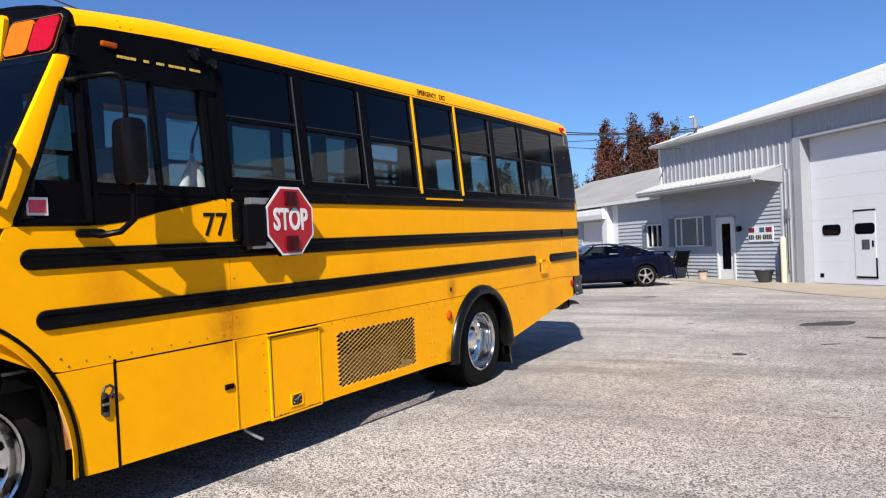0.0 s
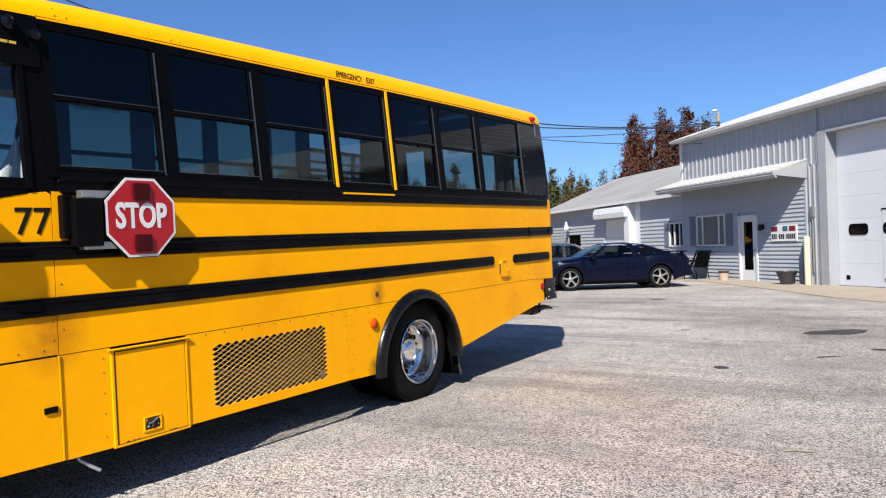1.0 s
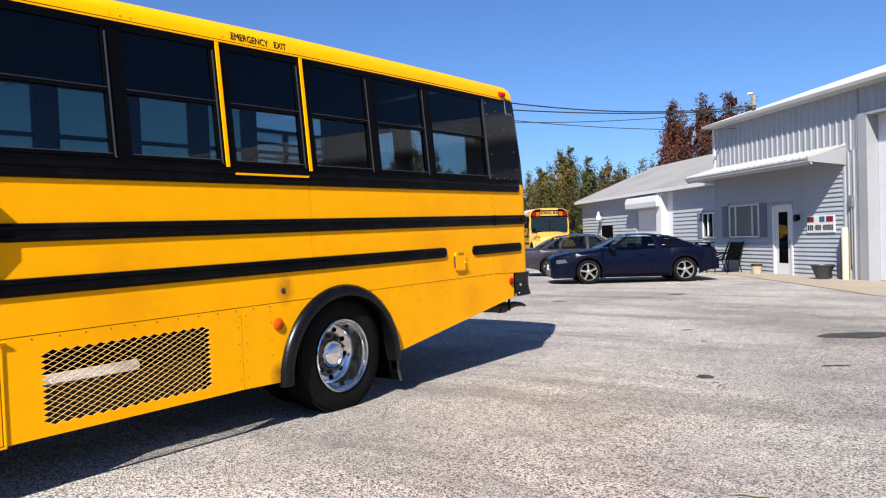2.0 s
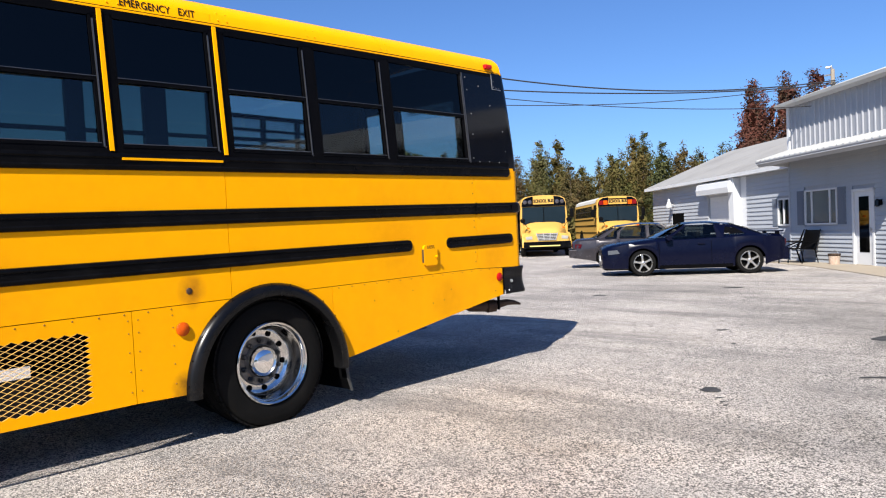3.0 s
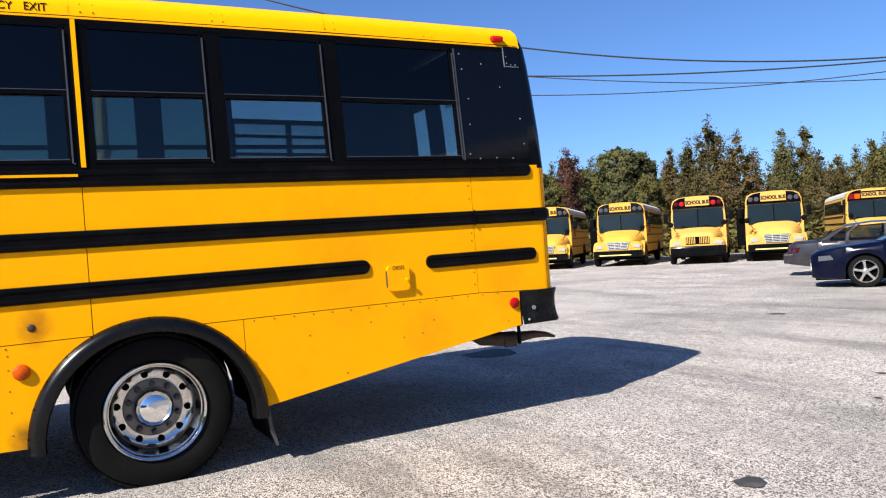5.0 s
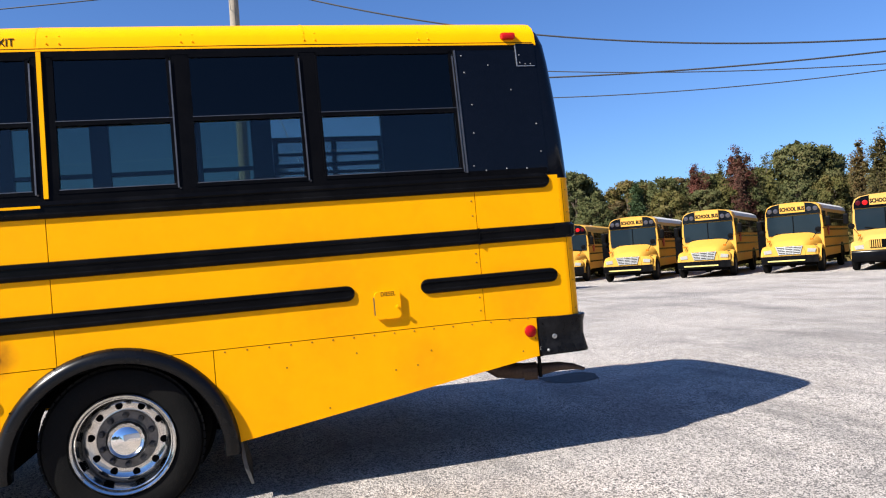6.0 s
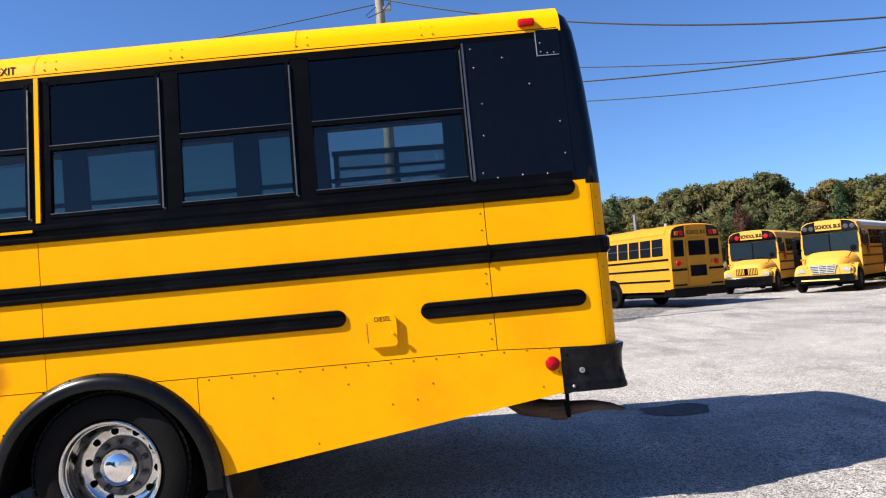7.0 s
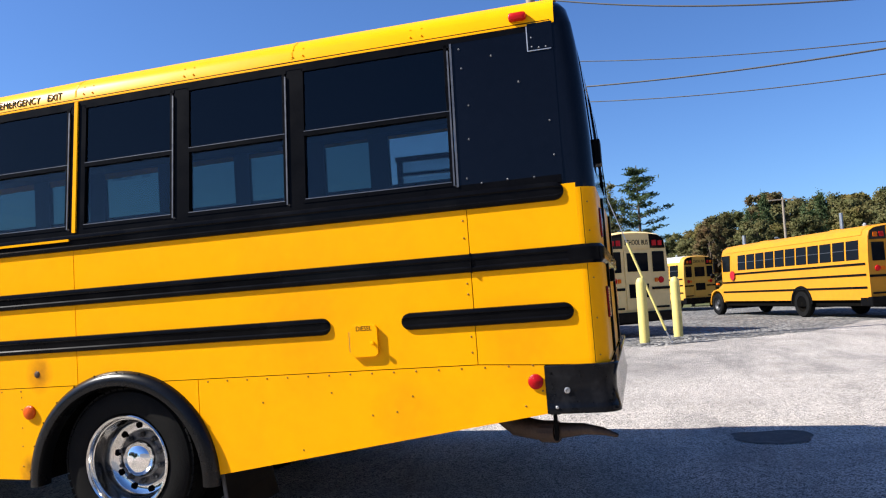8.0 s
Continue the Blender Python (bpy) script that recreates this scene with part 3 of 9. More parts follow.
def ribbed(x0, x1, z0, z1, y, pitch=0.265, rib=0.03, shift=0.0):
    """Vertical-rib metal cladding facing -y, with a back."""
    prof = []
    x = x0
    while x < x1 - 1e-6:
        w = min(pitch, x1 - x)
        for a, b in ((0.0, 0), (0.62, 0), (0.70, 1), (0.88, 1), (0.96, 0)):
            prof.append((x + a * w, y - b * rib))
        x += pitch
    prof.append((x1, y))
    poly = prof + [(x1, y + 0.12), (x0, y + 0.12)]
    return Geo().prism(poly, z0, z1, "z")


EAVE = 5.06
part("upper_cladding", ribbed(-7.45, -0.29, 3.45, EAVE, 0.0), METAL_WALL, garage, "grey ribbed metal wall cladding")
part("pier_cladding", ribbed(-0.85, -0.29, 0, 3.45, 0.0, 0.19), METAL_WALL, garage, "grey ribbed metal wall cladding")
part("header_cladding", ribbed(-0.29, 4.6, 4.33, EAVE, 0.0), METAL_WALL, garage, "grey ribbed metal wall cladding")
part("far_cladding", ribbed(4.6, 34.0, 0, EAVE, 0.0), METAL_WALL, garage, "grey ribbed metal wall cladding")
part("back_wall", Geo().box(-7.45, 34, 23.9, 24.05, 0, EAVE), METAL_WALL, garage)
for sx in (-7.45, 33.9):
    part("gable_wall", Geo().prism([(0.12, 0), (23.9, 0), (23.9, EAVE), (12, EAVE + 12 * 0.31 - 0.05), (0.12, EAVE)], sx, sx + 0.1), METAL_WALL, garage)


def roof_slab(name, y0, z0, y1, z1, x0, x1, th, pitch, label):
    """A sloping metal sheet with its standing ribs as parts."""
    g = Geo()
    g.prism([(y0, z0), (y1, z1), (y1, z1 + th), (y0, z0 + th)], x0, x1)
    r = part(name, g, METAL_ROOF, garage, label)
    rib = Geo().prism([(y0 - 0.01, z0 + th), (y1, z1 + th), (y1, z1 + th + 0.03), (y0 - 0.01, z0 + th + 0.03)], 0, 0.05).mesh("rib", METAL_ROOF)
    for k in range(int((x1 - x0) / pitch) + 1):
        part("rib", rib, None, r, m=pose(x0 + k * pitch, 0, 0))


roof_slab("roof", -0.28, EAVE - 0.02, 12, EAVE + 12.28 * 0.31, -7.62, 34.2, 0.07, 0.6, "white ribbed metal roof")
roof_slab("roof", 12, EAVE + 12.28 * 0.31, 24.3, EAVE - 0.02, -7.62, 34.2, 0.07, 0.6, "white ribbed metal roof")
part("gutter", Geo().prism([(-0.38, EAVE - 0.03), (-0.27, EAVE - 0.05), (-0.27, EAVE + 0.06), (-0.40, EAVE + 0.06)], -7.62, 34.2), METAL_ROOF, garage, "white gutter along the eave")
part("soffit", Geo().box(-7.5, 34.1, -0.27, 0.0, EAVE - 0.05, EAVE - 0.03), SOFFIT, garage)
part("rake_trim", Geo().prism([(-0.3, EAVE - 0.08), (12, EAVE + 12.28 * 0.31 - 0.06), (12, EAVE + 12.28 * 0.31 + 0.11), (-0.3, EAVE + 0.09)], -7.66, -7.62), METAL_ROOF, garage, "white rake trim")
part("corner_trim", Geo().box(-7.50, -7.36, -0.045, 0.10, 3.45, EAVE - 0.05, 0.006), WHITE_PAINT, garage, "pale corner trim")

# doorway of the garage
part("jamb_trim", Geo().box(-0.29, -0.05, -0.05, 0.05, 0, 4.36, 0.008), METAL_WALL, garage, "grey door trim")
part("jamb", Geo().box(-0.05, 0.03, -0.05, 0.42, 0, 4.33, 0.006), METAL_WALL, garage)
part("jamb", Geo().box(4.5, 4.6, -0.05, 0.42, 0, 4.33, 0.006), METAL_WALL, garage)
part("head_trim", Geo().box(-0.05, 4.6, -0.05, 0.42, 4.27, 4.36, 0.006), METAL_WALL, garage)
gdoor = part("overhead_door", Geo().box(0.03, 4.5, 0.31, 0.35, 0.0, 4.30), DOOR_WHITE, garage, "white sectional overhead door")
for k in range(7):
    part("door_section", Geo().box(0.035, 4.495, 0.285, 0.312, 0.02 + k * 0.61, 0.02 + k * 0.61 + 0.607, 0.002), DOOR_WHITE, gdoor)


def rounded(cx, cz, w, h, r, n=5):
    pts = []
    for qx, qz, a in ((1, 1, 0), (-1, 1, 90), (-1, -1, 180), (1, -1, 270)):
        pts += arc(cx + qx * (w / 2 - r), cz + qz * (h / 2 - r), r, a, a + 90, n)
    return pts


for cx in (0.76, 1.93, 3.05, 4.1):
    part("door_window", Geo().prism(rounded(cx, 1.55, 0.66, 0.30, 0.10), 0.268, 0.285, "y"), BLACK_SATIN, gdoor, "small black-framed door window", smooth=True)
    part("pane", Geo().prism(rounded(cx, 1.55, 0.56, 0.21, 0.07), 0.262, 0.267, "y"), BLACK_GLOSS, gdoor)
part("wicket_door", Geo().box(1.58, 2.28, 0.272, 0.286, 0.24, 2.04, 0.004), DOOR_WHITE, gdoor, "small door set into the overhead door")
for (x0, x1, z0, z1) in ((1.56, 2.30, 2.03, 2.07), (1.62, 2.33, 0.20, 0.25), (2.27, 2.32, 0.24, 0.75), (2.16, 2.22, 1.05, 1.22)):
    part("weatherstrip", Geo().box(x0, x1, 0.262, 0.272, z0, z1, 0.004), BLACK_PLASTIC, gdoor, "torn black weatherstrip")
part("notice", Geo().box(1.82, 2.08, 0.266, 0.272, 0.98, 1.25, 0.004), material("dark_notice", (0.05, 0.05, 0.055), var=0.5, scale=12), gdoor, "dark notice plate")
part("vent_hole", Geo().box(0.28, 0.42, 0.276, 0.285, 0.18, 0.30, 0.004), BLACK_PLASTIC, gdoor)


def siding(parent, x0, x1, z0, z1, holes, y=0.0, step=0.125):
    """Lap boards between x0 and x1, broken at the holes (x0, x1, z0, z1)."""
    n = int(round((z1 - z0) / step))
    made = {}
    for k in range(n):
        za, zb = z0 + k * step, z0 + (k + 1) * step
        spans = [(x0, x1)]
        for hx0, hx1, hz0, hz1 in holes:
            if zb > hz0 + 0.03 and za < hz1 - 0.03:
                cut = []
                for a, b in spans:
                    if hx0 > a + 0.02:
                        cut.append((a, min(b, hx0)))
                    if hx1 < b - 0.02:
                        cut.append((max(a, hx1), b))
                spans = cut
        for a, b in spans:
            if b - a < 0.03:
                continue
            key = (round(a, 3), round(b, 3))
            if key not in made:
                made[key] = Geo().prism([(y - 0.034, 0), (y - 0.034, 0.010), (y - 0.004, step), (y + 0.02, step), (y + 0.02, 0)], a, b).mesh("siding_board", SIDING)
            part("siding_board", made[key], None, parent, m=pose(0, 0, za))


owall = part("office_wall", Geo().box(-7.45, -4.05, 0.02, 0.14, 0, 1.17).box(-7.45, -6.55, 0.02, 0.14, 1.17, 2.26).box(-4.80, -4.05, 0.02, 0.14, 1.17, 2.26).box(-7.45, -4.05, 0.02, 0.14, 2.26, 3.45).box(-4.05, -3.10, 0.02, 0.14, 2.14, 3.45).box(-3.10, -0.85, 0.02, 0.14, 0, 3.45), SIDING, garage, "grey-blue vinyl-sided office wall")
siding(owall, -7.43, -0.86, 0.0, 3.25, [(-6.58, -4.77, 1.14, 2.29), (-4.08, -3.07, -1, 2.17)])
part("corner_post", Geo().box(-0.90, -0.82, -0.035, 0.05, 0, 3.1, 0.006), SIDING, garage)
part("corner_post", Geo().box(-7.50, -7.42, -0.035, 0.05, 0, 3.2, 0.006), SIDING, garage)


def window(parent, x0, x1, z0, z1, panes, y=0.0, label="white-framed office window"):
    w = part("window", Geo().box(x0, x1, y + 0.10, y + 0.13, z0, z1), material("dark_room", (0.03, 0.03, 0.032), var=0.5, scale=2), parent, label)
    f = 0.055
    for a, b, c, d in ((x0, x1, z0, z0 + f), (x0, x1, z1 - f, z1), (x0, x0 + f, z0, z1), (x1 - f, x1, z0, z1)):
        part("window_frame", Geo().box(a, b, y - 0.045, y + 0.05, c, d, 0.006), WHITE_PAINT, w)
    xs = [x0 + (x1 - x0) * p for p in panes]
    for x in xs:
        part("mullion", Geo().box(x - 0.03, x + 0.03, y - 0.035, y + 0.04, z0 + f, z1 - f, 0.005), WHITE_PAINT, w)
    ed = [x0 + f] + xs + [x1 - f]
    for a, b in zip(ed, ed[1:]):
        part("pane", Geo().box(a, b, y + 0.0, y + 0.004, z0 + f, z1 - f), GLASS_SCREENED, w)
    return w


win = window(garage, -6.55, -4.80, 1.17, 2.26, (0.22, 0.78))
part("blind", Geo().box(-6.50, -4.85, 0.012, 0.02, 1.24, 2.2), material("grey_blind", (0.50, 0.50, 0.48), var=0.15, scale=3, fine=40), win, "half-drawn grey blind")
for a in (-6.98, -4.75):
    sh = part("shutter", Geo().box(a, a + 0.38, -0.045, -0.02, 1.17, 2.26, 0.006), SHUTTER, garage, "slate-blue window shutter")
    for k in range(16):
        part("slat", Geo().box(a + 0.05, a + 0.33, -0.056, -0.044, 1.22 + k * 0.063, 1.22 + k * 0.063 + 0.045, 0.004), SHUTTER, sh)

odoor = part("office_door", Geo().box(-4.0, -3.15, 0.0, 0.045, 0.03, 2.08, 0.006), WHITE_PAINT, garage, "white glazed office door")
for a, b, c, d in ((-4.07, -3.98, 0, 2.15), (-3.17, -3.08, 0, 2.15), (-4.07, -3.08, 2.07, 2.15)):
    part("door_frame", Geo().box(a, b, -0.05, 0.06, c, d, 0.006), WHITE_PAINT, odoor)
part("door_pane", Geo().box(-3.80, -3.36, -0.008, 0.002, 0.38, 1.93, 0.003), glass("door_glass", (0.05, 0.05, 0.05)), odoor, "dark glass pane in the door")
part("door_back", Geo().box(-3.80, -3.36, 0.002, 0.006, 0.38, 1.93), DARK_HOLE, odoor)
part("door_handle", Geo().tube([(-3.24, -0.04, 0.96), (-3.24, -0.05, 1.08)], 0.012).dome((-3.24, -0.005, 1.02), (0, -1, 0), 0.03, 0.03), STEEL_GREY, odoor)
part("threshold", Geo().box(-4.1, -3.05, -0.12, 0.05, 0.0, 0.03, 0.006), CONCRETE, odoor)

# wall lamp beside the door
wl = part("wall_lamp", Geo().box(-2.86, -2.74, -0.05, -0.02, 1.66, 1.82, 0.01), BLACK_SATIN, garage, "black wall lantern beside the door")
part("lantern", Geo().lathe([(0.03, 0), (0.07, 0.03), (0.06, 0.17), (0.02, 0.21)], 10, Matrix.Translation((-2.80, -0.13, 1.62)) @ Euler((0, radians(-90), 0)).to_matrix().to_4x4()), BLACK_GLOSS, wl)

# wall sign: its name and number are drawn as plain bars
sg = part("wall_sign", Geo().box(-2.38, -1.22, -0.06, -0.03, 1.28, 1.76, 0.006), WHITE_SIGN, garage, "white notice board with coloured bars and black bars")
MAROON = material("maroon_bar", (0.16, 0.008, 0.02), rough=0.5)
for x0, x1, mt in ((-2.36, -2.08, MAROON), (-1.84, -1.62, material("teal_bar", (0.025, 0.10, 0.15))), (-1.55, -1.28, MAROON)):
    part("name_bar", Geo().box(x0, x1, -0.066, -0.06, 1.58, 1.73), mt, sg)
for k in range(13):
    x = -2.34 + k * 0.083
    if k in (3, 7):
        part("number_bar", Geo().box(x + 0.012, x + 0.05, -0.066, -0.06, 1.415, 1.435), DECAL_BLACK, sg)
        continue
    for q in (0.0, 0.034):
        part("number_bar", Geo().box(x + q, x + q + 0.022, -0.066, -0.06, 1.35, 1.50), DECAL_BLACK, sg)

# lean-to awning over the office front
roof_slab("awning_roof", -1.13, 3.265, 0.0, 3.60, -7.45, -0.80, 0.025, 0.3, "white ribbed metal awning roof")
part("awning_gutter", Geo().prism([(-1.15, 3.25), (-1.02, 3.10), (-0.98, 3.12), (-1.09, 3.27), (-1.15, 3.262)], -7.47, -0.80), METAL_WALL, garage, "gutter along the awning")
part("awning_soffit", Geo().prism([(-1.13, 3.19), (0.0, 3.42), (0.0, 3.45), (-1.13, 3.22)], -7.45, -0.82), SOFFIT, garage)
part("awning_end", Geo().prism([(-1.13, 3.19), (0.0, 3.08), (0.0, 3.58), (-1.13, 3.28)], -0.82, -0.79), METAL_WALL, garage, "white closed end of the awning")
part("awning_end", Geo().prism([(-1.13, 3.19), (0.0, 3.08), (0.0, 3.58), (-1.13, 3.28)], -7.47, -7.45), WHITE_PAINT, garage)
sm_ = part("service_mast", Geo().tube([(-6.36, 0.88, 5.3), (-6.36, 0.88, 6.02)], 0.06, 12), WOOD_POLE, garage, "weathered service mast on the roof edge")
part("mast_cap", Geo().tube([(-6.36, 0.88, 6.0), (-6.37, 0.84, 6.10), (-6.45, 0.72, 6.08)], 0.045, 10), STEEL_GREY, sm_)
part("insulator", Geo().tube([(-6.36, 0.80, 5.85), (-6.50, 0.70, 5.85)], 0.03, 8), STEEL_GREY, sm_)
part("conduit", Geo().tube([(-0.55, -0.06, 0.4), (-0.55, -0.06, 2.1)], 0.02, 8).box(-0.62, -0.48, -0.10, -0.02, 1.95, 2.25, 0.01), STEEL_GREY, garage)
part("downspout", Geo().box(-0.98, -0.90, -0.09, -0.03, 0.0, 1.2, 0.01), SHUTTER, garage, "slate downspout stub")
bol = Geo().lathe([(0.0, 0), (0.085, 0), (0.085, 1.33), (0.075, 1.38), (0.05, 1.41), (0, 1.42)], 18, Euler((0, radians(-90), 0)).to_matrix().to_4x4())
solid("bollard", bol, CREAM, "cream-painted steel bollard at the garage corner", "bollard", smooth=True, m=BM @ pose(-0.62, -0.22, 0))
copy_thing(bpy.data.objects["bollard"], BM @ pose(4.9, -0.22, 0))

apron = Geo().add([(x, y, z) for z in (0.0, 0.02) for x, y in ((-7.4, -0.03), (-7.4, -1.0), (-4.0, -1.25), (-0.85, -1.85), (3.6, -2.9), (15, -3.6), (15, -0.03))], [(0, 1, 2, 3, 4, 5, 6), (7, 8, 9, 10, 11, 12, 13)] + [(i, (i + 1) % 7, 7 + (i + 1) % 7, 7 + i) for i in range(7)])
solid("concrete_apron", apron, CONCRETE, "tan stained concrete apron before the building", "pavement", kind="structure", m=BM)

# ---- annex ----
AM = BM @ Matrix.Translation((-1.407, 1.20, -0.112)) @ Matrix.Scale(1.079, 4)
annex = thing("annex_building", AM, "low grey-blue sided annex with a weathered roof", "building")
awall = part("annex_wall", Geo().box(-21.15, -14.25, 0.03, 0.14, 0, 3.1).box(-14.25, -11.75, 0.03, 0.14, 2.4, 3.1).box(-11.8, -8.5, 0.03, 0.14, 0, 3.1).box(-7.2, -5.66, 0.03, 0.14, 0, 3.1).box(-8.5, -7.2, 0.03, 0.14, 0, 1.15).box(-8.5, -7.2, 0.03, 0.14, 2.1, 3.1), SIDING, annex, "grey-blue vinyl-sided annex wall")
siding(awall, -21.12, -5.7, 0.0, 3.1, [(-14.3, -10.79, -1, 3.2), (-8.5, -7.2, 1.14, 2.12), (-18.5, -16.98, 0.7, 1.84)], 0.01, 0.155)
part("gable_wall", Geo().prism([(0.14, 0), (8.4, 0), (8.4, 3.1), (4.2, 4.85), (0.14, 3.15)], -21.15, -21.03), SIDING, annex)
part("gable_wall", Geo().prism([(0.14, 0), (8.4, 0), (8.4, 3.1), (4.2, 4.85), (0.14, 3.15)], -5.76, -5.66), SIDING, annex)
part("back_wall", Geo().box(-21.15, -5.66, 8.3, 8.4, 0, 3.1), SIDING, annex)
part("roof", Geo().prism([(-0.35, 3.12), (4.2, 4.95), (4.2, 5.03), (-0.35, 3.20)], -21.30, -5.66), SHINGLE, annex, "weathered pale grey roofing with dark streaks")
part("roof", Geo().prism([(4.2, 4.95), (8.9, 3.12), (8.9, 3.20), (4.2, 5.03)], -21.30, -5.66), SHINGLE, annex)
part("fascia", Geo().box(-21.30, -5.66, -0.375, -0.34, 3.05, 3.19, 0.005), WHITE_PAINT, annex, "white eave fascia")
part("soffit", Geo().box(-21.25, -5.66, -0.345, 0.03, 3.06, 3.08), SOFFIT, annex)
part("rake_board", Geo().prism([(-0.37, 3.06), (4.2, 4.90), (4.2, 5.03), (-0.37, 3.19)], -21.33, -21.30), WHITE_PAINT, annex)
part("wing_wall", Geo().box(-11.75, -11.28, -0.28, 0.1, 0.1, 3.05, 0.01), WHITE_PAINT, annex, "white wing wall beside the shutter door")
rd = part("roller_door", Geo().box(-14.25, -11.75, 0.08, 0.12, 0, 2.45), WHITE_PAINT, annex, "white roller door")
for k in range(20):
    part("slat", Geo().box(-14.22, -11.77, 0.06, 0.08, 0.02 + k * 0.12, 0.125 + k * 0.12, 0.006), WHITE_PAINT, rd)
part("roller_canopy", Geo().prism([(-0.42, 2.50), (0.05, 2.50), (0.05, 3.02), (-0.20, 3.02), (-0.40, 2.92), (-0.45, 2.7)], -14.5, -11.4), WHITE_PAINT, annex, "white box canopy over the roller door")
window(annex, -8.48, -7.22, 1.16, 2.10, (0.30, 0.60), 0.01, "white-framed window beside the corner")
part("shutter", Geo().box(-8.82, -8.52, -0.04, -0.015, 1.16, 2.10, 0.006), SHUTTER, annex, "slate-blue window shutter")
part("low_window", Geo().box(-18.45, -17.0, 0.0, 0.03, 0.75, 1.84, 0.006), DARK_HOLE, annex, "dark low window opening")
part("flat_panel", Geo().box(-11.3, -10.8, 0.0, 0.03, 0.1, 3.05, 0.005), WHITE_PAINT, annex, "plain white panel beside the wing wall")
al = part("wall_lamp", Geo().tube([(-18.2, -0.02, 2.25), (-18.2, -0.22, 2.3), (-18.2, -0.25, 2.15)], 0.025, 8), WHITE_PAINT, annex, "white barn lamp on the annex wall")
part("globe", Geo().lathe([(0.05, 0), (0.13, 0.05), (0.12, 0.2), (0.06, 0.32), (0.05, 0.45)], 14, Matrix.Translation((-18.2, -0.25, 2.1)) @ Euler((0, radians(-90), 0)).to_matrix().to_4x4()), WHITE_PAINT, al, smooth=True)

# ---- the school bus beside the path ----
# Bus space: x = 0 is the near side's face (inside is negative), y runs to the rear from the rear axle, z up.
BUS = pose(-3.64, 7.3, 0, 1.04, 0, 0)
bus = thing("school_bus", BUS, "yellow school bus with black rub rails parked on the asphalt", "bus")
WID = 2.44
LEAN_X = -0.075  # how far the window band leans in at its top
SILL, DRIP = 1.95, 2.885


def xs(z):
    """The side's x at height z."""
    return 0.0 if z < SILL else LEAN_X * (z - SILL) / (DRIP - SILL)


def sag(u):
    """How much lower the drip line runs towards the front."""
    return float(np.interp(u, (2.5, 2.9, 3.5, 4.2, 5.0, 7.0, 8.5), (-0.125, -0.11, -0.07, -0.048, -0.04, -0.013, 0.0)))


def zb(u, z):
    """Height z on the window band or the roof, lowered by the sag."""
    z1 = z + sag(u) * max(0.0, min(1.0, (z - SILL) / (DRIP - SILL)))
    if z > DRIP:
        z1 = DRIP + sag(u) + (z - DRIP) * float(np.interp(u, (2.9, 3.4, 4.5, 7.0), (0.66, 0.78, 0.86, 1.0)))
    return z1


def Y(u):
    return u - 7.3


def yp(*pts):
    return [(Y(u), z) for u, z in pts]


# rear wheel opening
AC, AZ, AR = 7.29, 0.345, 0.66
# inner shell behind the skin panels
shell = Geo()
shell.prism(yp((2.5, 1.0), (10.1, 1.0), (10.1, 1.93), (2.6, 1.93)), -0.05, -0.012)
shell.prism(yp((2.8, 0.42), (4.80, 0.42), (4.80, 1.0), (2.8, 1.0)), -0.05, -0.012)
shell.prism(yp((6.08, 0.42), (6.6, 0.42), (6.6, 1.0), (6.08, 1.0)), -0.05, -0.012)
shell.prism(yp((8.0, 0.42), (9.98, 0.70), (9.98, 1.0), (8.0, 1.0)), -0.05, -0.012)
part("inner_shell", shell, BLACK_SATIN, bus)

T = 0.012
GAP = 0.005
SEAM = 0.962


def skin(name, pts, label="", mat=None):
    return part(name, Geo().prism(yp(*pts), -T, 0.0), mat or YELLOW, bus, label)


# upper side panels, from the skirt seam to the belt rail
low_arch = [(AC + AR * math.cos(radians(a)), AZ + AR * math.sin(radians(a))) for a in range(0, 181, 6)]
over = [p for p in low_arch if p[1] > SEAM + GAP / 2]
skin("side_panel", [(3.83 - GAP, SEAM), (3.83 - GAP, 1.845), (3.80, 1.858), (3.74, 1.852), (3.3, 1.772), (3.1, 1.722), (2.95, 1.705), (2.42, 1.695), (2.30, 1.40), (2.33, 1.10), (2.56, SEAM + 0.02), (2.66, SEAM)], "yellow cowl side panel with a fleet number")
skin("side_panel", [(3.83, SEAM), (6.98 - GAP, SEAM), (6.98 - GAP, 1.86), (3.83, 1.86)])
skin("side_panel", [(6.98, 1.86), (6.98, SEAM), (7.056, SEAM), *over[::-1], (7.524, SEAM), (9.65 - GAP, SEAM), (9.65 - GAP, 1.86)])
skin("side_panel", [(9.65, SEAM), (10.02, SEAM - 0.018), (10.27, 0.935), (10.27, 1.93), (9.65, 1.93)])
# skirt panels
Z0 = SEAM - GAP
skin("skirt_panel", [(2.63, Z0), (2.70, 0.80), (2.74, 0.62), (2.765, 0.405), (2.955, 0.395), (2.955, Z0)])
skin("skirt_panel", [(3.835, Z0), (3.835, 0.378), (4.13, 0.374), (4.13, Z0)])
opening = [(4.86, 0.435), (6.0, 0.435), (6.0, 0.868), (4.86, 0.868)]
rim_ = [(4.66, 0.378), (6.26, 0.372), (6.26, Z0), (4.66, Z0)]
part("skirt_panel", Geo().loft([[(0, Y(u), z) for u, z in rim_], [(0, Y(u), z) for u, z in opening], [(-T, Y(u), z) for u, z in opening], [(-T, Y(u), z) for u, z in rim_]], caps=False), YELLOW, bus, "yellow skirt panel with a grille opening")
meet = math.sqrt(AR ** 2 - (Z0 - AZ) ** 2)
left_arch = [p for p in low_arch[::-1] if p[1] < Z0 - 0.004 and p[0] < AC] + [(AC - meet, Z0)]
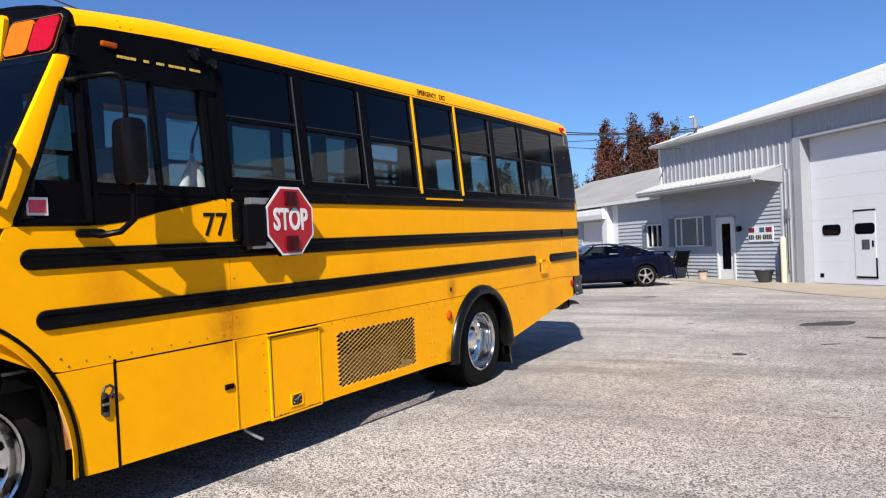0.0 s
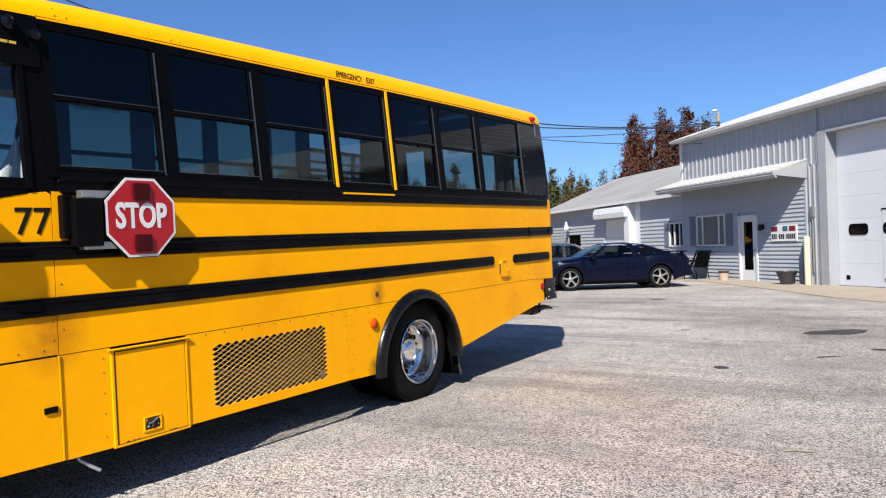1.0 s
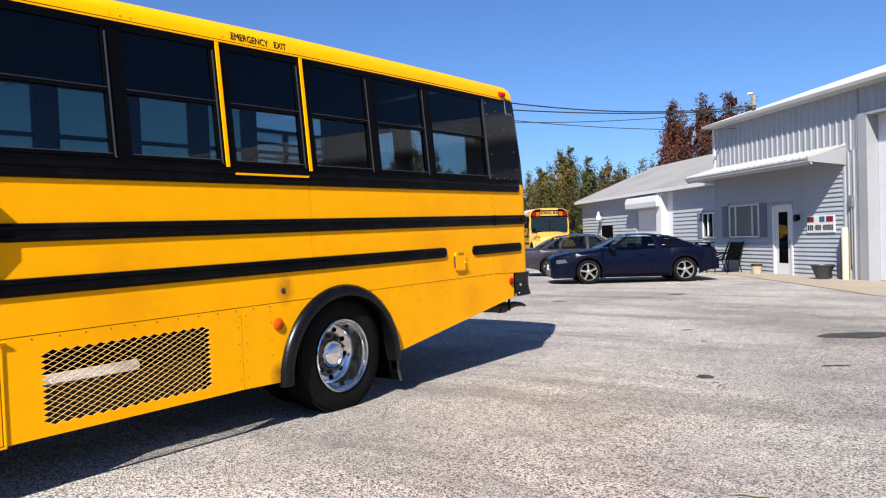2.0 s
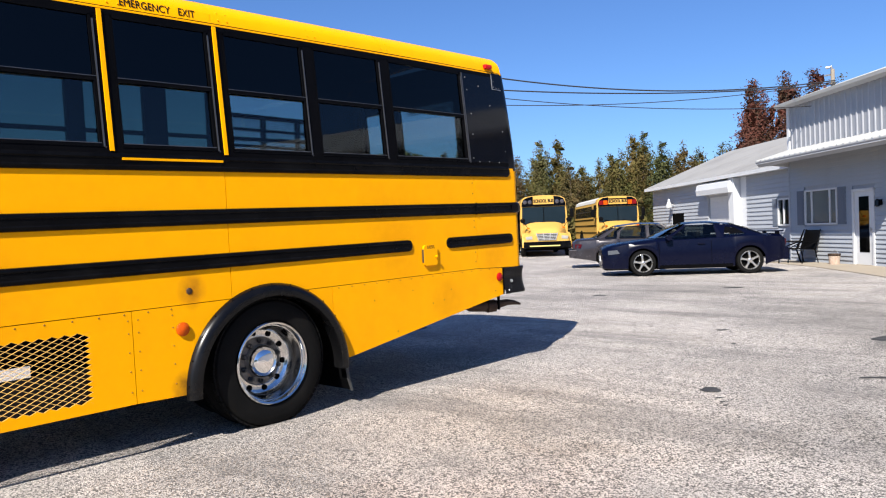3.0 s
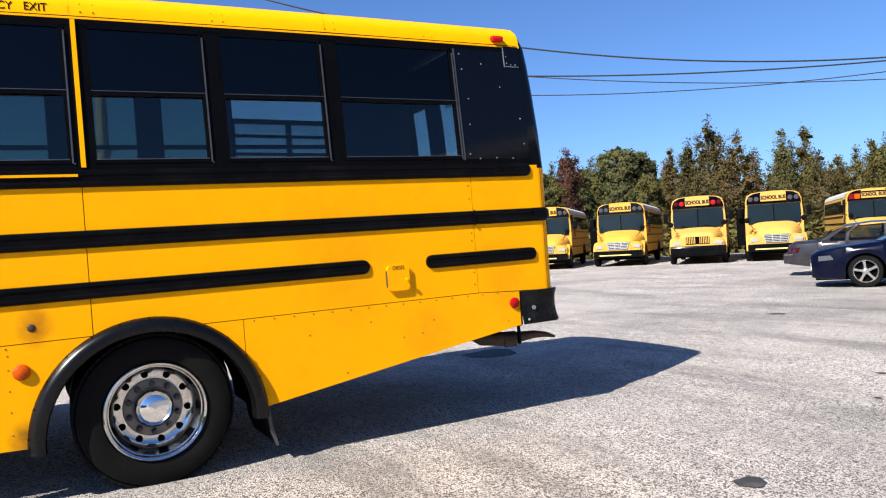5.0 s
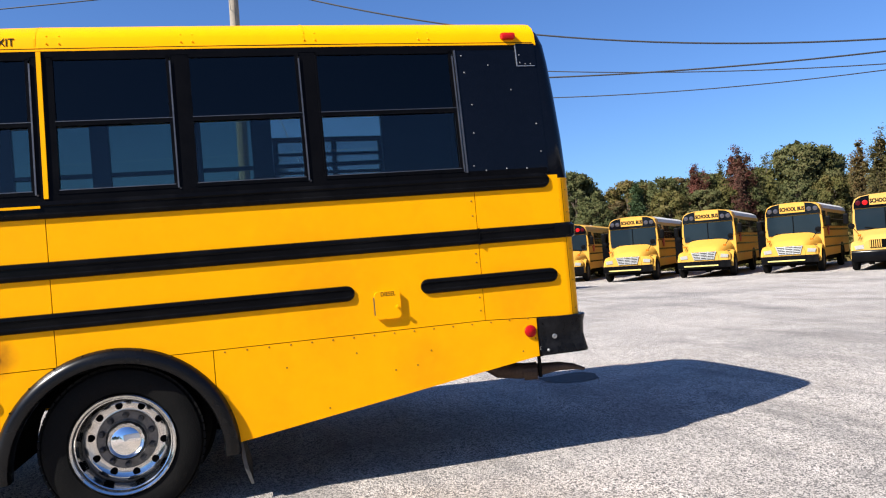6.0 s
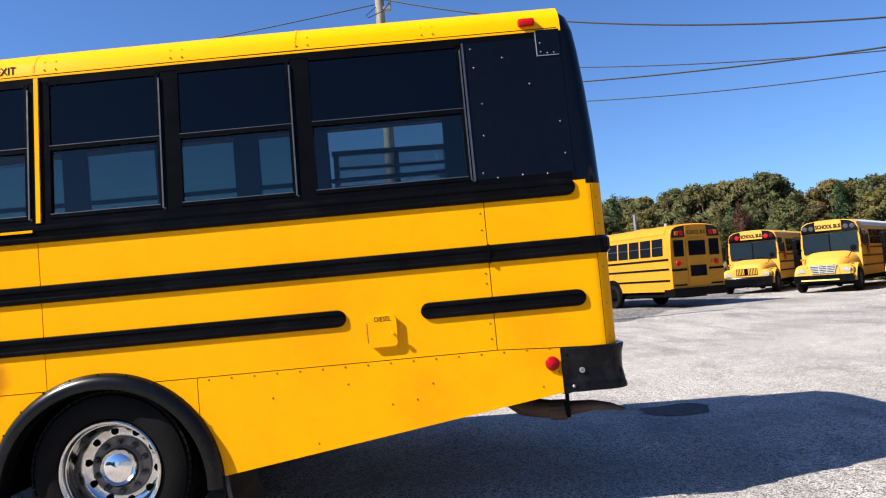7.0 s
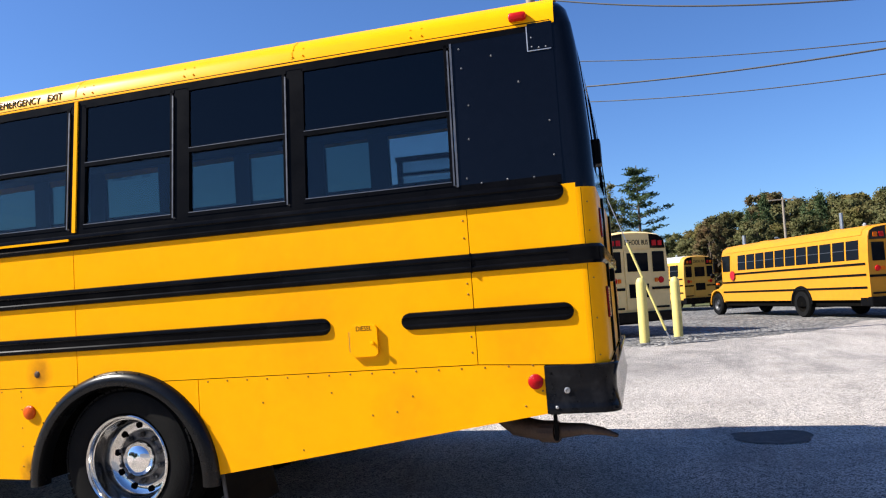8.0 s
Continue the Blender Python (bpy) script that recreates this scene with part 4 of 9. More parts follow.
right_arch = [(AC + meet, Z0)] + [p for p in low_arch[::-1] if p[1] < Z0 - 0.004 and p[0] > AC]
skin("skirt_panel", [(6.265, Z0), (6.265, 0.372), (6.60, 0.36), *left_arch])
cutz = AZ + math.sqrt(AR ** 2 - (7.86 - AC) ** 2)
skin("skirt_panel", [(AC + meet, Z0), *[p for p in right_arch if p[0] < 7.855 and p[1] > cutz], (7.86, cutz), (7.86, Z0)])
skin("skirt_panel", [(7.86 + GAP, Z0), (7.86 + GAP, cutz), *[p for p in right_arch if p[0] > 7.87], (7.97, 0.372), (10.02, 0.675), (10.02, 0.938), (9.65, Z0)])
# the entry-side battery door and the small hatch
bd = part("battery_door", Geo().prism(yp((2.965, 0.402), (3.815, 0.382), (3.815, 0.955), (2.965, 0.957)), -T, 0.006), YELLOW, bus, "large yellow hinged compartment door")
part("door_edge", Geo().box(-T, 0.009, Y(3.818), Y(3.830), 0.382, 0.958, 0.003), YELLOW, bd)
part("door_gap", Geo().box(-0.011, 0.002, Y(2.968), Y(3.815), 0.956, 0.966), BLACK_PLASTIC, bd)
part("door_gap", Geo().box(-0.011, 0.0075, Y(2.957), Y(2.968), 0.395, 0.978), BLACK_PLASTIC, bd)
part("paddle_latch", Geo().box(0.005, 0.018, Y(3.725), Y(3.80), 0.655, 0.69, 0.006), BLACK_PLASTIC, bd, "small black paddle latch")
bl = part("rubber_latch", Geo().box(0.002, 0.020, Y(2.872), Y(2.908), 0.715, 0.785, 0.008), BLACK_PLASTIC, bus, "worn black draw latch")
part("bail", Geo().tube([(0.018, Y(2.875), 0.785), (0.028, Y(2.866), 0.82), (0.030, Y(2.878), 0.845), (0.030, Y(2.908), 0.850), (0.028, Y(2.932), 0.835), (0.018, Y(2.925), 0.80), (0.012, Y(2.905), 0.785)], 0.008, 8), DARK_STEEL, bl, smooth=True)
part("catch", Geo().box(0.002, 0.014, Y(2.880), Y(2.912), 0.682, 0.712, 0.004), DARK_STEEL, bl)
part("pin", Geo().tube([(0.022, Y(2.866), 0.752), (0.022, Y(2.914), 0.752)], 0.007, 8), MID_STEEL, bl, smooth=True)
part("side_plate", Geo().prism(yp((2.866, 0.700), (2.916, 0.700), (2.920, 0.79), (2.900, 0.812), (2.872, 0.80)), 0.0, 0.005), DARK_STEEL, bl)
part("hook", Geo().box(0.004, 0.018, Y(2.930), Y(2.950), 0.775, 0.80, 0.004), DARK_STEEL, bl)
ht = part("fuse_hatch", Geo().prism(yp((4.155, 0.385), (4.64, 0.385), (4.64, 0.93), (4.155, 0.93)), -T, 0.008), YELLOW, bus, "small yellow square hatch with a recessed latch")
for a, b, c, d in ((4.128, 4.146, 0.372, 0.945), (4.648, 4.662, 0.372, 0.945), (4.128, 4.662, 0.366, 0.380)):
    part("hatch_frame", Geo().box(-T, 0.0105, Y(a), Y(b), c, d, 0.003), YELLOW, ht)
part("hinge", Geo().box(0.0, 0.020, Y(4.115), Y(4.675), 0.935, 0.948, 0.004).tube([(0.016, Y(4.11), 0.943), (0.016, Y(4.68), 0.943)], 0.006, 8), YELLOW, ht)
# the gap round the hatch is dark, its lower edge chipped to rust
for a, b, c, d in ((4.146, 4.156, 0.384, 0.936), (4.156, 4.648, 0.925, 0.935)):
    part("hatch_gap", Geo().box(-T, 0.0092, Y(a), Y(b), c, d), MESH_DARK, ht)
part("rust_edge", Geo().box(-T, 0.0098, Y(4.156), Y(4.648), 0.380, 0.3845), RUST, ht, "rusted lower edge")
rust = random.Random(4)
for k in range(5):
    u = rust.uniform(4.17, 4.60)
    part("rust_chip", Geo().prism(yp((u, 0.384), (u + 0.03 * rust.uniform(0.5, 1.6), 0.384), (u + 0.022, 0.388 + 0.006 * rust.random()), (u + 0.006, 0.387 + 0.004 * rust.random())), 0.0, 0.0092), RUST, ht)
lp_ = part("latch_plate", Geo().prism(yp((4.318, 0.414), (4.447, 0.414), (4.447, 0.508), (4.318, 0.508)), 0.008, 0.0115), YELLOW, ht, "yellow latch plate worn at its edges")
part("latch_recess", Geo().prism(yp((4.332, 0.428), (4.372, 0.424), (4.430, 0.430), (4.436, 0.468), (4.420, 0.496), (4.352, 0.494), (4.336, 0.470)), 0.0115, 0.0128), MESH_DARK, lp_, "rusty recessed latch")
part("latch_rim", Geo().tube([(0.0125, Y(4.324), 0.420), (0.0125, Y(4.324), 0.502), (0.0125, Y(4.441), 0.502), (0.0125, Y(4.441), 0.420), (0.0125, Y(4.324), 0.420)], 0.0045, 6), YELLOW, lp_, smooth=True)
part("latch_lever", Geo().tube([(0.016, Y(4.352), 0.462), (0.020, Y(4.378), 0.466), (0.018, Y(4.412), 0.488)], 0.006, 8), MID_STEEL, lp_, smooth=True)
part("latch_lever", Geo().tube([(0.016, Y(4.378), 0.436), (0.019, Y(4.382), 0.472)], 0.007, 8), RUST, lp_, smooth=True)
part("latch_screw", Geo().dome((0.0128, Y(4.352), 0.444), (1, 0, 0), 0.007, 0.004), STEEL_GREY, lp_, smooth=True)
part("latch_screw", Geo().dome((0.0128, Y(4.420), 0.450), (1, 0, 0), 0.007, 0.004), STEEL_GREY, lp_, smooth=True)

# expanded-metal grille
GX0, GX1, GZ0, GZ1 = 4.86, 6.0, 0.435, 0.868
gr = part("radiator_grille", Geo().box(-0.10, -0.012, Y(GX0 - 0.03), Y(GX0 - 0.01), GZ0 - 0.03, GZ1 + 0.05).box(-0.42, -0.012, Y(GX0), Y(GX1), GZ1 + 0.01, GZ1 + 0.03), UNDER, bus, "expanded-metal grille with diamond openings")
diamonds, border = Geo(), Geo()
nx, nz = 16, 13
dx, dz = (GX1 - GX0) / nx, (GZ1 - GZ0) / nz
for k in range(-nz, nx):
    for s in (1, -1):
        pts = []
        for q in range(nz + 1):
            u = GX0 + (k + q) * dx if s > 0 else GX0 + (k + nz - q) * dx
            if GX0 - 1e-6 <= u <= GX1 + 1e-6:
                pts.append((u, GZ0 + q * dz))
        if len(pts) > 1:
            # each strand is twisted, its upper edge set back
            (u0, z0), (u1, z1) = pts[0], pts[-1]
            w, back = 0.0009, -0.0016
            diamonds.add([(back, Y(u0 - w * s), z0 + w), (0.0005, Y(u0 + w * s), z0 - w), (0.0005, Y(u1 + w * s), z1 - w), (back, Y(u1 - w * s), z1 + w)], [(0, 1, 2, 3)])
for q in range(nz):
    za, zm, zc_ = GZ0 + q * dz, GZ0 + (q + 0.5) * dz, GZ0 + (q + 1) * dz
    for u, du in ((GX0, dx / 2), (GX1, -dx / 2)):
        border.prism([(Y(u), za), (Y(u), zc_), (Y(u + du), zm)], -0.010, 0.0)
for q in range(nx):
    ua, um_, uc = GX0 + q * dx, GX0 + (q + 0.5) * dx, GX0 + (q + 1) * dx
    for z, dq in ((GZ0, dz / 2), (GZ1, -dz / 2)):
        border.prism([(Y(ua), z), (Y(uc), z), (Y(um_), z + dq)], -0.010, 0.0)
part("diamond_mesh", diamonds, STRAND, gr, "pale worn diamond mesh", kind="stuff")
part("mesh_border", border, YELLOW, gr)



def rub_rail(u0, u1, z0, z1, d=0.035, r0=True, r1=True):
    """A ribbed rail with rounded ends."""
    zc, h = (z0 + z1) / 2, (z1 - z0) / 2
    prof = [(0.0, -h), (d * 0.72, -h * 0.93), (d * 0.98, -h * 0.70), (d, -h * 0.52), (d * 0.62, -h * 0.36), (d * 0.60, h * 0.36), (d, h * 0.52), (d * 0.98, h * 0.70), (d * 0.72, h * 0.93), (0.0, h)]
    rings = []
    if r0:
        for a in (8, 25, 45, 65):
            k = math.sin(radians(a))
            rings.append([(x * (0.35 + 0.65 * k), Y(u0) + h * (1 - math.cos(radians(a))), zc + z * k) for x, z in prof])
    n = max(2, int((u1 - u0) / 0.5))
    a0, a1 = u0 + (h if r0 else 0), u1 - (h if r1 else 0)
    for i in range(n + 1):
        rings.append([(x, Y(a0 + (a1 - a0) * i / n), zc + z) for x, z in prof])
    if r1:
        for a in (65, 45, 25, 8):
            k = math.sin(radians(a))
            rings.append([(x * (0.35 + 0.65 * k), Y(u1) - h * (1 - math.cos(radians(a))), zc + z * k) for x, z in prof])
    return Geo().loft(rings)


part("belt_rail", rub_rail(3.86, 10.205, 1.842, 1.948, 0.018), BLACK_RAIL, bus, "black belt rub rail", smooth=True)
part("rub_rail", rub_rail(2.482, 10.215, 1.482, 1.588, 0.018, True, False), BLACK_RAIL, bus, "black upper rub rail", smooth=True)
part("rub_rail", rub_rail(2.545, 8.77, 1.180, 1.282, 0.018), BLACK_RAIL, bus, "black lower rub rail", smooth=True)
part("rub_rail", rub_rail(9.215, 10.205, 1.178, 1.278, 0.018), BLACK_RAIL, bus, "short black rub rail", smooth=True)
part("rail_joint", Geo().box(0.0, 0.021, Y(9.648), Y(9.657), 1.478, 1.592, 0.003), BLACK_RAIL, bus)

# rivets along the seams
riv = Geo()
for u, z in ((2.66, 1.03), (2.70, 0.985)):
    riv.dome((0, Y(u), z), (1, 0, 0), 0.007, 0.005)
for u in np.arange(2.80, 3.8, 0.135):
    riv.dome((0, Y(u), 0.998), (1, 0, 0), 0.006, 0.004)
for u in np.arange(4.2, 6.6, 0.155):
    riv.dome((0, Y(u), SEAM - 0.022), (1, 0, 0), 0.006, 0.004)
for u in np.arange(7.93, 10.0, 0.135):
    riv.dome((0, Y(u), SEAM - 0.020), (1, 0, 0), 0.006, 0.004)
for u in (3.805, 4.085, 6.235, 6.30, 6.53):
    for z in (0.45, 0.58, 0.70, 0.82, 0.90):
        riv.dome((0, Y(u), z), (1, 0, 0), 0.005, 0.004)
for u, z in ((9.62, 1.03), (9.62, 1.12), (9.62, 1.36), (9.62, 1.42), (9.62, 1.68), (9.62, 1.78), (8.3, 0.80), (8.75, 0.84), (9.25, 0.80), (9.0, 0.70), (9.15, 0.715), (8.55, 0.51), (10.0, 0.80), (9.9, 0.72), (3.80, 1.05), (3.80, 1.15), (3.86, 1.35), (3.86, 1.1)):
    riv.dome((0, Y(u), z), (1, 0, 0), 0.006, 0.004)
part("rivets", riv, RIVET, bus, "grimy rivet heads along the seams", smooth=True, kind="stuff")

# fuel door, lamps, dent
fd = part("fuel_door", Geo().prism([(Y(p[0]), p[1]) for p in rounded(8.98, 1.133, 0.172, 0.182, 0.028)], 0.0, 0.022), YELLOW, bus, "raised yellow fuel door", smooth=True)
lettering("fuel_word", "DIESEL", 0.040, DECAL_BLACK, fd, pose(0.0215, Y(8.985), 1.205, 90, 0, 90), squeeze=0.85)
part("fuel_latch", Geo().lathe([(0.008, 0), (0.0075, 0.012), (0.013, 0.014), (0.012, 0.024), (0, 0.026)], 12, Matrix.Translation((0.021, Y(9.040), 1.118))), YELLOW, fd, "small round latch stud", smooth=True)
part("fuel_hinge", Geo().box(0.0, 0.018, Y(8.888), Y(8.8955), 1.07, 1.19, 0.003), DARK_STEEL, fd)
part("red_reflector", Geo().lathe([(0, 0), (0.042, 0), (0.042, 0.010), (0.035, 0.016), (0, 0.020)], 20, Matrix.Translation((0.0, Y(9.965), 0.852))), REFLECTOR_RED, bus, "round red reflector", smooth=True)
part("amber_marker", Geo().lathe([(0, 0), (0.046, 0), (0.046, 0.012), (0.036, 0.020), (0, 0.023)], 20, Matrix.Translation((0.0, Y(6.595), 0.80))), AMBER_DEEP, bus, "round amber side reflector", smooth=True)
part("rusty_bolt", Geo().lathe([(0, 0), (0.024, 0.0), (0.020, 0.004), (0.010, 0.007), (0, 0.0075)], 7, Matrix.Translation((0.0, Y(6.66), 1.045))), RUST, bus, "rusted bolt head")

# rear corner and rear face, lower yellow part
def plan_ring(z, ins=0.0, yr=10.375, rc=0.10, x_side=None, n=8, start=10.2):
    """Half of the plan outline round the near rear corner and along the rear to the far corner."""
    x0 = (xs(z) if x_side is None else x_side) - ins
    pts = [(x0, Y(start), z)]
    for k in range(n + 1):
        a = radians(90 * k / n)
        pts.append((x0 - rc * (1 - math.cos(a)), Y(yr - rc) + rc * math.sin(a), z))
    for k in range(n + 1):
        a = radians(90 - 90 * k / n)
        pts.append((-WID - x0 + rc * (1 - math.cos(a)), Y(yr - rc) + rc * math.sin(a), z))
    pts.append((-WID - x0, Y(start), z))
    return pts


part("rear_panel", Geo().loft([plan_ring(z, start=10.2705) for z in (0.935, 1.4, 1.905)], closed=False), YELLOW, bus, "yellow rounded rear panel", smooth=True)
part("rear_rail", Geo().loft([plan_ring(1.482, -0.004, 10.379), plan_ring(1.50, -0.018, 10.395), plan_ring(1.57, -0.018, 10.395), plan_ring(1.588, -0.004, 10.379)], closed=False), BLACK_RAIL, bus, "black rub rail round the rear corner", smooth=True)
part("corner_seam", Geo().box(-0.014, -0.0025, Y(10.297), Y(10.300), 0.94, 1.90), BLACK_SATIN, bus)
cr = Geo()
for z in (0.98, 1.18, 1.40, 1.66, 1.82):
    cr.dome((-0.0165, Y(10.325), z), (0.835, 0.55, 0), 0.006, 0.005)
part("corner_rivets", cr, RIVET, bus, smooth=True, kind="stuff")
# upper rear, black
uy = lambda z: float(np.interp(z, (1.905, 2.3, 2.7, 2.885, 2.98, 3.05, 3.10), (10.375, 10.366, 10.338, 10.314, 10.292, 10.25, 10.15)))
low_rings = [plan_ring(z, yr=uy(z)) for z in (1.906, 2.2, 2.5, 2.75, 2.885)]
top_rings = [low_rings[-1], plan_ring(2.98, 0.02, uy(2.98), 0.11), plan_ring(3.03, 0.06, uy(3.03), 0.11), plan_ring(3.065, 0.13, uy(3.05), 0.11), plan_ring(3.10, 0.36, uy(3.1), 0.11)]
part("rear_cap", Geo().loft([r[:10] for r in low_rings], closed=False).loft([r[10:] for r in low_rings], closed=False).loft(top_rings, closed=False), BLACK_GLOSS, bus, "glossy black rear cap", smooth=True)


def rear_piece(x0, x1, z0, z1, t0=0.0, t1=0.03):
    """A piece of the sloping rear wall between two widths and two heights."""
    rings = []
    for z in [z0] + [q for q in (2.2, 2.5, 2.75) if z0 < q < z1] + [z1]:
        a, b = (v(z) if callable(v) else v for v in (x0, x1))
        rings.append([(a, Y(uy(z) - t0), z), (b, Y(uy(z) - t0), z), (b, Y(uy(z) - t1), z), (a, Y(uy(z) - t1), z)])
    return Geo().loft(rings)


near_x, far_x = (lambda z: xs(z) - 0.10), (lambda z: -WID - xs(z) + 0.10)
for x0, x1, z0, z1 in ((near_x, -0.20, 1.906, 2.885), (-0.52, -0.80, 1.906, 2.885), (-1.64, -1.92, 1.906, 2.885), (-2.24, far_x, 1.906, 2.885)):
    part("rear_wall", rear_piece(x0, x1, z0, z1), BLACK_GLOSS, bus)
for x0, x1, words in ((-0.20, -0.52, ""), (-0.80, -1.64, "EMERGENCY  DOOR"), (-1.92, -2.24, "")):
    part("rear_wall", rear_piece(x0, x1, 1.906, 2.02), BLACK_GLOSS, bus)
    part("rear_wall", rear_piece(x0, x1, 2.74, 2.885), BLACK_GLOSS, bus)
    rwin = part("rear_window", rear_piece(x0, x1, 2.02, 2.74, 0.012, 0.016), GLASS_CLEAR, bus, "clear rear window")
    if words:
        for word, x in zip(words.split(), (-1.36, -1.02)):
            lettering("door_word", word, 0.072, DECAL_BLACK, rwin, pose(x, Y(uy(2.68) - 0.02), 2.68, 90, 0, 0), squeeze=0.78)
part("rear_lamp", Geo().box(-0.74, -0.60, Y(10.345), Y(10.405), 2.12, 2.28, 0.01), BLACK_PLASTIC, bus, m=None)
part("stop_lamp", Geo().lathe([(0, 0), (0.09, 0), (0.085, 0.012), (0, 0.018)], 18, Matrix.Translation((-0.28, Y(10.374), 1.72)) @ Euler((0, 0, radians(90))).to_matrix().to_4x4()), DEEP_RED, bus, "round red stop lamp", smooth=True)
for x in (-0.62, -1.82):
    part("door_jamb", Geo().box(x - 0.03, x + 0.03, Y(10.366), Y(10.392), 0.95, 1.90, 0.006), BLACK_SATIN, bus)
for x in (-0.36, -2.08):
    part("tail_lamp", Geo().box(x - 0.10, x + 0.10, Y(10.37), Y(10.390), 1.17, 1.35, 0.02), DEEP_RED, bus, "square red tail lamp")
part("door_handle_guard", Geo().box(-0.80, -0.70, Y(10.37), Y(10.42), 1.38, 1.46, 0.012), BLACK_SATIN, bus)
# bumper
bmp = Geo().loft([plan_ring(z, ins, yr, 0.11, 0.0, start=10.022) for z, ins, yr in ((0.672, -0.004, 10.39), (0.676, -0.030, 10.414), (0.690, -0.033, 10.416), (0.712, -0.027, 10.41), (0.745, -0.020, 10.405), (0.80, -0.015, 10.398), (0.88, -0.015, 10.404), (0.930, -0.022, 10.418), (0.937, -0.016, 10.412), (0.938, 0.004, 10.385))], closed=False)
part("rear_bumper", bmp, BUMPER, bus, "scuffed black steel rear bumper", smooth=True)
part("bumper_end", Geo().box(-0.03, 0.014, Y(10.018), Y(10.024), 0.678, 0.936), BLACK_SATIN, bus)
part("bumper_bolt", Geo().lathe([(0.008, 0), (0.017, 0.0), (0.016, 0.010), (0.010, 0.012), (0.007, 0.004), (0, 0.004)], 14, Matrix.Translation((0.015, Y(10.135), 0.80))), STEEL_GREY, bus, smooth=True)
part("bumper_bolt", Geo().dome((0.034, Y(10.075), 0.712), (1, 0, 0), 0.010, 0.008, 8), STEEL_GREY, bus, smooth=True)
part("bumper_bolt", Geo().dome((0.015, Y(10.055), 0.895), (1, 0, 0), 0.008, 0.005, 8), BLACK_SATIN, bus, smooth=True)
# exhaust
ex = part("exhaust_pipe", Geo().tube([(-0.32, Y(9.62), 0.79), (-0.30, Y(9.70), 0.645), (-0.25, Y(9.80), 0.575), (-0.19, Y(9.93), 0.557), (-0.14, Y(10.05), 0.558), (-0.10, Y(10.2), 0.570), (-0.08, Y(10.30), 0.558), (-0.07, Y(10.38), 0.534)], [0.06, 0.06, 0.062, 0.058, 0.046, 0.032, 0.022, 0.010], 14), RUST, bus, "rusty exhaust tail pipe", smooth=True)
part("clamp", Geo().tube([(-0.175, Y(9.955), 0.550), (-0.140, Y(10.045), 0.552)], 0.062, 14), RUST, ex)
part("hanger", Geo().box(-0.098, -0.076, Y(10.035), Y(10.058), 0.512, 0.70, 0.004).box(-0.18, -0.070, Y(10.02), Y(10.080), 0.655, 0.70, 0.01), BLACK_SATIN, ex)

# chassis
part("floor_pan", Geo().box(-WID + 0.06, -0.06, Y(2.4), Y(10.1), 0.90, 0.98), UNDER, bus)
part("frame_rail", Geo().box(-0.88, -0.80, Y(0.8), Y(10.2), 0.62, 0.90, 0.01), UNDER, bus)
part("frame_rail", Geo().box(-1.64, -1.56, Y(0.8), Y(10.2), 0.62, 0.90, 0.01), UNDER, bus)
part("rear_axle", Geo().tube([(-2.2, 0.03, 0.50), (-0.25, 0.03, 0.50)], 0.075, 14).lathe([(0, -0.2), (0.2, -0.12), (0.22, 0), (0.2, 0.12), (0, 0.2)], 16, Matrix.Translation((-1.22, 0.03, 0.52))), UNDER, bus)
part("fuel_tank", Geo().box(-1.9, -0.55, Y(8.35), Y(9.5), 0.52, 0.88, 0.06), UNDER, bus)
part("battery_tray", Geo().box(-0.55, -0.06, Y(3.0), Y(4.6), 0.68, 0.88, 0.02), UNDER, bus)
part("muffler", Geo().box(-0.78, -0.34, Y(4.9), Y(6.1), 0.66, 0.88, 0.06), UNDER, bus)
# a dark panel and a box, added to keep the grille's openings black
part("grille_blocker", Geo().box(-0.34, -0.28, Y(4.70), Y(6.12), 0.33, 0.60, 0.01), MESH_DARK, bus, "dark brown panel added to block the view behind the grille")
part("blocker_box", Geo().box(-0.62, -0.36, Y(5.85), Y(6.30), 0.36, 0.70, 0.03), UNDER, bus)
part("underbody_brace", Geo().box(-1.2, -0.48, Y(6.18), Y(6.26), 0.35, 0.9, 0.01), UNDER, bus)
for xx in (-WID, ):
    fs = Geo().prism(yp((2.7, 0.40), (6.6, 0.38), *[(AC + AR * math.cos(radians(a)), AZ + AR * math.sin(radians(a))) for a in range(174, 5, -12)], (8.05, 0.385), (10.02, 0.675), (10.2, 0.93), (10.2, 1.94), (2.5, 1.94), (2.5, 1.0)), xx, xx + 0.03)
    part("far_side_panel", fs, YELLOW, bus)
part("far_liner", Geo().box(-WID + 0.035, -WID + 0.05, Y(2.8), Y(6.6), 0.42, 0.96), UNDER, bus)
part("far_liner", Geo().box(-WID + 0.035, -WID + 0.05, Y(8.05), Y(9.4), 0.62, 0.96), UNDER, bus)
part("overflow_hose", Geo().tube([(-0.10, Y(3.93), 0.42), (-0.06, Y(3.95), 0.34), (-0.02, Y(3.99), 0.30), (0.01, Y(4.03), 0.27)], 0.011, 8), STEEL_GREY, bus, "silver drain hose hanging below", smooth=True)

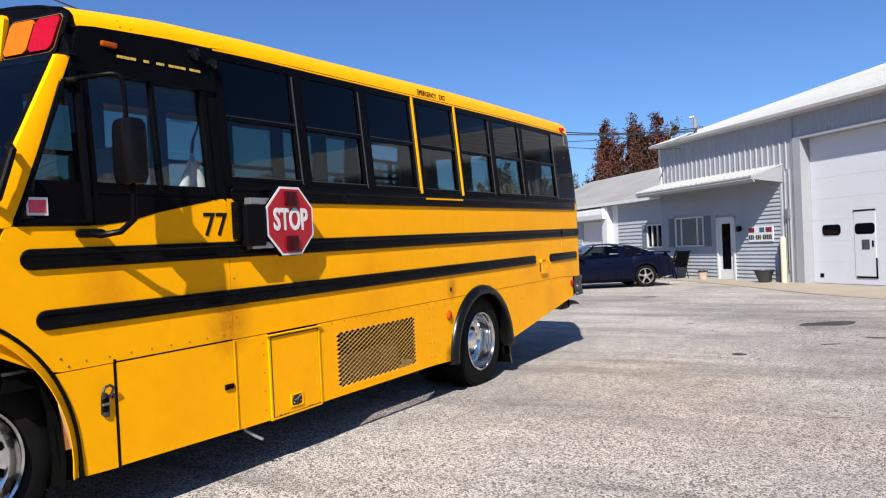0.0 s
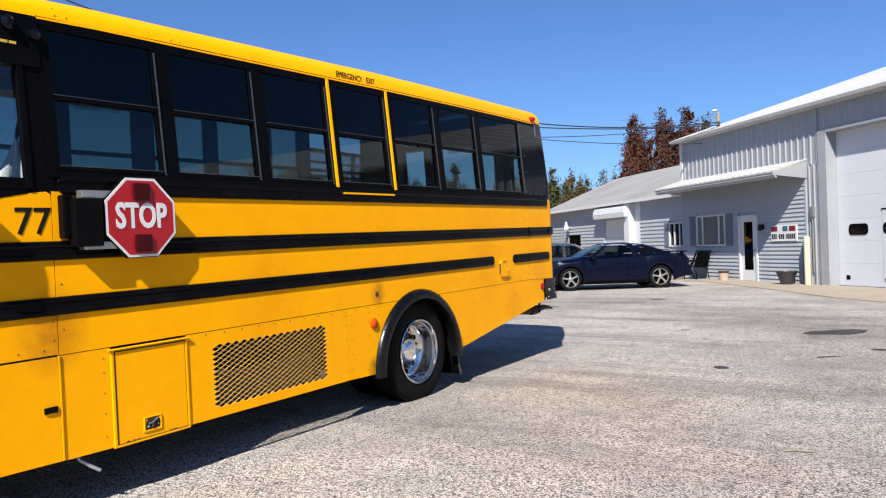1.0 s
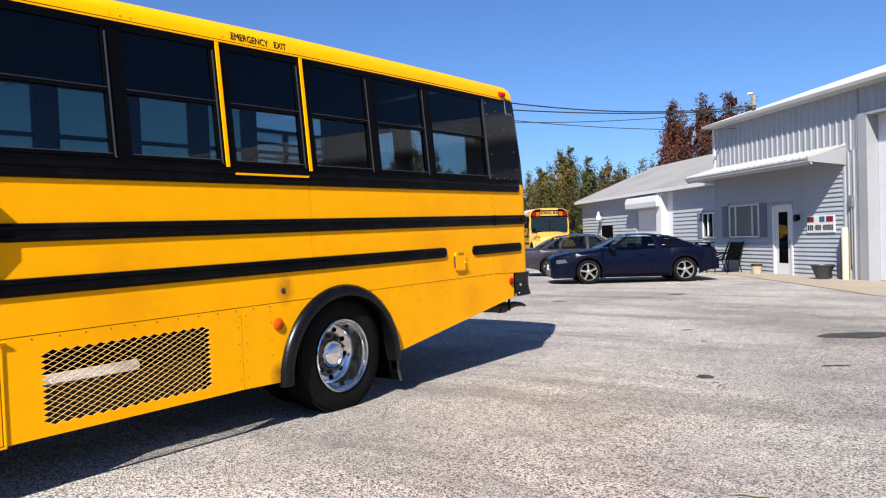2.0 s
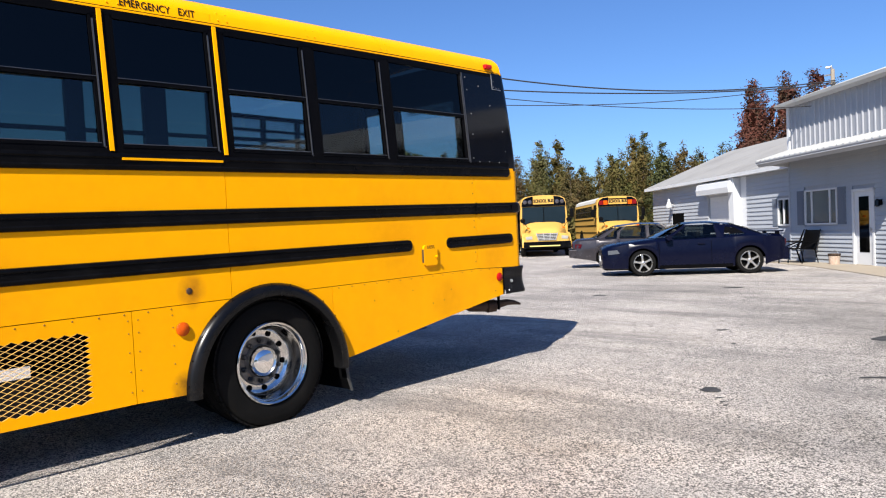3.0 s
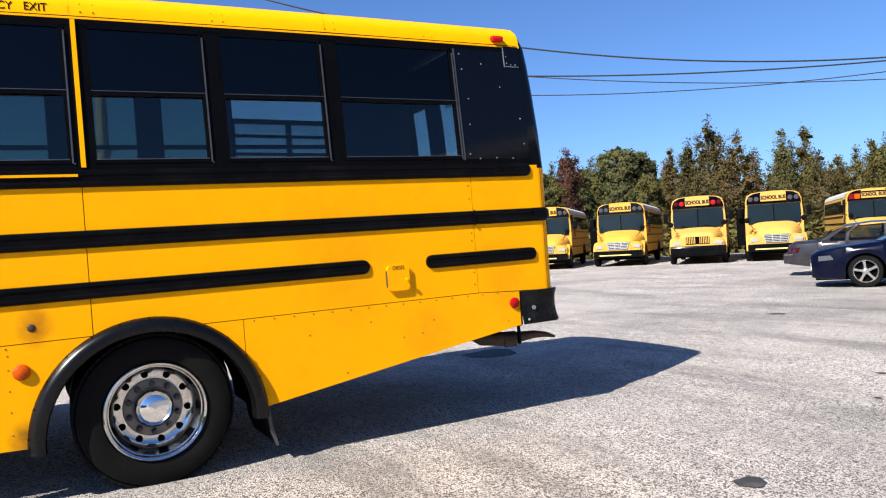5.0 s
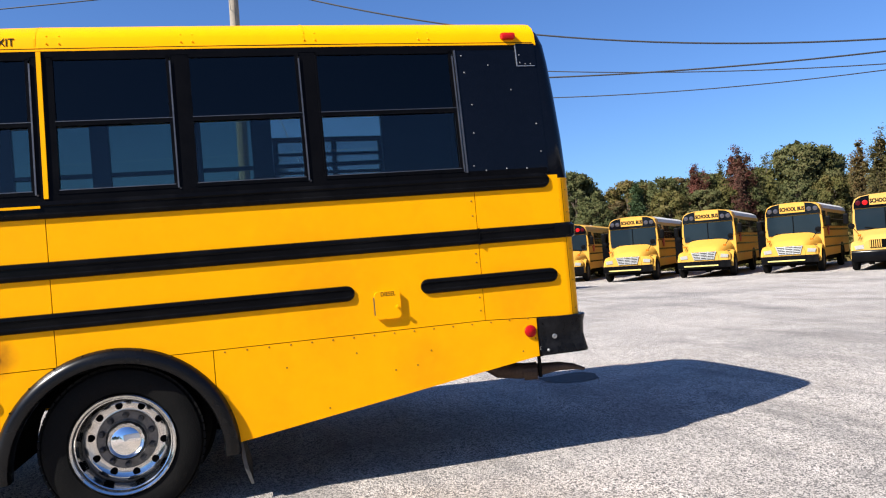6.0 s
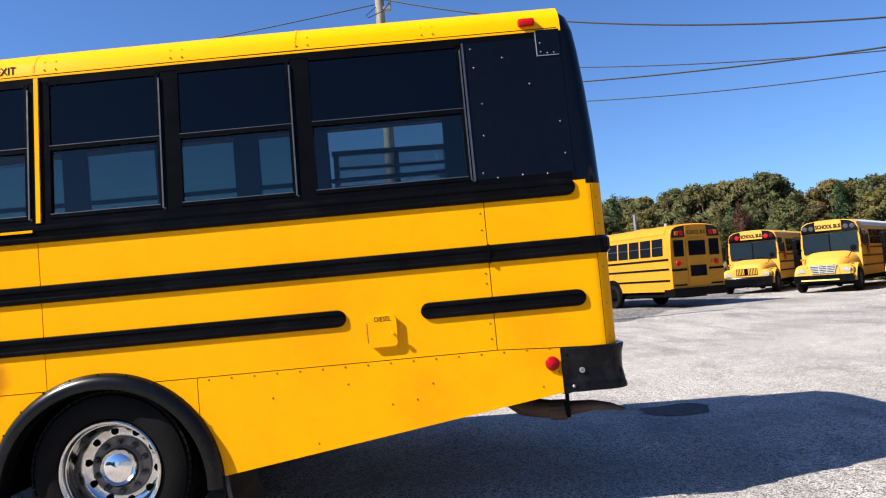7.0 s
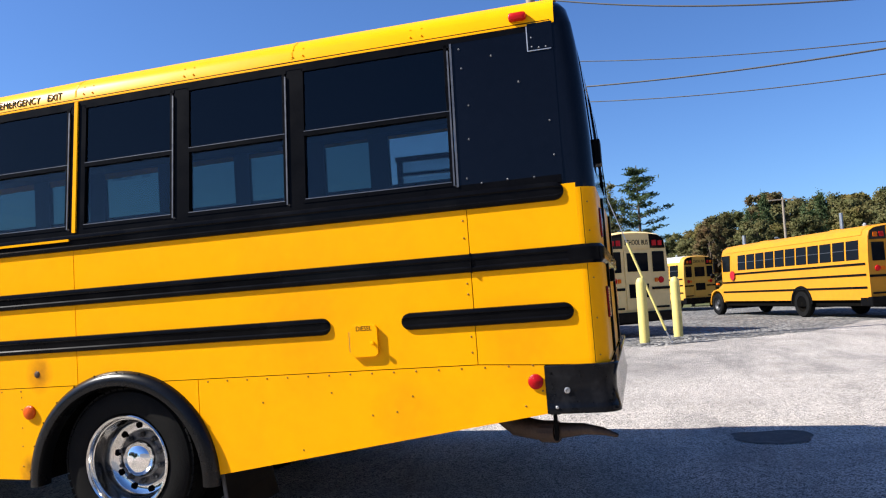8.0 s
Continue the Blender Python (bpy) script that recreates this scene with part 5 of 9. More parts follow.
# wheel arch flare
fl = []
for a in range(-3, 184, 5):
    c, s = math.cos(radians(a)), math.sin(radians(a))
    fl.append([(x, Y(AC) + r * c, AZ + r * s) for r, x in ((0.695, 0.0), (0.690, 0.020), (0.670, 0.045), (0.640, 0.058), (0.605, 0.052), (0.596, 0.030), (0.600, -0.06), (0.66, -0.06))])
part("wheel_arch_flare", Geo().loft(fl), FENDER_BLACK, bus, "worn black rubber wheel arch flare", smooth=True)
fb = Geo()
for a in range(20, 175, 14):
    c, s = math.cos(radians(a)), math.sin(radians(a))
    fb.dome((0.022, Y(AC) + 0.690 * c, AZ + 0.690 * s), (1, 0.5 * c, 0.5 * s), 0.006, 0.006)
part("flare_bolts", fb, BLACK_SATIN, bus, kind="stuff")
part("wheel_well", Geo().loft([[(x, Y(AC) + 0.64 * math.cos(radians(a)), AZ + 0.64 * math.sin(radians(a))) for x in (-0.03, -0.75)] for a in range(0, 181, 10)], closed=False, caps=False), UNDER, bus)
part("mud_flap", Geo().prism([(Y(7.97), 0.60), (Y(7.975), 0.36), (Y(7.995), 0.20), (Y(8.03), 0.105), (Y(8.04), 0.105), (Y(8.01), 0.22), (Y(7.99), 0.37), (Y(7.985), 0.60)], -0.64, -0.035), BLACK_PLASTIC, bus, "black rubber mud flap")
part("flap_edge", Geo().prism([(Y(7.966), 0.58), (Y(7.973), 0.36), (Y(7.992), 0.20), (Y(8.026), 0.10), (Y(8.044), 0.10), (Y(8.013), 0.22), (Y(7.993), 0.37), (Y(7.986), 0.58)], -0.036, -0.026), FLAP_GREY, bus, "grey edge of the mud flap")


def bus_wheel(parent, m, deep=True):
    w = part("wheel", Geo().lathe([(0.28, -0.26), (0.31, -0.272), (0.40, -0.275), (0.450, -0.255), (0.470, -0.22), (0.475, -0.13), (0.470, -0.045), (0.450, -0.012), (0.42, 0.0), (0.36, 0.004), (0.315, -0.004), (0.300, -0.02), (0.29, -0.13)], 48, closed_prof=True), RUBBER, parent, "worn black truck tyre", smooth=True, m=m)
    tread = Geo()
    for k in range(60):
        a = 2 * math.pi * k / 60
        for x0, x1 in ((-0.235, -0.19), (-0.065, -0.022)):
            q = [(x, r * math.cos(b), r * math.sin(b)) for r in (0.462, 0.4755) for x in (x0, x1) for b in (a - 0.044, a + 0.044)]
            tread.add(q, [(4, 5, 7, 6), (0, 1, 5, 4), (2, 6, 7, 3), (0, 4, 6, 2), (1, 3, 7, 5)])
    part("tread", tread, RUBBER, w, kind="stuff")
    dish, cap_out = (-0.192, 0.118) if deep else (-0.045, 0.154)
    prof = [(0.298, -0.010), (0.304, 0.002), (0.297, 0.008), (0.285, 0.002), (0.279, -0.014), (0.276, -0.030), (0.271, -0.033), (0.270, -0.055), (0.274, -0.060), (0.268, dish + 0.075), (0.264, dish + 0.055), (0.250, dish + 0.022), (0.225, dish + 0.004), (0.190, dish - 0.002), (0.165, dish + 0.004), (0.155, dish + 0.010), (0.10, dish + 0.012), (0.0, dish + 0.012)]
    rim = part("rim", Geo().lathe(prof, 48), ALU, w, "polished aluminium disc wheel", smooth=True)
    if deep:
        # darker ring that imitates dark reflections in the middle of the disc
        part("hub_flange", Geo().lathe([(0.182, dish - 0.004), (0.181, dish + 0.012), (0.174, dish + 0.018), (0.10, dish + 0.020)], 36), FLANGE, rim, "steel hub flange, darkened for the disc's dark reflections", smooth=True)
    for k in range(10):
        a = 2 * math.pi * (k + 0.3) / 10
        c = Vector((dish + 0.004, 0.213 * math.cos(a), 0.213 * math.sin(a)))
        part("hand_hole", Geo().lathe([(0, 0), (0.022, 0), (0.022, 0.004), (0, 0.0045)], 14, Matrix.Translation(c)), DARK_HOLE, rim)
    for k in range(10):
        a = 2 * math.pi * k / 10
        c = Vector((dish + 0.008, 0.152 * math.cos(a), 0.152 * math.sin(a)))
        part("lug_nut", Geo().lathe([(0.020, 0), (0.020, 0.030), (0.014, 0.036), (0.013, 0.052), (0, 0.054)], 8, Matrix.Translation(c)), DARK_STEEL, rim)
    part("hub", Geo().lathe([(0.128, dish + 0.01), (0.124, dish + cap_out * 0.33), (0.120, dish + cap_out * 0.5)], 24), STEEL_GREY, rim, smooth=True)
    part("hub_cap", Geo().lathe([(0.112, dish + cap_out * 0.4), (0.112, dish + cap_out * 0.55), (0.104, dish + cap_out * 0.74), (0.080, dish + cap_out * 0.89), (0.040, dish + cap_out * 0.97), (0, dish + cap_out)], 28), CHROME, rim, "chrome hub cap", smooth=True)
    return w


bus_wheel(bus, pose(-0.025, Y(7.300), 0.452, 17, 0, 0))
part("inner_wheel", Geo().lathe([(0.30, -0.62), (0.47, -0.62), (0.50, -0.57), (0.50, -0.42), (0.47, -0.38), (0.30, -0.38)], 36, closed_prof=True), RUBBER, bus, "inner black truck tyre", smooth=True, m=pose(-0.03, Y(7.335), 0.497))
part("far_wheel", Geo().lathe([(0.0, -0.12), (0.30, -0.12), (0.47, 0), (0.50, 0.05), (0.50, 0.5), (0.47, 0.55), (0.30, 0.5), (0, 0.5)], 32), RUBBER, bus, smooth=True, m=pose(-WID + 0.13, Y(7.33), 0.497))
bus_wheel(bus, pose(-0.17, Y(2.240), 0.567, 5, 0, -4), deep=False)
part("far_wheel", Geo().lathe([(0.0, -0.02), (0.30, -0.02), (0.47, 0), (0.50, 0.05), (0.50, 0.25), (0.47, 0.28), (0.30, 0.28), (0, 0.2)], 32), RUBBER, bus, smooth=True, m=pose(-WID + 0.13, Y(2.20), 0.59))

# ---- window band ----
ZS, ZT = SILL, DRIP
PILLARS = [(3.83, 3.88), (4.572, 4.668), (5.375, 5.475), (6.165, 6.275), (6.945, 7.058), (7.745, 7.845), (8.545, 8.648), (9.595, 9.63)]


def lean_box(u0, u1, z0, z1, d0, d1):
    """A box that follows the leaning side; d0, d1: depths inwards from the face."""
    return Geo().add([(xs(z) - d, Y(u), zb(u, z)) for z in (z0, z1) for d in (d0, d1) for u in (u0, u1)], [(0, 1, 3, 2), (4, 6, 7, 5), (0, 4, 5, 1), (2, 3, 7, 6), (0, 2, 6, 4), (1, 5, 7, 3)])


for u0, u1 in PILLARS[:-1]:
    part("window_pillar", lean_box(u0, u1, ZS, ZT, -0.002, 0.06), BLACK_SATIN, bus, "black window pillar")
HEADS = [3.83] + [(a + b) / 2 for a, b in PILLARS[1:-1]] + [10.2]
for u0, u1 in zip(HEADS, HEADS[1:]):
    part("window_header", lean_box(u0, u1, 2.84, ZT + 0.01, -0.004, 0.06), BLACK_SATIN, bus)
part("window_sill", lean_box(3.83, 10.2, ZS - 0.01, 1.985, -0.004, 0.06), BLACK_SATIN, bus)
part("rear_quarter", lean_box(9.612, 10.21, ZS, ZT, -0.003, 0.05), BLACK_GLOSS, bus, "glossy black rear quarter panel")
qr = Geo()
for u, z in ((9.66, 2.80), (9.67, 2.68), (9.70, 2.45), (9.665, 2.02), (9.69, 2.25), (9.85, 2.73), (10.0, 2.55), (10.16, 2.30), (10.17, 2.10), (9.90, 1.99), (10.05, 1.985), (9.75, 1.985), (10.09, 2.80), (10.09, 2.745), (10.13, 2.735), (10.17, 2.735)):
    qr.dome((xs(z) + 0.003, Y(u), z), (1, 0, 0.08), 0.0068, 0.006)
part("quarter_rivets", qr, MID_STEEL, bus, smooth=True, kind="stuff")
part("patch_plate", lean_box(10.07, 10.21, 2.725, ZT, -0.006, 0.01), BLACK_GLOSS, bus)
part("trim_line", lean_box(10.062, 10.068, 2.72, 2.87, -0.0085, 0.0), STEEL_GREY, bus)
part("trim_line", lean_box(10.062, 10.2, 2.718, 2.723, -0.0085, 0.0), STEEL_GREY, bus)

for k, ((_, a), (b, _)) in enumerate(zip(PILLARS, PILLARS[1:])):
    w = part("window", lean_box(a, b, 2.405, 2.43, -0.006, 0.03), BLACK_SATIN, bus, "split sash bus window with dark upper pane")
    part("sash_trim", lean_box(a + 0.01, b - 0.01, 2.431, 2.435, -0.008, 0.0), TRIM_SILVER, w)
    part("frame_side", lean_box(b - 0.009, b, 1.985, 2.80, -0.012, 0.025), TRIM_SILVER, w, "aluminium window edge")
    part("frame_side", lean_box(b - 0.028, b - 0.009, 1.985, 2.84, -0.005, 0.025), BLACK_SATIN, w)
    part("frame_side", lean_box(a, a + 0.012, 1.985, 2.84, -0.005, 0.025), BLACK_SATIN, w)
    part("frame_top", lean_box(a, b, 2.82, 2.84, -0.005, 0.025), BLACK_SATIN, w)
    part("frame_bottom", lean_box(a, b, 1.985, 2.008, -0.008, 0.025), BLACK_SATIN, w)
    part("bottom_trim", lean_box(a + 0.01, b - 0.02, 2.006, 2.011, -0.010, 0.0), TRIM_SILVER, w)
    up = part("upper_pane", lean_box(a + 0.008, b - 0.012, 2.43, 2.825, 0.006, 0.010), GLASS_DARK, w, "dark tinted upper pane")
    lo = part("lower_pane", lean_box(a + 0.008, b - 0.012, 2.005, 2.41, 0.013, 0.017), GLASS_PALE, w, "tinted lower pane")
for u in (6.205, 6.995):
    part("exit_stripe", lean_box(u - 0.013, u + 0.013, 1.96, 2.87, -0.014, 0.0), YELLOW, bus, "yellow stripe beside the exit window")
part("exit_stripe", Geo().box(0.005, 0.0195, Y(6.26), Y(6.96), 1.905, 1.920), YELLOW, bus)
part("corner_cap", lean_box(9.604, 9.616, 1.975, 2.84, -0.010, 0.02), TRIM_SILVER, bus)
clips = Geo()
for (_, a), (b, _) in zip(PILLARS, PILLARS[1:]):
    clips.dome((xs(2.0) + 0.006, Y(b + 0.005), 1.982), (1, 0, 0), 0.008, 0.006)
part("sill_clips", clips, DARK_STEEL, bus, kind="stuff")

# ---- roof ----
RP = [(LEAN_X - 0.0, 2.872), (LEAN_X + 0.005, 2.876), (LEAN_X + 0.005, 2.885), (LEAN_X - 0.003, 2.91), (-0.085, 2.955), (-0.115, 3.005), (-0.175, 3.052), (-0.28, 3.09), (-0.45, 3.122), (-0.72, 3.15), (-1.22, 3.165)]
RP = RP + [(-WID - x, z) for x, z in RP[-2::-1]]


def roof_ring(u, dz=0.0, sq=1.0):
    return [(-1.22 + (x + 1.22) * sq, Y(u), zb(u, z) + dz) for x, z in RP]


part("roof", Geo().loft([roof_ring(u) for u in (2.89, 3.0, 3.2, 3.5, 3.85, 4.2, 5.0, 6.0, 7.0, 8.0, 9.0, 9.8, 10.225)], closed=False), YELLOW, bus, "yellow rounded bus roof", smooth=True)
for u in (4.55, 5.42, 6.97, 8.58):
    part("roof_seam", Geo().loft([[(x + 0.001 * (1 if i < 9 else 0), Y(q), zb(q, z) + 0.0015) for i, (x, z) in enumerate(RP[3:-3])] for q in (u, u + 0.012)], closed=False), YELLOW, bus)
rr = Geo()
for u in np.arange(3.2, 10.1, 0.775):
    for du in (-0.035, 0.035):
        for z, x in ((2.925, -0.078), (2.975, -0.097)):
            rr.dome((x, Y(u + du), zb(u, z)), (1, 0, 0.3), 0.006, 0.005)
part("roof_rivets", rr, YELLOW, bus, smooth=True, kind="stuff")
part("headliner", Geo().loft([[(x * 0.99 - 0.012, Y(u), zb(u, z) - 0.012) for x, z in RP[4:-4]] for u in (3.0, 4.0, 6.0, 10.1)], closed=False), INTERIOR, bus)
part("rear_marker", Geo().box(-0.118, -0.045, Y(9.965), Y(10.07), 2.915, 2.962, 0.018), RED_LENS, bus, "red roof marker lamp", smooth=True)
part("marker_base", Geo().box(-0.13, -0.08, Y(9.955), Y(10.12), 2.905, 2.925, 0.006), BLACK_PLASTIC, bus)
for word, u in (("EMERGENCY", 6.515), ("EXIT", 6.805)):
    lettering("exit_word", word, 0.072, DECAL_BLACK, bus, Matrix.Translation((-0.0815, Y(u), 2.936 + sag(u))) @ Euler((radians(81), 0, radians(90))).to_matrix().to_4x4() @ pose(0, 0, 0.0015), "black exit lettering", squeeze=0.84)

# ---- driver's corner ----
dh = [(2.83, 2.46), (2.86, 2.60), (3.83, 2.58), (3.83, DRIP), (3.5, DRIP), (3.2, DRIP), (3.0, DRIP), (2.905, DRIP - 0.01), (2.865, 2.76), (2.815, 2.58)]
part("driver_header", Geo().loft([[(xs(z) - d, Y(u), zb(u, z)) for u, z in dh] for d in (0.055, -0.012)]), BLACK_SATIN, bus, "black panel over the driver's window")
part("driver_pillar", lean_box(3.72, 3.86, 1.84, 2.88, 0.0, 0.06), BLACK_SATIN, bus)
part("driver_pillar", lean_box(2.845, 2.93, 1.70, 2.66, -0.004, 0.06), BLACK_SATIN, bus)
part("driver_sill", Geo().prism(yp((2.93, 1.70), (3.10, 1.72), (3.3, 1.77), (3.70, 1.845), (3.70, 1.885), (2.93, 1.885)), -0.05, 0.002), BLACK_SATIN, bus)
dw = part("driver_window", lean_box(3.325, 3.347, 1.885, 2.63, -0.006, 0.03), BLACK_SATIN, bus, "sliding driver's window")
part("driver_pane", lean_box(2.92, 3.34, 1.88, 2.63, 0.012, 0.016), GLASS_CLEAR, dw).visible_shadow = False
part("driver_pane", lean_box(3.34, 3.70, 1.88, 2.63, 0.020, 0.024), GLASS_CLEAR, dw).visible_shadow = False
for z0, z1 in ((1.870, 1.895), (2.625, 2.655)):
    part("driver_frame", lean_box(2.92, 3.70, z0, z1, -0.006, 0.03), BLACK_SATIN, dw)
part("driver_frame", lean_box(3.70, 3.73, 1.87, 2.65, -0.010, 0.03), BLACK_SATIN, dw)
qg = [(2.475, 1.715), (2.865, 1.715), (2.865, 2.43), (2.83, 2.46), (2.775, 2.44)]
qw = part("quarter_window", Geo().add([(xs(z) - 0.012, Y(u), z) for u, z in qg], [tuple(range(5))]), GLASS_MID, bus, "slanted quarter window")
for (u0, z0), (u1, z1) in zip(qg, qg[1:] + qg[:1]):
    part("quarter_frame", Geo().tube([(xs(z0) - 0.004, Y(u0), z0), (xs(z1) - 0.004, Y(u1), z1)], 0.020, 8), BLACK_SATIN, qw)
st = part("window_sticker", Geo().box(-0.0115, -0.0095, Y(2.535), Y(2.645), 1.752, 1.842), WHITE_SIGN, qw, "red and white square sticker")
part("sticker_print", Geo().box(-0.010, -0.008, Y(2.545), Y(2.635), 1.765, 1.829), STICKER_RED, st)
# yellow windscreen pillar and the windscreen
ap = [[(xs(z) - 0.006, Y(ul + 0.03), z), (xs(z) + 0.004, Y((ul + ur) / 2 + 0.01), z), (xs(z), Y(ur - 0.005), z), (xs(z) - 0.05, Y(ur + 0.03), z), (xs(z) - 0.06, Y(ul + 0.055), z), (xs(z) - 0.028, Y(ul + 0.022), z)]
      for z, ul, ur in ((1.69, 2.275, 2.452), (1.85, 2.362, 2.522), (2.1, 2.480, 2.626), (2.35, 2.612, 2.735), (2.59, 2.738, 2.842))]
part("windscreen_pillar", Geo().loft(ap), YELLOW, bus, "yellow windscreen pillar", smooth=True)
part("far_windscreen_pillar", Geo().loft([[(-WID - x, y, z) for x, y, z in r] for r in ap]), YELLOW, bus, smooth=True)
ws = []
for z, y0 in ((1.55, 2.24), (1.9, 2.43), (2.25, 2.60), (2.6, 2.78)):
    ws.append([(-0.10 - (WID - 0.2) * k / 10, Y(y0) - 0.16 * math.sin(math.pi * k / 10), z) for k in range(11)])
part("windscreen", Geo().loft(ws, closed=False), glass("windscreen_glass", (0.35, 0.42, 0.44)), bus, "large curved windscreen", smooth=True)
part("windscreen_gasket", Geo().tube([(-0.075, Y(2.25), 1.55), (-0.075, Y(2.45), 1.95), (-0.085, Y(2.62), 2.3), (-0.10, Y(2.775), 2.6)], 0.016, 8), BLACK_SATIN, bus, smooth=True)
cap = []
for u, k in ((2.855, 0.55), (2.862, 0.80), (2.88, 0.93), (2.905, 1.0), (2.945, 1.0)):
    ring = []
    for x, z in RP[2:-2]:
        q = abs(x + 1.22) / 1.22
        zz = 2.585 + (zb(2.9, z) - 2.77) * 1.55 if q > 0.86 else zb(2.9, z) - 0.01
        zz = min(zz, zb(2.9, z) + 0.012)
        top = max(0.0, zz - 2.585)
        ring.append((-1.22 + (x + 1.22 + math.copysign(0.018, x + 1.22)) * (1 - 0.05 * (1 - k)), Y(u - 0.13 * (1 - q ** 2) * (1 if u < 2.90 else 0.2) - (0.06 if zz < 2.72 and u > 2.90 else 0)), 2.585 + top * (0.86 + 0.14 * k)))
    ring = [(ring[0][0], ring[0][1], 2.585)] + ring + [(ring[-1][0], ring[-1][1], 2.585)]
    cap.append(ring)
part("front_cap", Geo().loft(cap, closed=False), BLACK_SATIN, bus, "black moulded front roof cap", smooth=True)
part("front_cap_face", Geo().add([(p[0], p[1] + 0.004, p[2]) for p in cap[0]] + [(p[0], p[1] + 0.004, 2.585) for p in cap[0]], [(i, i + 1, i + 1 + len(cap[0]), i + len(cap[0])) for i in range(len(cap[0]) - 1)]), BLACK_SATIN, bus)
# warning lamps set in the front cap
def face_u(x):
    return 2.853 - 0.13 * (1 - (abs(x + 1.22) / 1.22) ** 2)


def cap_plate(x0, x1, z0, z1, d, sl=0.05):
    """A plate on the curved front face; its sides lean."""
    k = [Vector((x0 - sl, z0)), Vector((x1 - sl, z0)), Vector((x1, z1)), Vector((x0, z1))]
    q = []
    for i in range(4):
        for o in (k[i - 1], k[(i + 1) % 4]):
            e = o - k[i]
            q.append(tuple(k[i] + e.normalized() * min(0.022, e.length * 0.2)))
    return Geo().loft([[(x, Y(face_u(x) - h), z) for x, z in q] for h in (-0.01, d)])


wlm = part("lamp_housing", cap_plate(-0.055, -0.455, 2.612, 2.832, 0.008, 0.09), BLACK_GLOSS, bus, "black housing of the amber and red warning lamps")
part("gasket", cap_plate(-0.066, -0.440, 2.626, 2.818, 0.012, 0.088), RIVET, wlm, "thin silver lamp gasket")
part("lamp_bed", cap_plate(-0.070, -0.436, 2.630, 2.814, 0.0135, 0.088), BLACK_SATIN, wlm)
part("red_lamp", cap_plate(-0.078, -0.240, 2.640, 2.806, 0.024, 0.083), RED_LENS_BRIGHT, wlm, "red warning lamp lens")
part("amber_lamp", cap_plate(-0.252, -0.425, 2.640, 2.806, 0.024, 0.083), AMBER_LENS, wlm, "amber warning lamp lens")
part("cap_lip", cap_plate(-0.03, -0.60, 2.590, 2.612, 0.03, 0.0), BLACK_GLOSS, bus)
part("front_sign_panel", cap_plate(-0.475, -1.97, 2.605, 2.868, 0.02, 0.06), YELLOW, bus, "yellow sign panel over the windscreen")
part("side_marker", Geo().box(-0.066, -0.036, Y(3.022), Y(3.118), 2.680, 2.712, 0.010), AMBER_DIM, bus, "amber side marker lamp", smooth=True)
for k, w in enumerate((0.048, 0.045, 0.042, 0.02, 0.042, 0.02, 0.045, 0.012, 0.046, 0.044, 0.044)):
    if k not in (3, 5):
        part("name_bar", Geo().box(-0.046, -0.0425, Y(3.115 + k * 0.044), Y(3.115 + k * 0.044 + w * 0.82), 2.633 + 0.0010 * k, 2.648 + 0.0010 * k), DECAL_GOLD, bus, "gold lettering drawn as a bar")
for u in (3.625, 3.67):
    part("name_bar", Geo().box(-0.046, -0.0425, Y(u), Y(u + 0.036), 2.645, 2.660), DECAL_GOLD, bus, "gold lettering drawn as a bar")
part("wire_cover", Geo().lathe([(0.042, -0.02), (0.038, 0.02), (0.018, 0.04), (0, 0.042)], 12, Matrix.Translation((-0.05, Y(3.665), 2.755))), BLACK_GLOSS, bus, "black domed cross-view mirror bracket", smooth=True)
part("wire_cover", Geo().lathe([(0.035, -0.02), (0.03, 0.03), (0, 0.05)], 10, Matrix.Translation((-0.05, Y(3.80), 2.715))), BLACK_GLOSS, bus, smooth=True)
part("grab_handle", Geo().tube([(0.0, Y(2.36), 1.80), (0.045, Y(2.37), 1.83), (0.05, Y(2.41), 1.95), (0.045, Y(2.45), 2.06), (0.0, Y(2.46), 2.09)], 0.020, 10), BLACK_PLASTIC, bus, "black grab handle on the pillar", smooth=True)
lettering("fleet_number", "77", 0.205, DECAL_BLACK, bus, pose(0.0015, Y(3.722), 1.69, 90, 0, 90), "black fleet number", squeeze=0.98, bold=0.002)
# outside mirror
mr_ = part("mirror_arm", Geo().tube([(0.03, Y(2.83), 1.655), (0.06, Y(2.88), 1.645), (0.13, Y(2.95), 1.66), (0.19, Y(2.99), 1.72), (0.21, Y(2.98), 1.91)], 0.017, 10), BLACK_SATIN, bus, "black tubular mirror arm", smooth=True)
part("mirror_foot", Geo().box(0.0, 0.045, Y(2.77), Y(2.93), 1.635, 1.680, 0.02), BLACK_PLASTIC, mr_, smooth=True)
ma = part("mirror_arm", Geo().tube([(-0.06, Y(2.815), 2.452), (0.05, Y(2.835), 2.464), (0.165, Y(2.915), 2.478), (0.188, Y(2.936), 2.472), (0.203, Y(2.950), 2.450), (0.208, Y(2.955), 2.40), (0.210, Y(2.957), 2.24)], 0.013, 10), BLACK_SATIN, bus, "black tubular mirror arm", smooth=True)
part("mirror_foot", Geo().tube([(-0.10, Y(2.775), 2.448), (-0.045, Y(2.812), 2.452), (0.01, Y(2.838), 2.458)], [0.024, 0.026, 0.020], 12), BLACK_PLASTIC, ma, smooth=True)
hd = Geo()
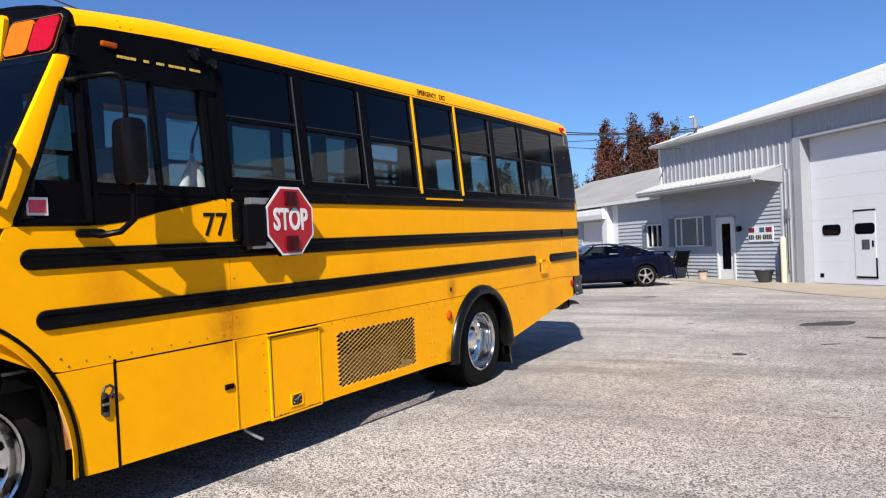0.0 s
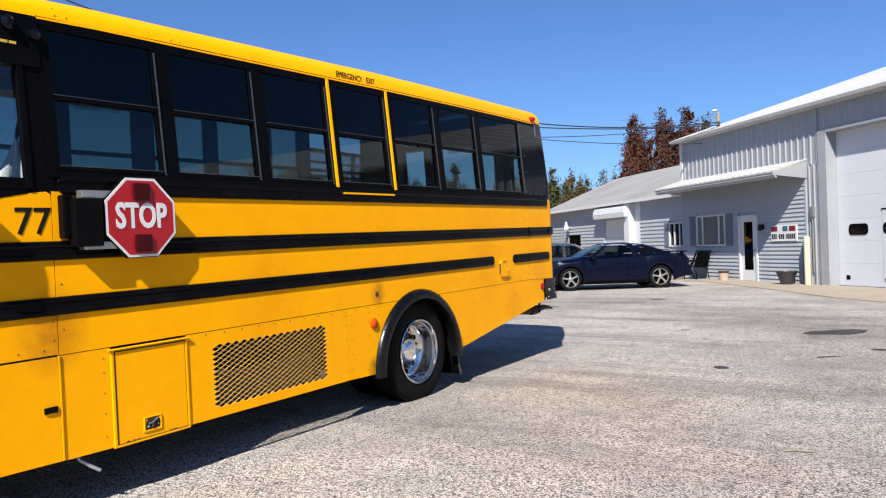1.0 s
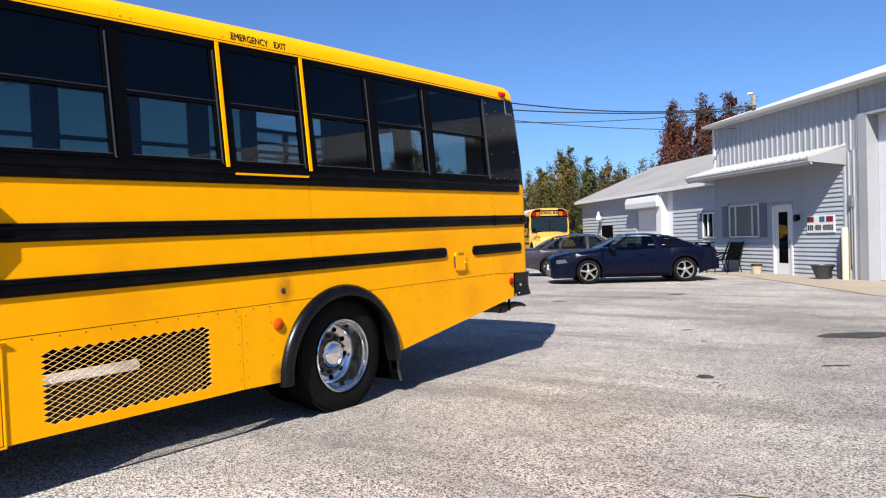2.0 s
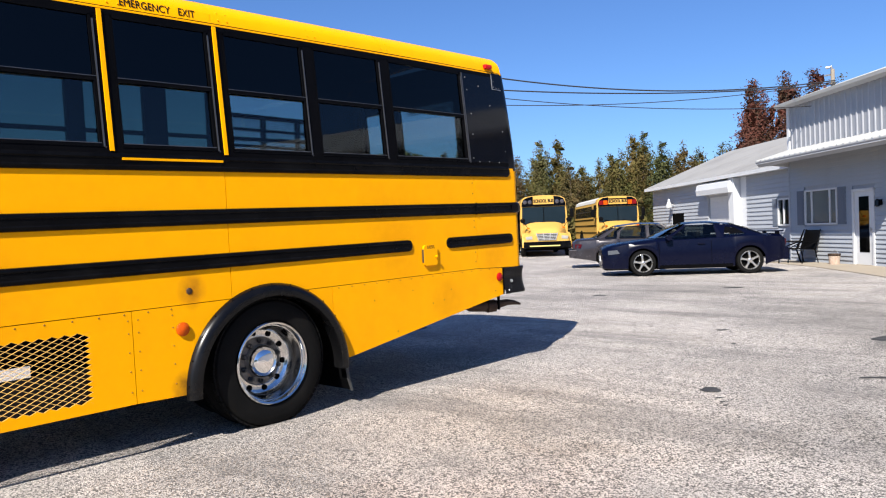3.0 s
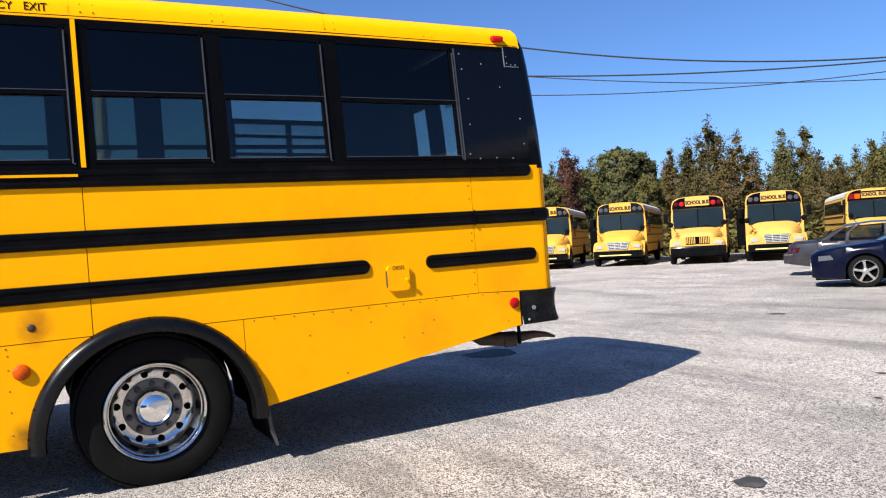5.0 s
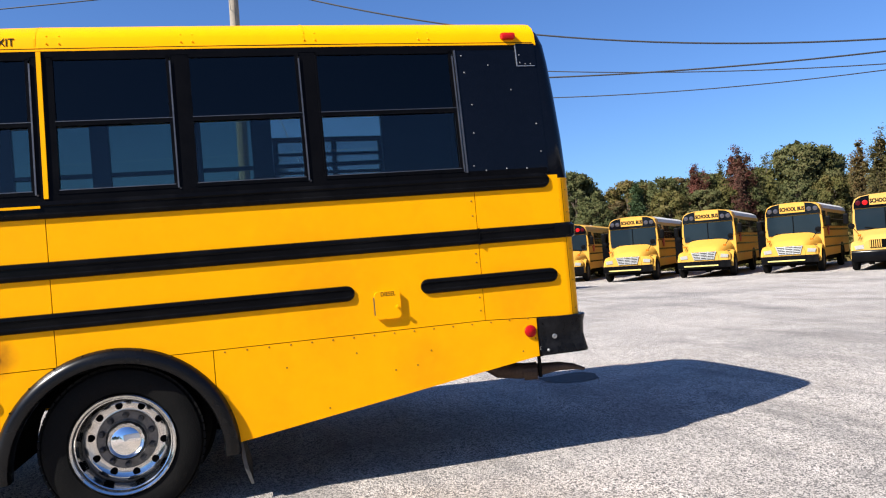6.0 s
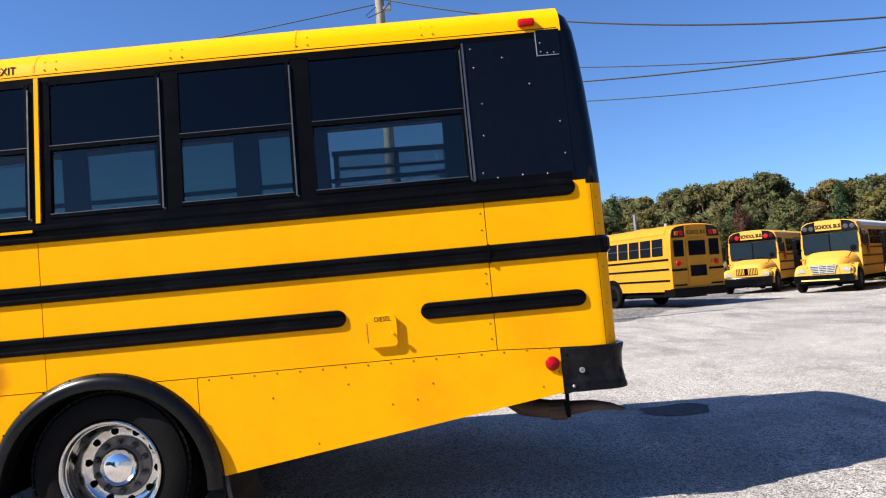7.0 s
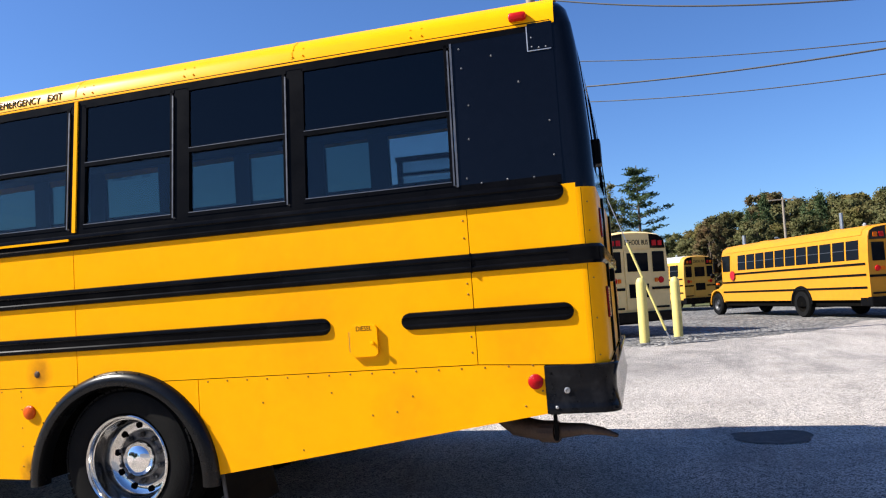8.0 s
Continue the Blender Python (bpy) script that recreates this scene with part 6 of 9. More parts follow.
hd.loft([[(0.21 + sx * w, Y(2.965) + sy * d, z) for sx, sy in ((-1, -0.3), (-0.85, -0.8), (-0.4, -1), (0.4, -1), (0.85, -0.8), (1, -0.3), (1, 0.7), (0.9, 1), (-0.9, 1), (-1, 0.7))] for z, w, d in ((1.898, 0.05, 0.03), (1.905, 0.075, 0.045), (1.95, 0.088, 0.054), (2.17, 0.087, 0.054), (2.215, 0.083, 0.052), (2.240, 0.070, 0.044), (2.248, 0.045, 0.028))])
part("mirror_head", hd, MIRROR_BLACK, mr_, "tall black mirror housing", smooth=True)
# hood and front fender
hood = []
for y0, zt, w in ((2.35, 1.68, 2.36), (1.9, 1.58, 2.2), (1.3, 1.46, 2.05), (0.9, 1.30, 1.95), (0.75, 1.05, 1.9)):
    hood.append([(-1.22 + w / 2 * math.copysign(abs(math.cos(radians(a))) ** 0.5, math.cos(radians(a))), Y(y0), 1.0 + (zt - 1.0) * math.sin(radians(a)) ** 0.6) for a in range(0, 181, 15)])
part("hood", Geo().loft(hood, closed=False), YELLOW, bus, "yellow sloping hood", smooth=True)
part("front_grille", Geo().box(-2.1, -0.35, Y(0.72), Y(0.78), 0.70, 1.2, 0.03), BLACK_PLASTIC, bus)
part("front_bumper", Geo().box(-2.42, -0.02, Y(0.56), Y(0.74), 0.45, 0.76, 0.03), BLACK_GLOSS, bus)
FA = 1.95
ff = []
for a in range(-6, 187, 6):
    c, q = math.cos(radians(a)), math.sin(radians(a))
    ff.append([(x, Y(FA) + r * c, 0.50 + (r + 0.055) * q) for r, x in ((0.776, -0.03), (0.776, 0.004), (0.757, 0.016), (0.730, 0.036), (0.726, 0.034), (0.750, 0.006), (0.766, -0.03))])
part("front_fender", Geo().loft(ff), YELLOW, bus, "yellow flared front wheel arch", smooth=True)
part("fender_edge", Geo().loft([[(x, Y(FA) + r * math.cos(radians(a)), 0.50 + (r + 0.055) * math.sin(radians(a))) for r, x in ((0.795, -0.03), (0.795, 0.008), (0.776, 0.014), (0.776, -0.03))] for a in range(-4, 150, 5)]), BLACK_PLASTIC, bus, "black rubber strip along the fender")
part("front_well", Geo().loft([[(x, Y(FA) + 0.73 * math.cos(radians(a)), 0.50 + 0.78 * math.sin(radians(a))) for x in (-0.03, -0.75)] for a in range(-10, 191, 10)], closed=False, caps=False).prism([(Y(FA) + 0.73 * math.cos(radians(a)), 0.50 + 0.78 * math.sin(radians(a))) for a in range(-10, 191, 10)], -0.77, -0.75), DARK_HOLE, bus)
# added pale strip, coloured to look like the well's edge in the sun
part("well_edge_strip", Geo().prism(yp((2.665, 0.86), (2.722, 0.72), (2.772, 0.555), (2.690, 0.555), (2.678, 0.72)), -0.06, -0.045), SUNLIT_EDGE, bus, "pale strip painted as the sunlit edge of the wheel well")
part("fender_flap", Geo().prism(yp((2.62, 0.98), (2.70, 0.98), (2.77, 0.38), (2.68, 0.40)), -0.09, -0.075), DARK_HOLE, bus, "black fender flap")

# ---- stop arm ----
sa = part("stop_arm", Geo().box(0.02, 0.10, Y(3.90), Y(4.07), 1.55, 1.82, 0.012), BLACK_PLASTIC, bus, "red octagonal stop sign folded against the side")
part("arm_mount", Geo().box(0.0, 0.06, Y(3.86), Y(3.92), 1.60, 1.84, 0.01), BLACK_SATIN, sa)
for z in (1.555, 1.845):
    part("hinge_bracket", Geo().box(0.02, 0.075, Y(3.96), Y(4.20), z - 0.022, z + 0.022, 0.005), STEEL_GREY, sa, "grey steel hinge bracket")
SCY, SCZ = Y(4.322), 1.712


def octagon(r):
    return [(SCY + r * math.cos(radians(22.5 + 45 * k)), SCZ + r * math.sin(radians(22.5 + 45 * k))) for k in range(8)]


R8 = 0.234 / math.cos(radians(22.5))
part("sign_back", Geo().prism(octagon(R8 * 1.02), 0.055, 0.085), BLACK_SATIN, sa)
part("sign_border", Geo().prism(octagon(R8), 0.085, 0.089), WHITE_SIGN, sa, "white sign border")
part("sign_face", Geo().prism(octagon(R8 * 0.935), 0.089, 0.0905), RED_SIGN, sa, "red sign face")
lettering("stop_word", "STOP", 0.205, WHITE_SIGN, sa, pose(0.092, SCY, SCZ + 0.004, 90, 0, 90), "white stop lettering", squeeze=0.70, bold=0.006)
for s in (1, -1):
    part("sign_lamp", Geo().box(0.090, 0.108, SCY - 0.056, SCY + 0.056, SCZ + s * 0.152 - 0.051, SCZ + s * 0.152 + 0.051, 0.014), DARK_RED_LENS, sa, "dark red sign lamp", smooth=True)

# ---- far side windows and inside ----
FAR_PILLARS = [(3.75, 3.95), (4.50, 4.68), (5.18, 5.36), (6.00, 6.22), (6.85, 7.01), (7.57, 7.80), (8.25, 8.44), (9.50, 10.2)]
for u0, u1 in FAR_PILLARS[:-1]:
    part("far_pillar", Geo().box(-WID + 0.03, -WID + 0.10, Y(u0), Y(u1), 1.94, 2.98, 0.01), BLACK_SATIN, bus)
part("far_header", Geo().box(-WID + 0.03, -WID + 0.10, Y(2.9), Y(10.2), 2.90, 2.99), BLACK_SATIN, bus)
part("far_quarter", Geo().box(-WID + 0.03, -WID + 0.10, Y(9.50), Y(10.2), 1.94, 2.9), BLACK_SATIN, bus)
for k, ((_, a), (b, _)) in enumerate(zip(FAR_PILLARS, FAR_PILLARS[1:])):
    fwin = part("far_window", Geo().box(-WID + 0.04, -WID + 0.08, Y(a), Y(b), 2.40, 2.44), BLACK_SATIN, bus)
    gl = GLASS_CLEAR if k == 6 else GLASS_FAR
    part("upper_pane", Geo().box(-WID + 0.055, -WID + 0.058, Y(a), Y(b), 2.44, 2.92), gl, fwin)
    part("lower_pane", Geo().box(-WID + 0.055, -WID + 0.058, Y(a), Y(b), 1.94, 2.40), gl, fwin)
for word, u in (("EMERGENCY", 5.58), ("EXIT", 5.84)):
    lettering("exit_word", word, 0.068, DECAL_BLACK, bus, pose(-WID + 0.0615, Y(u), 2.835, 90, 0, 90), "dark exit lettering on the far window", squeeze=0.74)
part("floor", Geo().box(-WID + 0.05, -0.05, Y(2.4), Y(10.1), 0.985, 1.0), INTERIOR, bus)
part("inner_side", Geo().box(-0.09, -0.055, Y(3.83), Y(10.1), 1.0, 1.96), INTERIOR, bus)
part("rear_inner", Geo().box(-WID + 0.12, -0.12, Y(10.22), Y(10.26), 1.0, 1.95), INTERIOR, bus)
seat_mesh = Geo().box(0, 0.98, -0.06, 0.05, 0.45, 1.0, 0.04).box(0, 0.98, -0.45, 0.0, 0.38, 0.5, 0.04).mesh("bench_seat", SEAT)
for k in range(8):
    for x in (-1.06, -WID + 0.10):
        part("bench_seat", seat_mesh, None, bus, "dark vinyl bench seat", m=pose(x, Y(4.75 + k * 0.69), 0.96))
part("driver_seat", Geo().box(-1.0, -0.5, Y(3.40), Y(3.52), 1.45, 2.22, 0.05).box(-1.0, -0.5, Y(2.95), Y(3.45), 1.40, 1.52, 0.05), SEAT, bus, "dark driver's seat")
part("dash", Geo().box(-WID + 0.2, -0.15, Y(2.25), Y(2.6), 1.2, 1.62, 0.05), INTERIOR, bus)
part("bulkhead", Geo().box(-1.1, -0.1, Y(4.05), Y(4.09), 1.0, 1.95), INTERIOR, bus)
# a carrier bag hung up behind the driver's window
bag = thing("carrier_bag", BUS @ pose(-0.25, Y(3.785), 2.17), "white plastic carrier bag hanging behind the driver's window", "bag")


def bag_lobe(rows, n=14):
    """Limp film round a changing centre, with shallow folds."""
    return Geo().loft([[(rx * math.cos(2 * math.pi * k / n) * (1 + 0.10 * math.sin(3 * k + z * 30)), u + ru * math.sin(2 * math.pi * k / n) * (1 + 0.08 * math.cos(2 * k + z * 20)), z) for k in range(n)] for u, z, ru, rx in rows])


part("pouch", bag_lobe([(0.035, -0.42, 0.070, 0.06), (0.035, -0.36, 0.092, 0.08), (0.033, -0.26, 0.090, 0.075), (0.026, -0.17, 0.075, 0.058), (0.015, -0.10, 0.045, 0.036), (0.004, -0.04, 0.020, 0.018), (0.0, 0.0, 0.009, 0.009)]), BAG_FILM, bag, smooth=True)
part("loose_side", bag_lobe([(-0.120, -0.42, 0.060, 0.04), (-0.100, -0.32, 0.058, 0.04), (-0.070, -0.22, 0.046, 0.030), (-0.042, -0.13, 0.026, 0.018), (-0.010, -0.04, 0.012, 0.011), (0.0, 0.0, 0.007, 0.007)], 10), BAG_FILM, bag, smooth=True)
part("strap", Geo().tube([(0, 0.0, -0.01), (0, 0.012, 0.05), (0, 0.02, 0.09), (0, 0.055, 0.16), (0, 0.075, 0.22)], [0.010, 0.012, 0.009, 0.007, 0.007], 8), DARK_STEEL, bag, "dark strap the bag hangs from", smooth=True)

# ---- cars ----
def lerp(tab, x):
    """Piecewise line through (x, value) rows sorted by x."""
    if x <= tab[0][0]:
        return tab[0][1]
    for (a, va), (b, vb) in zip(tab, tab[1:]):
        if x <= b:
            q = (x - a) / (b - a)
            q = q * q * (3 - 2 * q) * 0.5 + q * 0.5
            return va + (vb - va) * q
    return tab[-1][1]


def car_wheel(parent, m, r, rim_mat, spokes=5):
    w = part("wheel", Geo().lathe([(r * 0.70, -0.20), (r * 0.92, -0.21), (r, -0.17), (r, -0.04), (r * 0.93, 0.0), (r * 0.74, 0.003), (r * 0.70, -0.02)], 36, closed_prof=True), RUBBER, parent, "black tyre", smooth=True, m=m)
    part("brake", Geo().lathe([(0, -0.10), (r * 0.70, -0.10), (r * 0.70, -0.09), (0, -0.085)], 24), DARK_HOLE, w)
    rim = part("rim", Geo().lathe([(r * 0.70, -0.10), (r * 0.72, -0.005), (r * 0.69, 0.004), (r * 0.64, -0.02), (r * 0.66, -0.10)], 36, closed_prof=True), rim_mat, w, "silver alloy wheel", smooth=True)
    for k in range(spokes):
        g = Geo()
        a = 2 * math.pi * k / spokes
        rings = []
        for q, wd, x in ((0.10, 0.042, -0.012), (0.35, 0.027, -0.006), (0.68, 0.036, -0.014)):
            c = Vector((0, math.cos(a), math.sin(a))) * r * q
            s = Vector((0, -math.sin(a), math.cos(a))) * wd
            rings.append([c + s + Vector((x - 0.02, 0, 0)), c + s * 0.7 + Vector((x, 0, 0)), c - s * 0.7 + Vector((x, 0, 0)), c - s + Vector((x - 0.02, 0, 0))])
        part("spoke", g.loft(rings), rim_mat, rim)
    part("centre_cap", Geo().lathe([(r * 0.17, -0.02), (r * 0.16, 0.0), (r * 0.10, 0.008), (0, 0.009)], 16), rim_mat, rim, smooth=True)
    return w


def car(name, m, label, paint, spec):
    """A car: x forward from the front axle, y to its left."""
    c = thing(name, m, label, "car")
    x0, x1, wb, r = spec["tail"], spec["nose"], spec["wheelbase"], spec["wheel"]
    arch = r + 0.045
    stations = sorted(set([x0 + (x1 - x0) * k / 34 for k in range(35)] + [a + arch * math.cos(radians(q)) for a in (0, -wb) for q in range(0, 181, 15)]))

    def low(x):
        z = spec["rocker"]
        for a in (0, -wb):
            d = abs(x - a)
            if d < arch:
                z = max(z, r + math.sqrt(max(arch * arch - d * d, 0)) * 0.98)
        return z + lerp(spec["lift"], x)

    rings = []
    for x in stations:
        w, zt, zb, zl = lerp(spec["width"], x), lerp(spec["top"], x), lerp(spec["belt"], x), low(x)
        zm = zl + (zb - zl) * 0.45
        half = [(w * 0.955, zl), (w * 0.99, zl + 0.015), (w, zm), (w * 0.985, zl + (zb - zl) * 0.75), (w * 0.95, zb), (w * 0.86, zb + (zt - zb) * 0.7), (w * 0.55, zt), (0.0, zt + 0.012)]
        rings.append([(x, y, z) for y, z in half] + [(x, -y, z) for y, z in half[-2::-1]])
    g = Geo().loft(rings, closed=False)
    n = len(rings[0])
    g.f.append(tuple(range(n)))
    g.f.append(tuple(range(len(g.v) - n, len(g.v))))
    part("body", g, paint, c, "", smooth=True)
    part("underbody", Geo().box(x0 + 0.95, x1 - 0.25, -0.62, 0.62, 0.16, 0.55, 0.03).box(-wb + arch, -arch, -0.78, 0.78, 0.18, 0.45), UNDER, c)
    # greenhouse
    gh = spec["house"]

    def lo_pt(x, s):
        return Vector((x, s * lerp(spec["width"], x) * 0.93, lerp(spec["belt"], x) + 0.01))

    def up_pt(x, s):
        return Vector((x, s * gh["roof_w"] * lerp(gh["taper"], x), lerp(gh["line"], x)))

    roof = []
    for k in range(13):
        x = gh["roof0"] + (gh["roof1"] - gh["roof0"]) * k / 12
        wd, z = gh["roof_w"] * lerp(gh["taper"], x), lerp(gh["line"], x)
        roof.append([(x, wd * q, z + 0.055 * (1 - abs(q) ** 2.5)) for q in (-1, -0.9, -0.6, -0.25, 0, 0.25, 0.6, 0.9, 1)])
    part("roof", Geo().loft(roof, closed=False), paint, c, smooth=True)

    def screen(nm, xb, xt, lab):
        a = []
        for q in (0, 0.5, 1):
            x = xb + (xt - xb) * q
            wl = lerp(spec["width"], xb) * 0.84 * (1 - q) + gh["roof_w"] * lerp(gh["taper"], xt) * 0.97 * q
            zb_, zt_ = lerp(spec["top"], xb) + 0.01, lerp(gh["line"], xt) + 0.04
            a.append([(x + 0.10 * (1 - (p * p)) * (1 if xb > xt else -1) * (1 - q), p * wl, zb_ + (zt_ - zb_) * q + 0.03 * math.sin(math.pi * q)) for p in (-1, -0.6, 0, 0.6, 1)])
        part(nm, Geo().loft(a, closed=False), GLASS_CAR, c, lab, smooth=True)

    screen("windscreen", gh["ws"], gh["roof0"], "sloping windscreen")
    screen("rear_window", gh["rw"], gh["roof1"], "sloping rear window")
    for s in (1, -1):
        for poly in gh["glass"]:
            pts = []
            for x, q in poly:
                a, b = lo_pt(x, s), up_pt(x, s)
                pts.append(a + (b - a) * q)
            part("side_window", Geo().add(pts, [tuple(range(len(pts)))]), GLASS_CAR, c)
        for poly in gh.get("dark", ()):
            pts = [lo_pt(x, s) + (up_pt(x, s) - lo_pt(x, s)) * q for x, q in poly]
            part("quarter_louver", Geo().loft([pts, [p - Vector((0, s * 0.02, 0)) for p in pts]]), BLACK_SATIN, c, "dark quarter louver")
        for poly in gh["pillars"]:
            pts = []
            for x, q in poly:
                a, b = lo_pt(x, s), up_pt(x, s)
                pts.append(a + (b - a) * q)
            part("pillar", Geo().loft([pts, [p - Vector((0, s * 0.03, 0)) for p in pts]]), paint, c)
        for a in (0, -wb):
            car_wheel(c, Matrix.Translation((a, s * (lerp(spec["width"], a) - 0.035), r)) @ Euler((0, 0, radians(90 * s))).to_matrix().to_4x4() @ pose(0, 0, 0, 25), r, spec["rim"])
        for a in (0, -wb):
            part("wheel_well", Geo().box(a - arch, a + arch, s * 0.40, s * 0.62, 0.2, r + arch), DARK_HOLE, c)
        mx = gh["ws"] - 0.32
        part("side_mirror", Geo().loft([[(mx + dx, s * (lerp(spec["width"], mx) * 0.95 + dy), lerp(spec["belt"], mx) + 0.03 + dz) for dx, dz in ((-0.07, 0), (-0.08, 0.10), (0.02, 0.13), (0.08, 0.09), (0.08, 0.02), (0.02, -0.02))] for dy in (0.0, 0.06, 0.19, 0.215)]), paint, c, smooth=True)
        yy = lambda x, z, o=0.004: s * (lerp(spec["width"], x) + o)
        for x in spec["shuts"]:
            zb = lerp(spec["belt"], x)
            part("shut_line", Geo().add([(x + dx, yy(x, 0) * k, z) for z, k in ((spec["rocker"] + 0.12, 1.0), (spec["rocker"] + 0.35, 1.003), (zb - 0.05, 0.985)) for dx in (-0.005, 0.005)], [(0, 1, 3, 2), (2, 3, 5, 4)]), BLACK_SATIN, c)
        x = spec["shuts"][-1] + 0.16
        part("door_handle", Geo().box(x, x + 0.18, yy(x, 0) * 0.985, yy(x, 0) * 0.985 + s * 0.03, lerp(spec["belt"], x) - 0.14, lerp(spec["belt"], x) - 0.10, 0.01), paint, c)
        for nm, mt, pts in spec["side_bits"]:
            part(nm, Geo().loft([[(x, s * (lerp(spec["width"], x) * k - 0.01), z) for x, z, k in pts], [(x, s * (lerp(spec["width"], x) * k + 0.012), z) for x, z, k in pts]]), mt, c)
    for nm, mt, bx, sm in spec["boxes"]:
        part(nm, Geo().box(*bx, 0.02), mt, c)
    part("seats", Geo().box(-1.55, -1.42, -0.62, -0.12, 0.45, 1.12, 0.04).box(-1.55, -1.42, 0.12, 0.62, 0.45, 1.12, 0.04), SEAT, c)
    part("dashboard", Geo().box(-0.75, -0.45, -0.68, 0.68, 0.6, 0.90, 0.04), SEAT, c)
    return c


RIM_SILVER = material("silver_alloy", (0.50, 0.49, 0.47), rough=0.28, metal=0.85, var=0.06)
CAR_RED = lamp_lens("car_tail_lens", (0.055, 0.003, 0.006))
CAR_LENS = material("smoked_headlamp_lens", (0.07, 0.073, 0.078), rough=0.22, var=0.3, scale=25, fine=120)
PLATE = material("plain_plate", (0.72, 0.72, 0.70), rough=0.5, var=0.05)
coupe = dict(
    nose=1.04, tail=-3.666, wheelbase=2.72, wheel=0.345, rocker=0.20, rim=RIM_SILVER,
    lift=[(-3.666, 0.16), (-3.305, 0.10), (-3.047, 0.0), (0.339, 0.0), (0.791, 0.0), (1.04, 0.02)],
    width=[(-3.666, 0.70), (-3.52, 0.84), (-3.133, 0.92), (-2.6, 0.94), (-1.2, 0.92), (0, 0.935), (0.565, 0.91), (0.86, 0.82), (0.98, 0.72), (1.04, 0.60)],
    top=[(-3.666, 0.92), (-3.614, 1.01), (-2.961, 1.03), (-2.7, 1.04), (-0.55, 1.01), (-0.2, 0.975), (0.452, 0.905), (0.814, 0.845), (0.972, 0.80), (1.04, 0.74)],
    belt=[(-3.666, 0.86), (-3.563, 0.94), (-2.7, 0.985), (-2, 0.95), (-0.5, 0.915), (0.339, 0.865), (0.814, 0.785), (1.04, 0.68)],
    shuts=[-0.42, -1.75],
    house=dict(roof_w=0.60, roof0=-1.12, roof1=-2.30, ws=-0.34, rw=-3.06, taper=[(-3.2, 0.92), (-2.3, 0.97), (-1.5, 1.0), (-1.1, 0.96), (-0.3, 1.1)],
               line=[(-3.2, 1.02), (-2.9, 1.13), (-2.3, 1.30), (-1.8, 1.355), (-1.3, 1.35), (-1.1, 1.325), (-0.34, 0.98)],
               dark=[[(-2.10, 0.30), (-2.16, 0.80), (-2.42, 0.78), (-2.62, 0.34)]],
               glass=[[(-0.62, 0.05), (-0.95, 0.62), (-1.15, 0.92), (-1.9, 0.93), (-1.92, 0.05)]],
               pillars=[[(-0.40, -0.02), (-0.62, 0.0), (-0.98, 0.6), (-1.17, 0.92), (-2.3, 0.94), (-2.3, 1.0), (-1.12, 1.0), (-0.72, 0.6)], [(-1.9, 0.0), (-1.88, 0.94), (-2.14, 0.96), (-2.08, 0.0)], [(-2.06, 0.0), (-2.12, 0.98), (-2.35, 1.0), (-2.85, 1.0), (-3.15, 0.4), (-3.15, 0.0), (-2.62, 0.0), (-2.62, 0.34), (-2.42, 0.78), (-2.16, 0.82), (-2.10, 0.30)]]),
    side_bits=[("headlamp", CAR_LENS, [(0.60, 0.62, 1.0), (0.90, 0.59, 1.0), (0.90, 0.70, 0.985), (0.66, 0.715, 0.985)]),
               ("rocker_trim", BLACK_SATIN, [(-2.28, 0.20, 0.985), (-0.42, 0.20, 0.985), (-0.42, 0.28, 0.995), (-2.28, 0.28, 0.995)])],
    boxes=[("spoiler", NAVY, (-3.62, -3.35, -0.74, 0.74, 1.062, 1.096), 0), ("spoiler_post", NAVY, (-3.55, -3.45, -0.62, -0.52, 0.98, 1.07), 0), ("spoiler_post", NAVY, (-3.55, -3.45, 0.52, 0.62, 0.98, 1.07), 0),
           ("grille", BLACK_PLASTIC, (0.985, 1.05, -0.50, 0.50, 0.44, 0.70), 0), ("fog_lamp", CAR_LENS, (0.994, 1.057, 0.28, 0.40, 0.52, 0.63), 0), ("fog_lamp", CAR_LENS, (0.994, 1.057, -0.40, -0.28, 0.52, 0.63), 0),
           ("front_plate", PLATE, (1.04, 1.062, -0.16, 0.16, 0.40, 0.55), 0), ("air_dam", BLACK_PLASTIC, (0.621, 0.972, -0.62, 0.62, 0.16, 0.28), 0), ("tail_lamp", CAR_RED, (-3.692, -3.632, 0.30, 0.66, 0.72, 0.88), 0), ("tail_lamp", CAR_RED, (-3.692, -3.632, -0.66, -0.30, 0.72, 0.88), 0), ("rear_bumper", NAVY, (-3.718, -3.477, -0.76, 0.76, 0.34, 0.66), 0)],
)
hdg = math.degrees(math.atan2(-0.575, -0.818))
car("sports_coupe", pose(-9.06, 22.99, 0, 0, 0, hdg), "dark navy two-door sports coupe parked on the asphalt", NAVY, coupe)
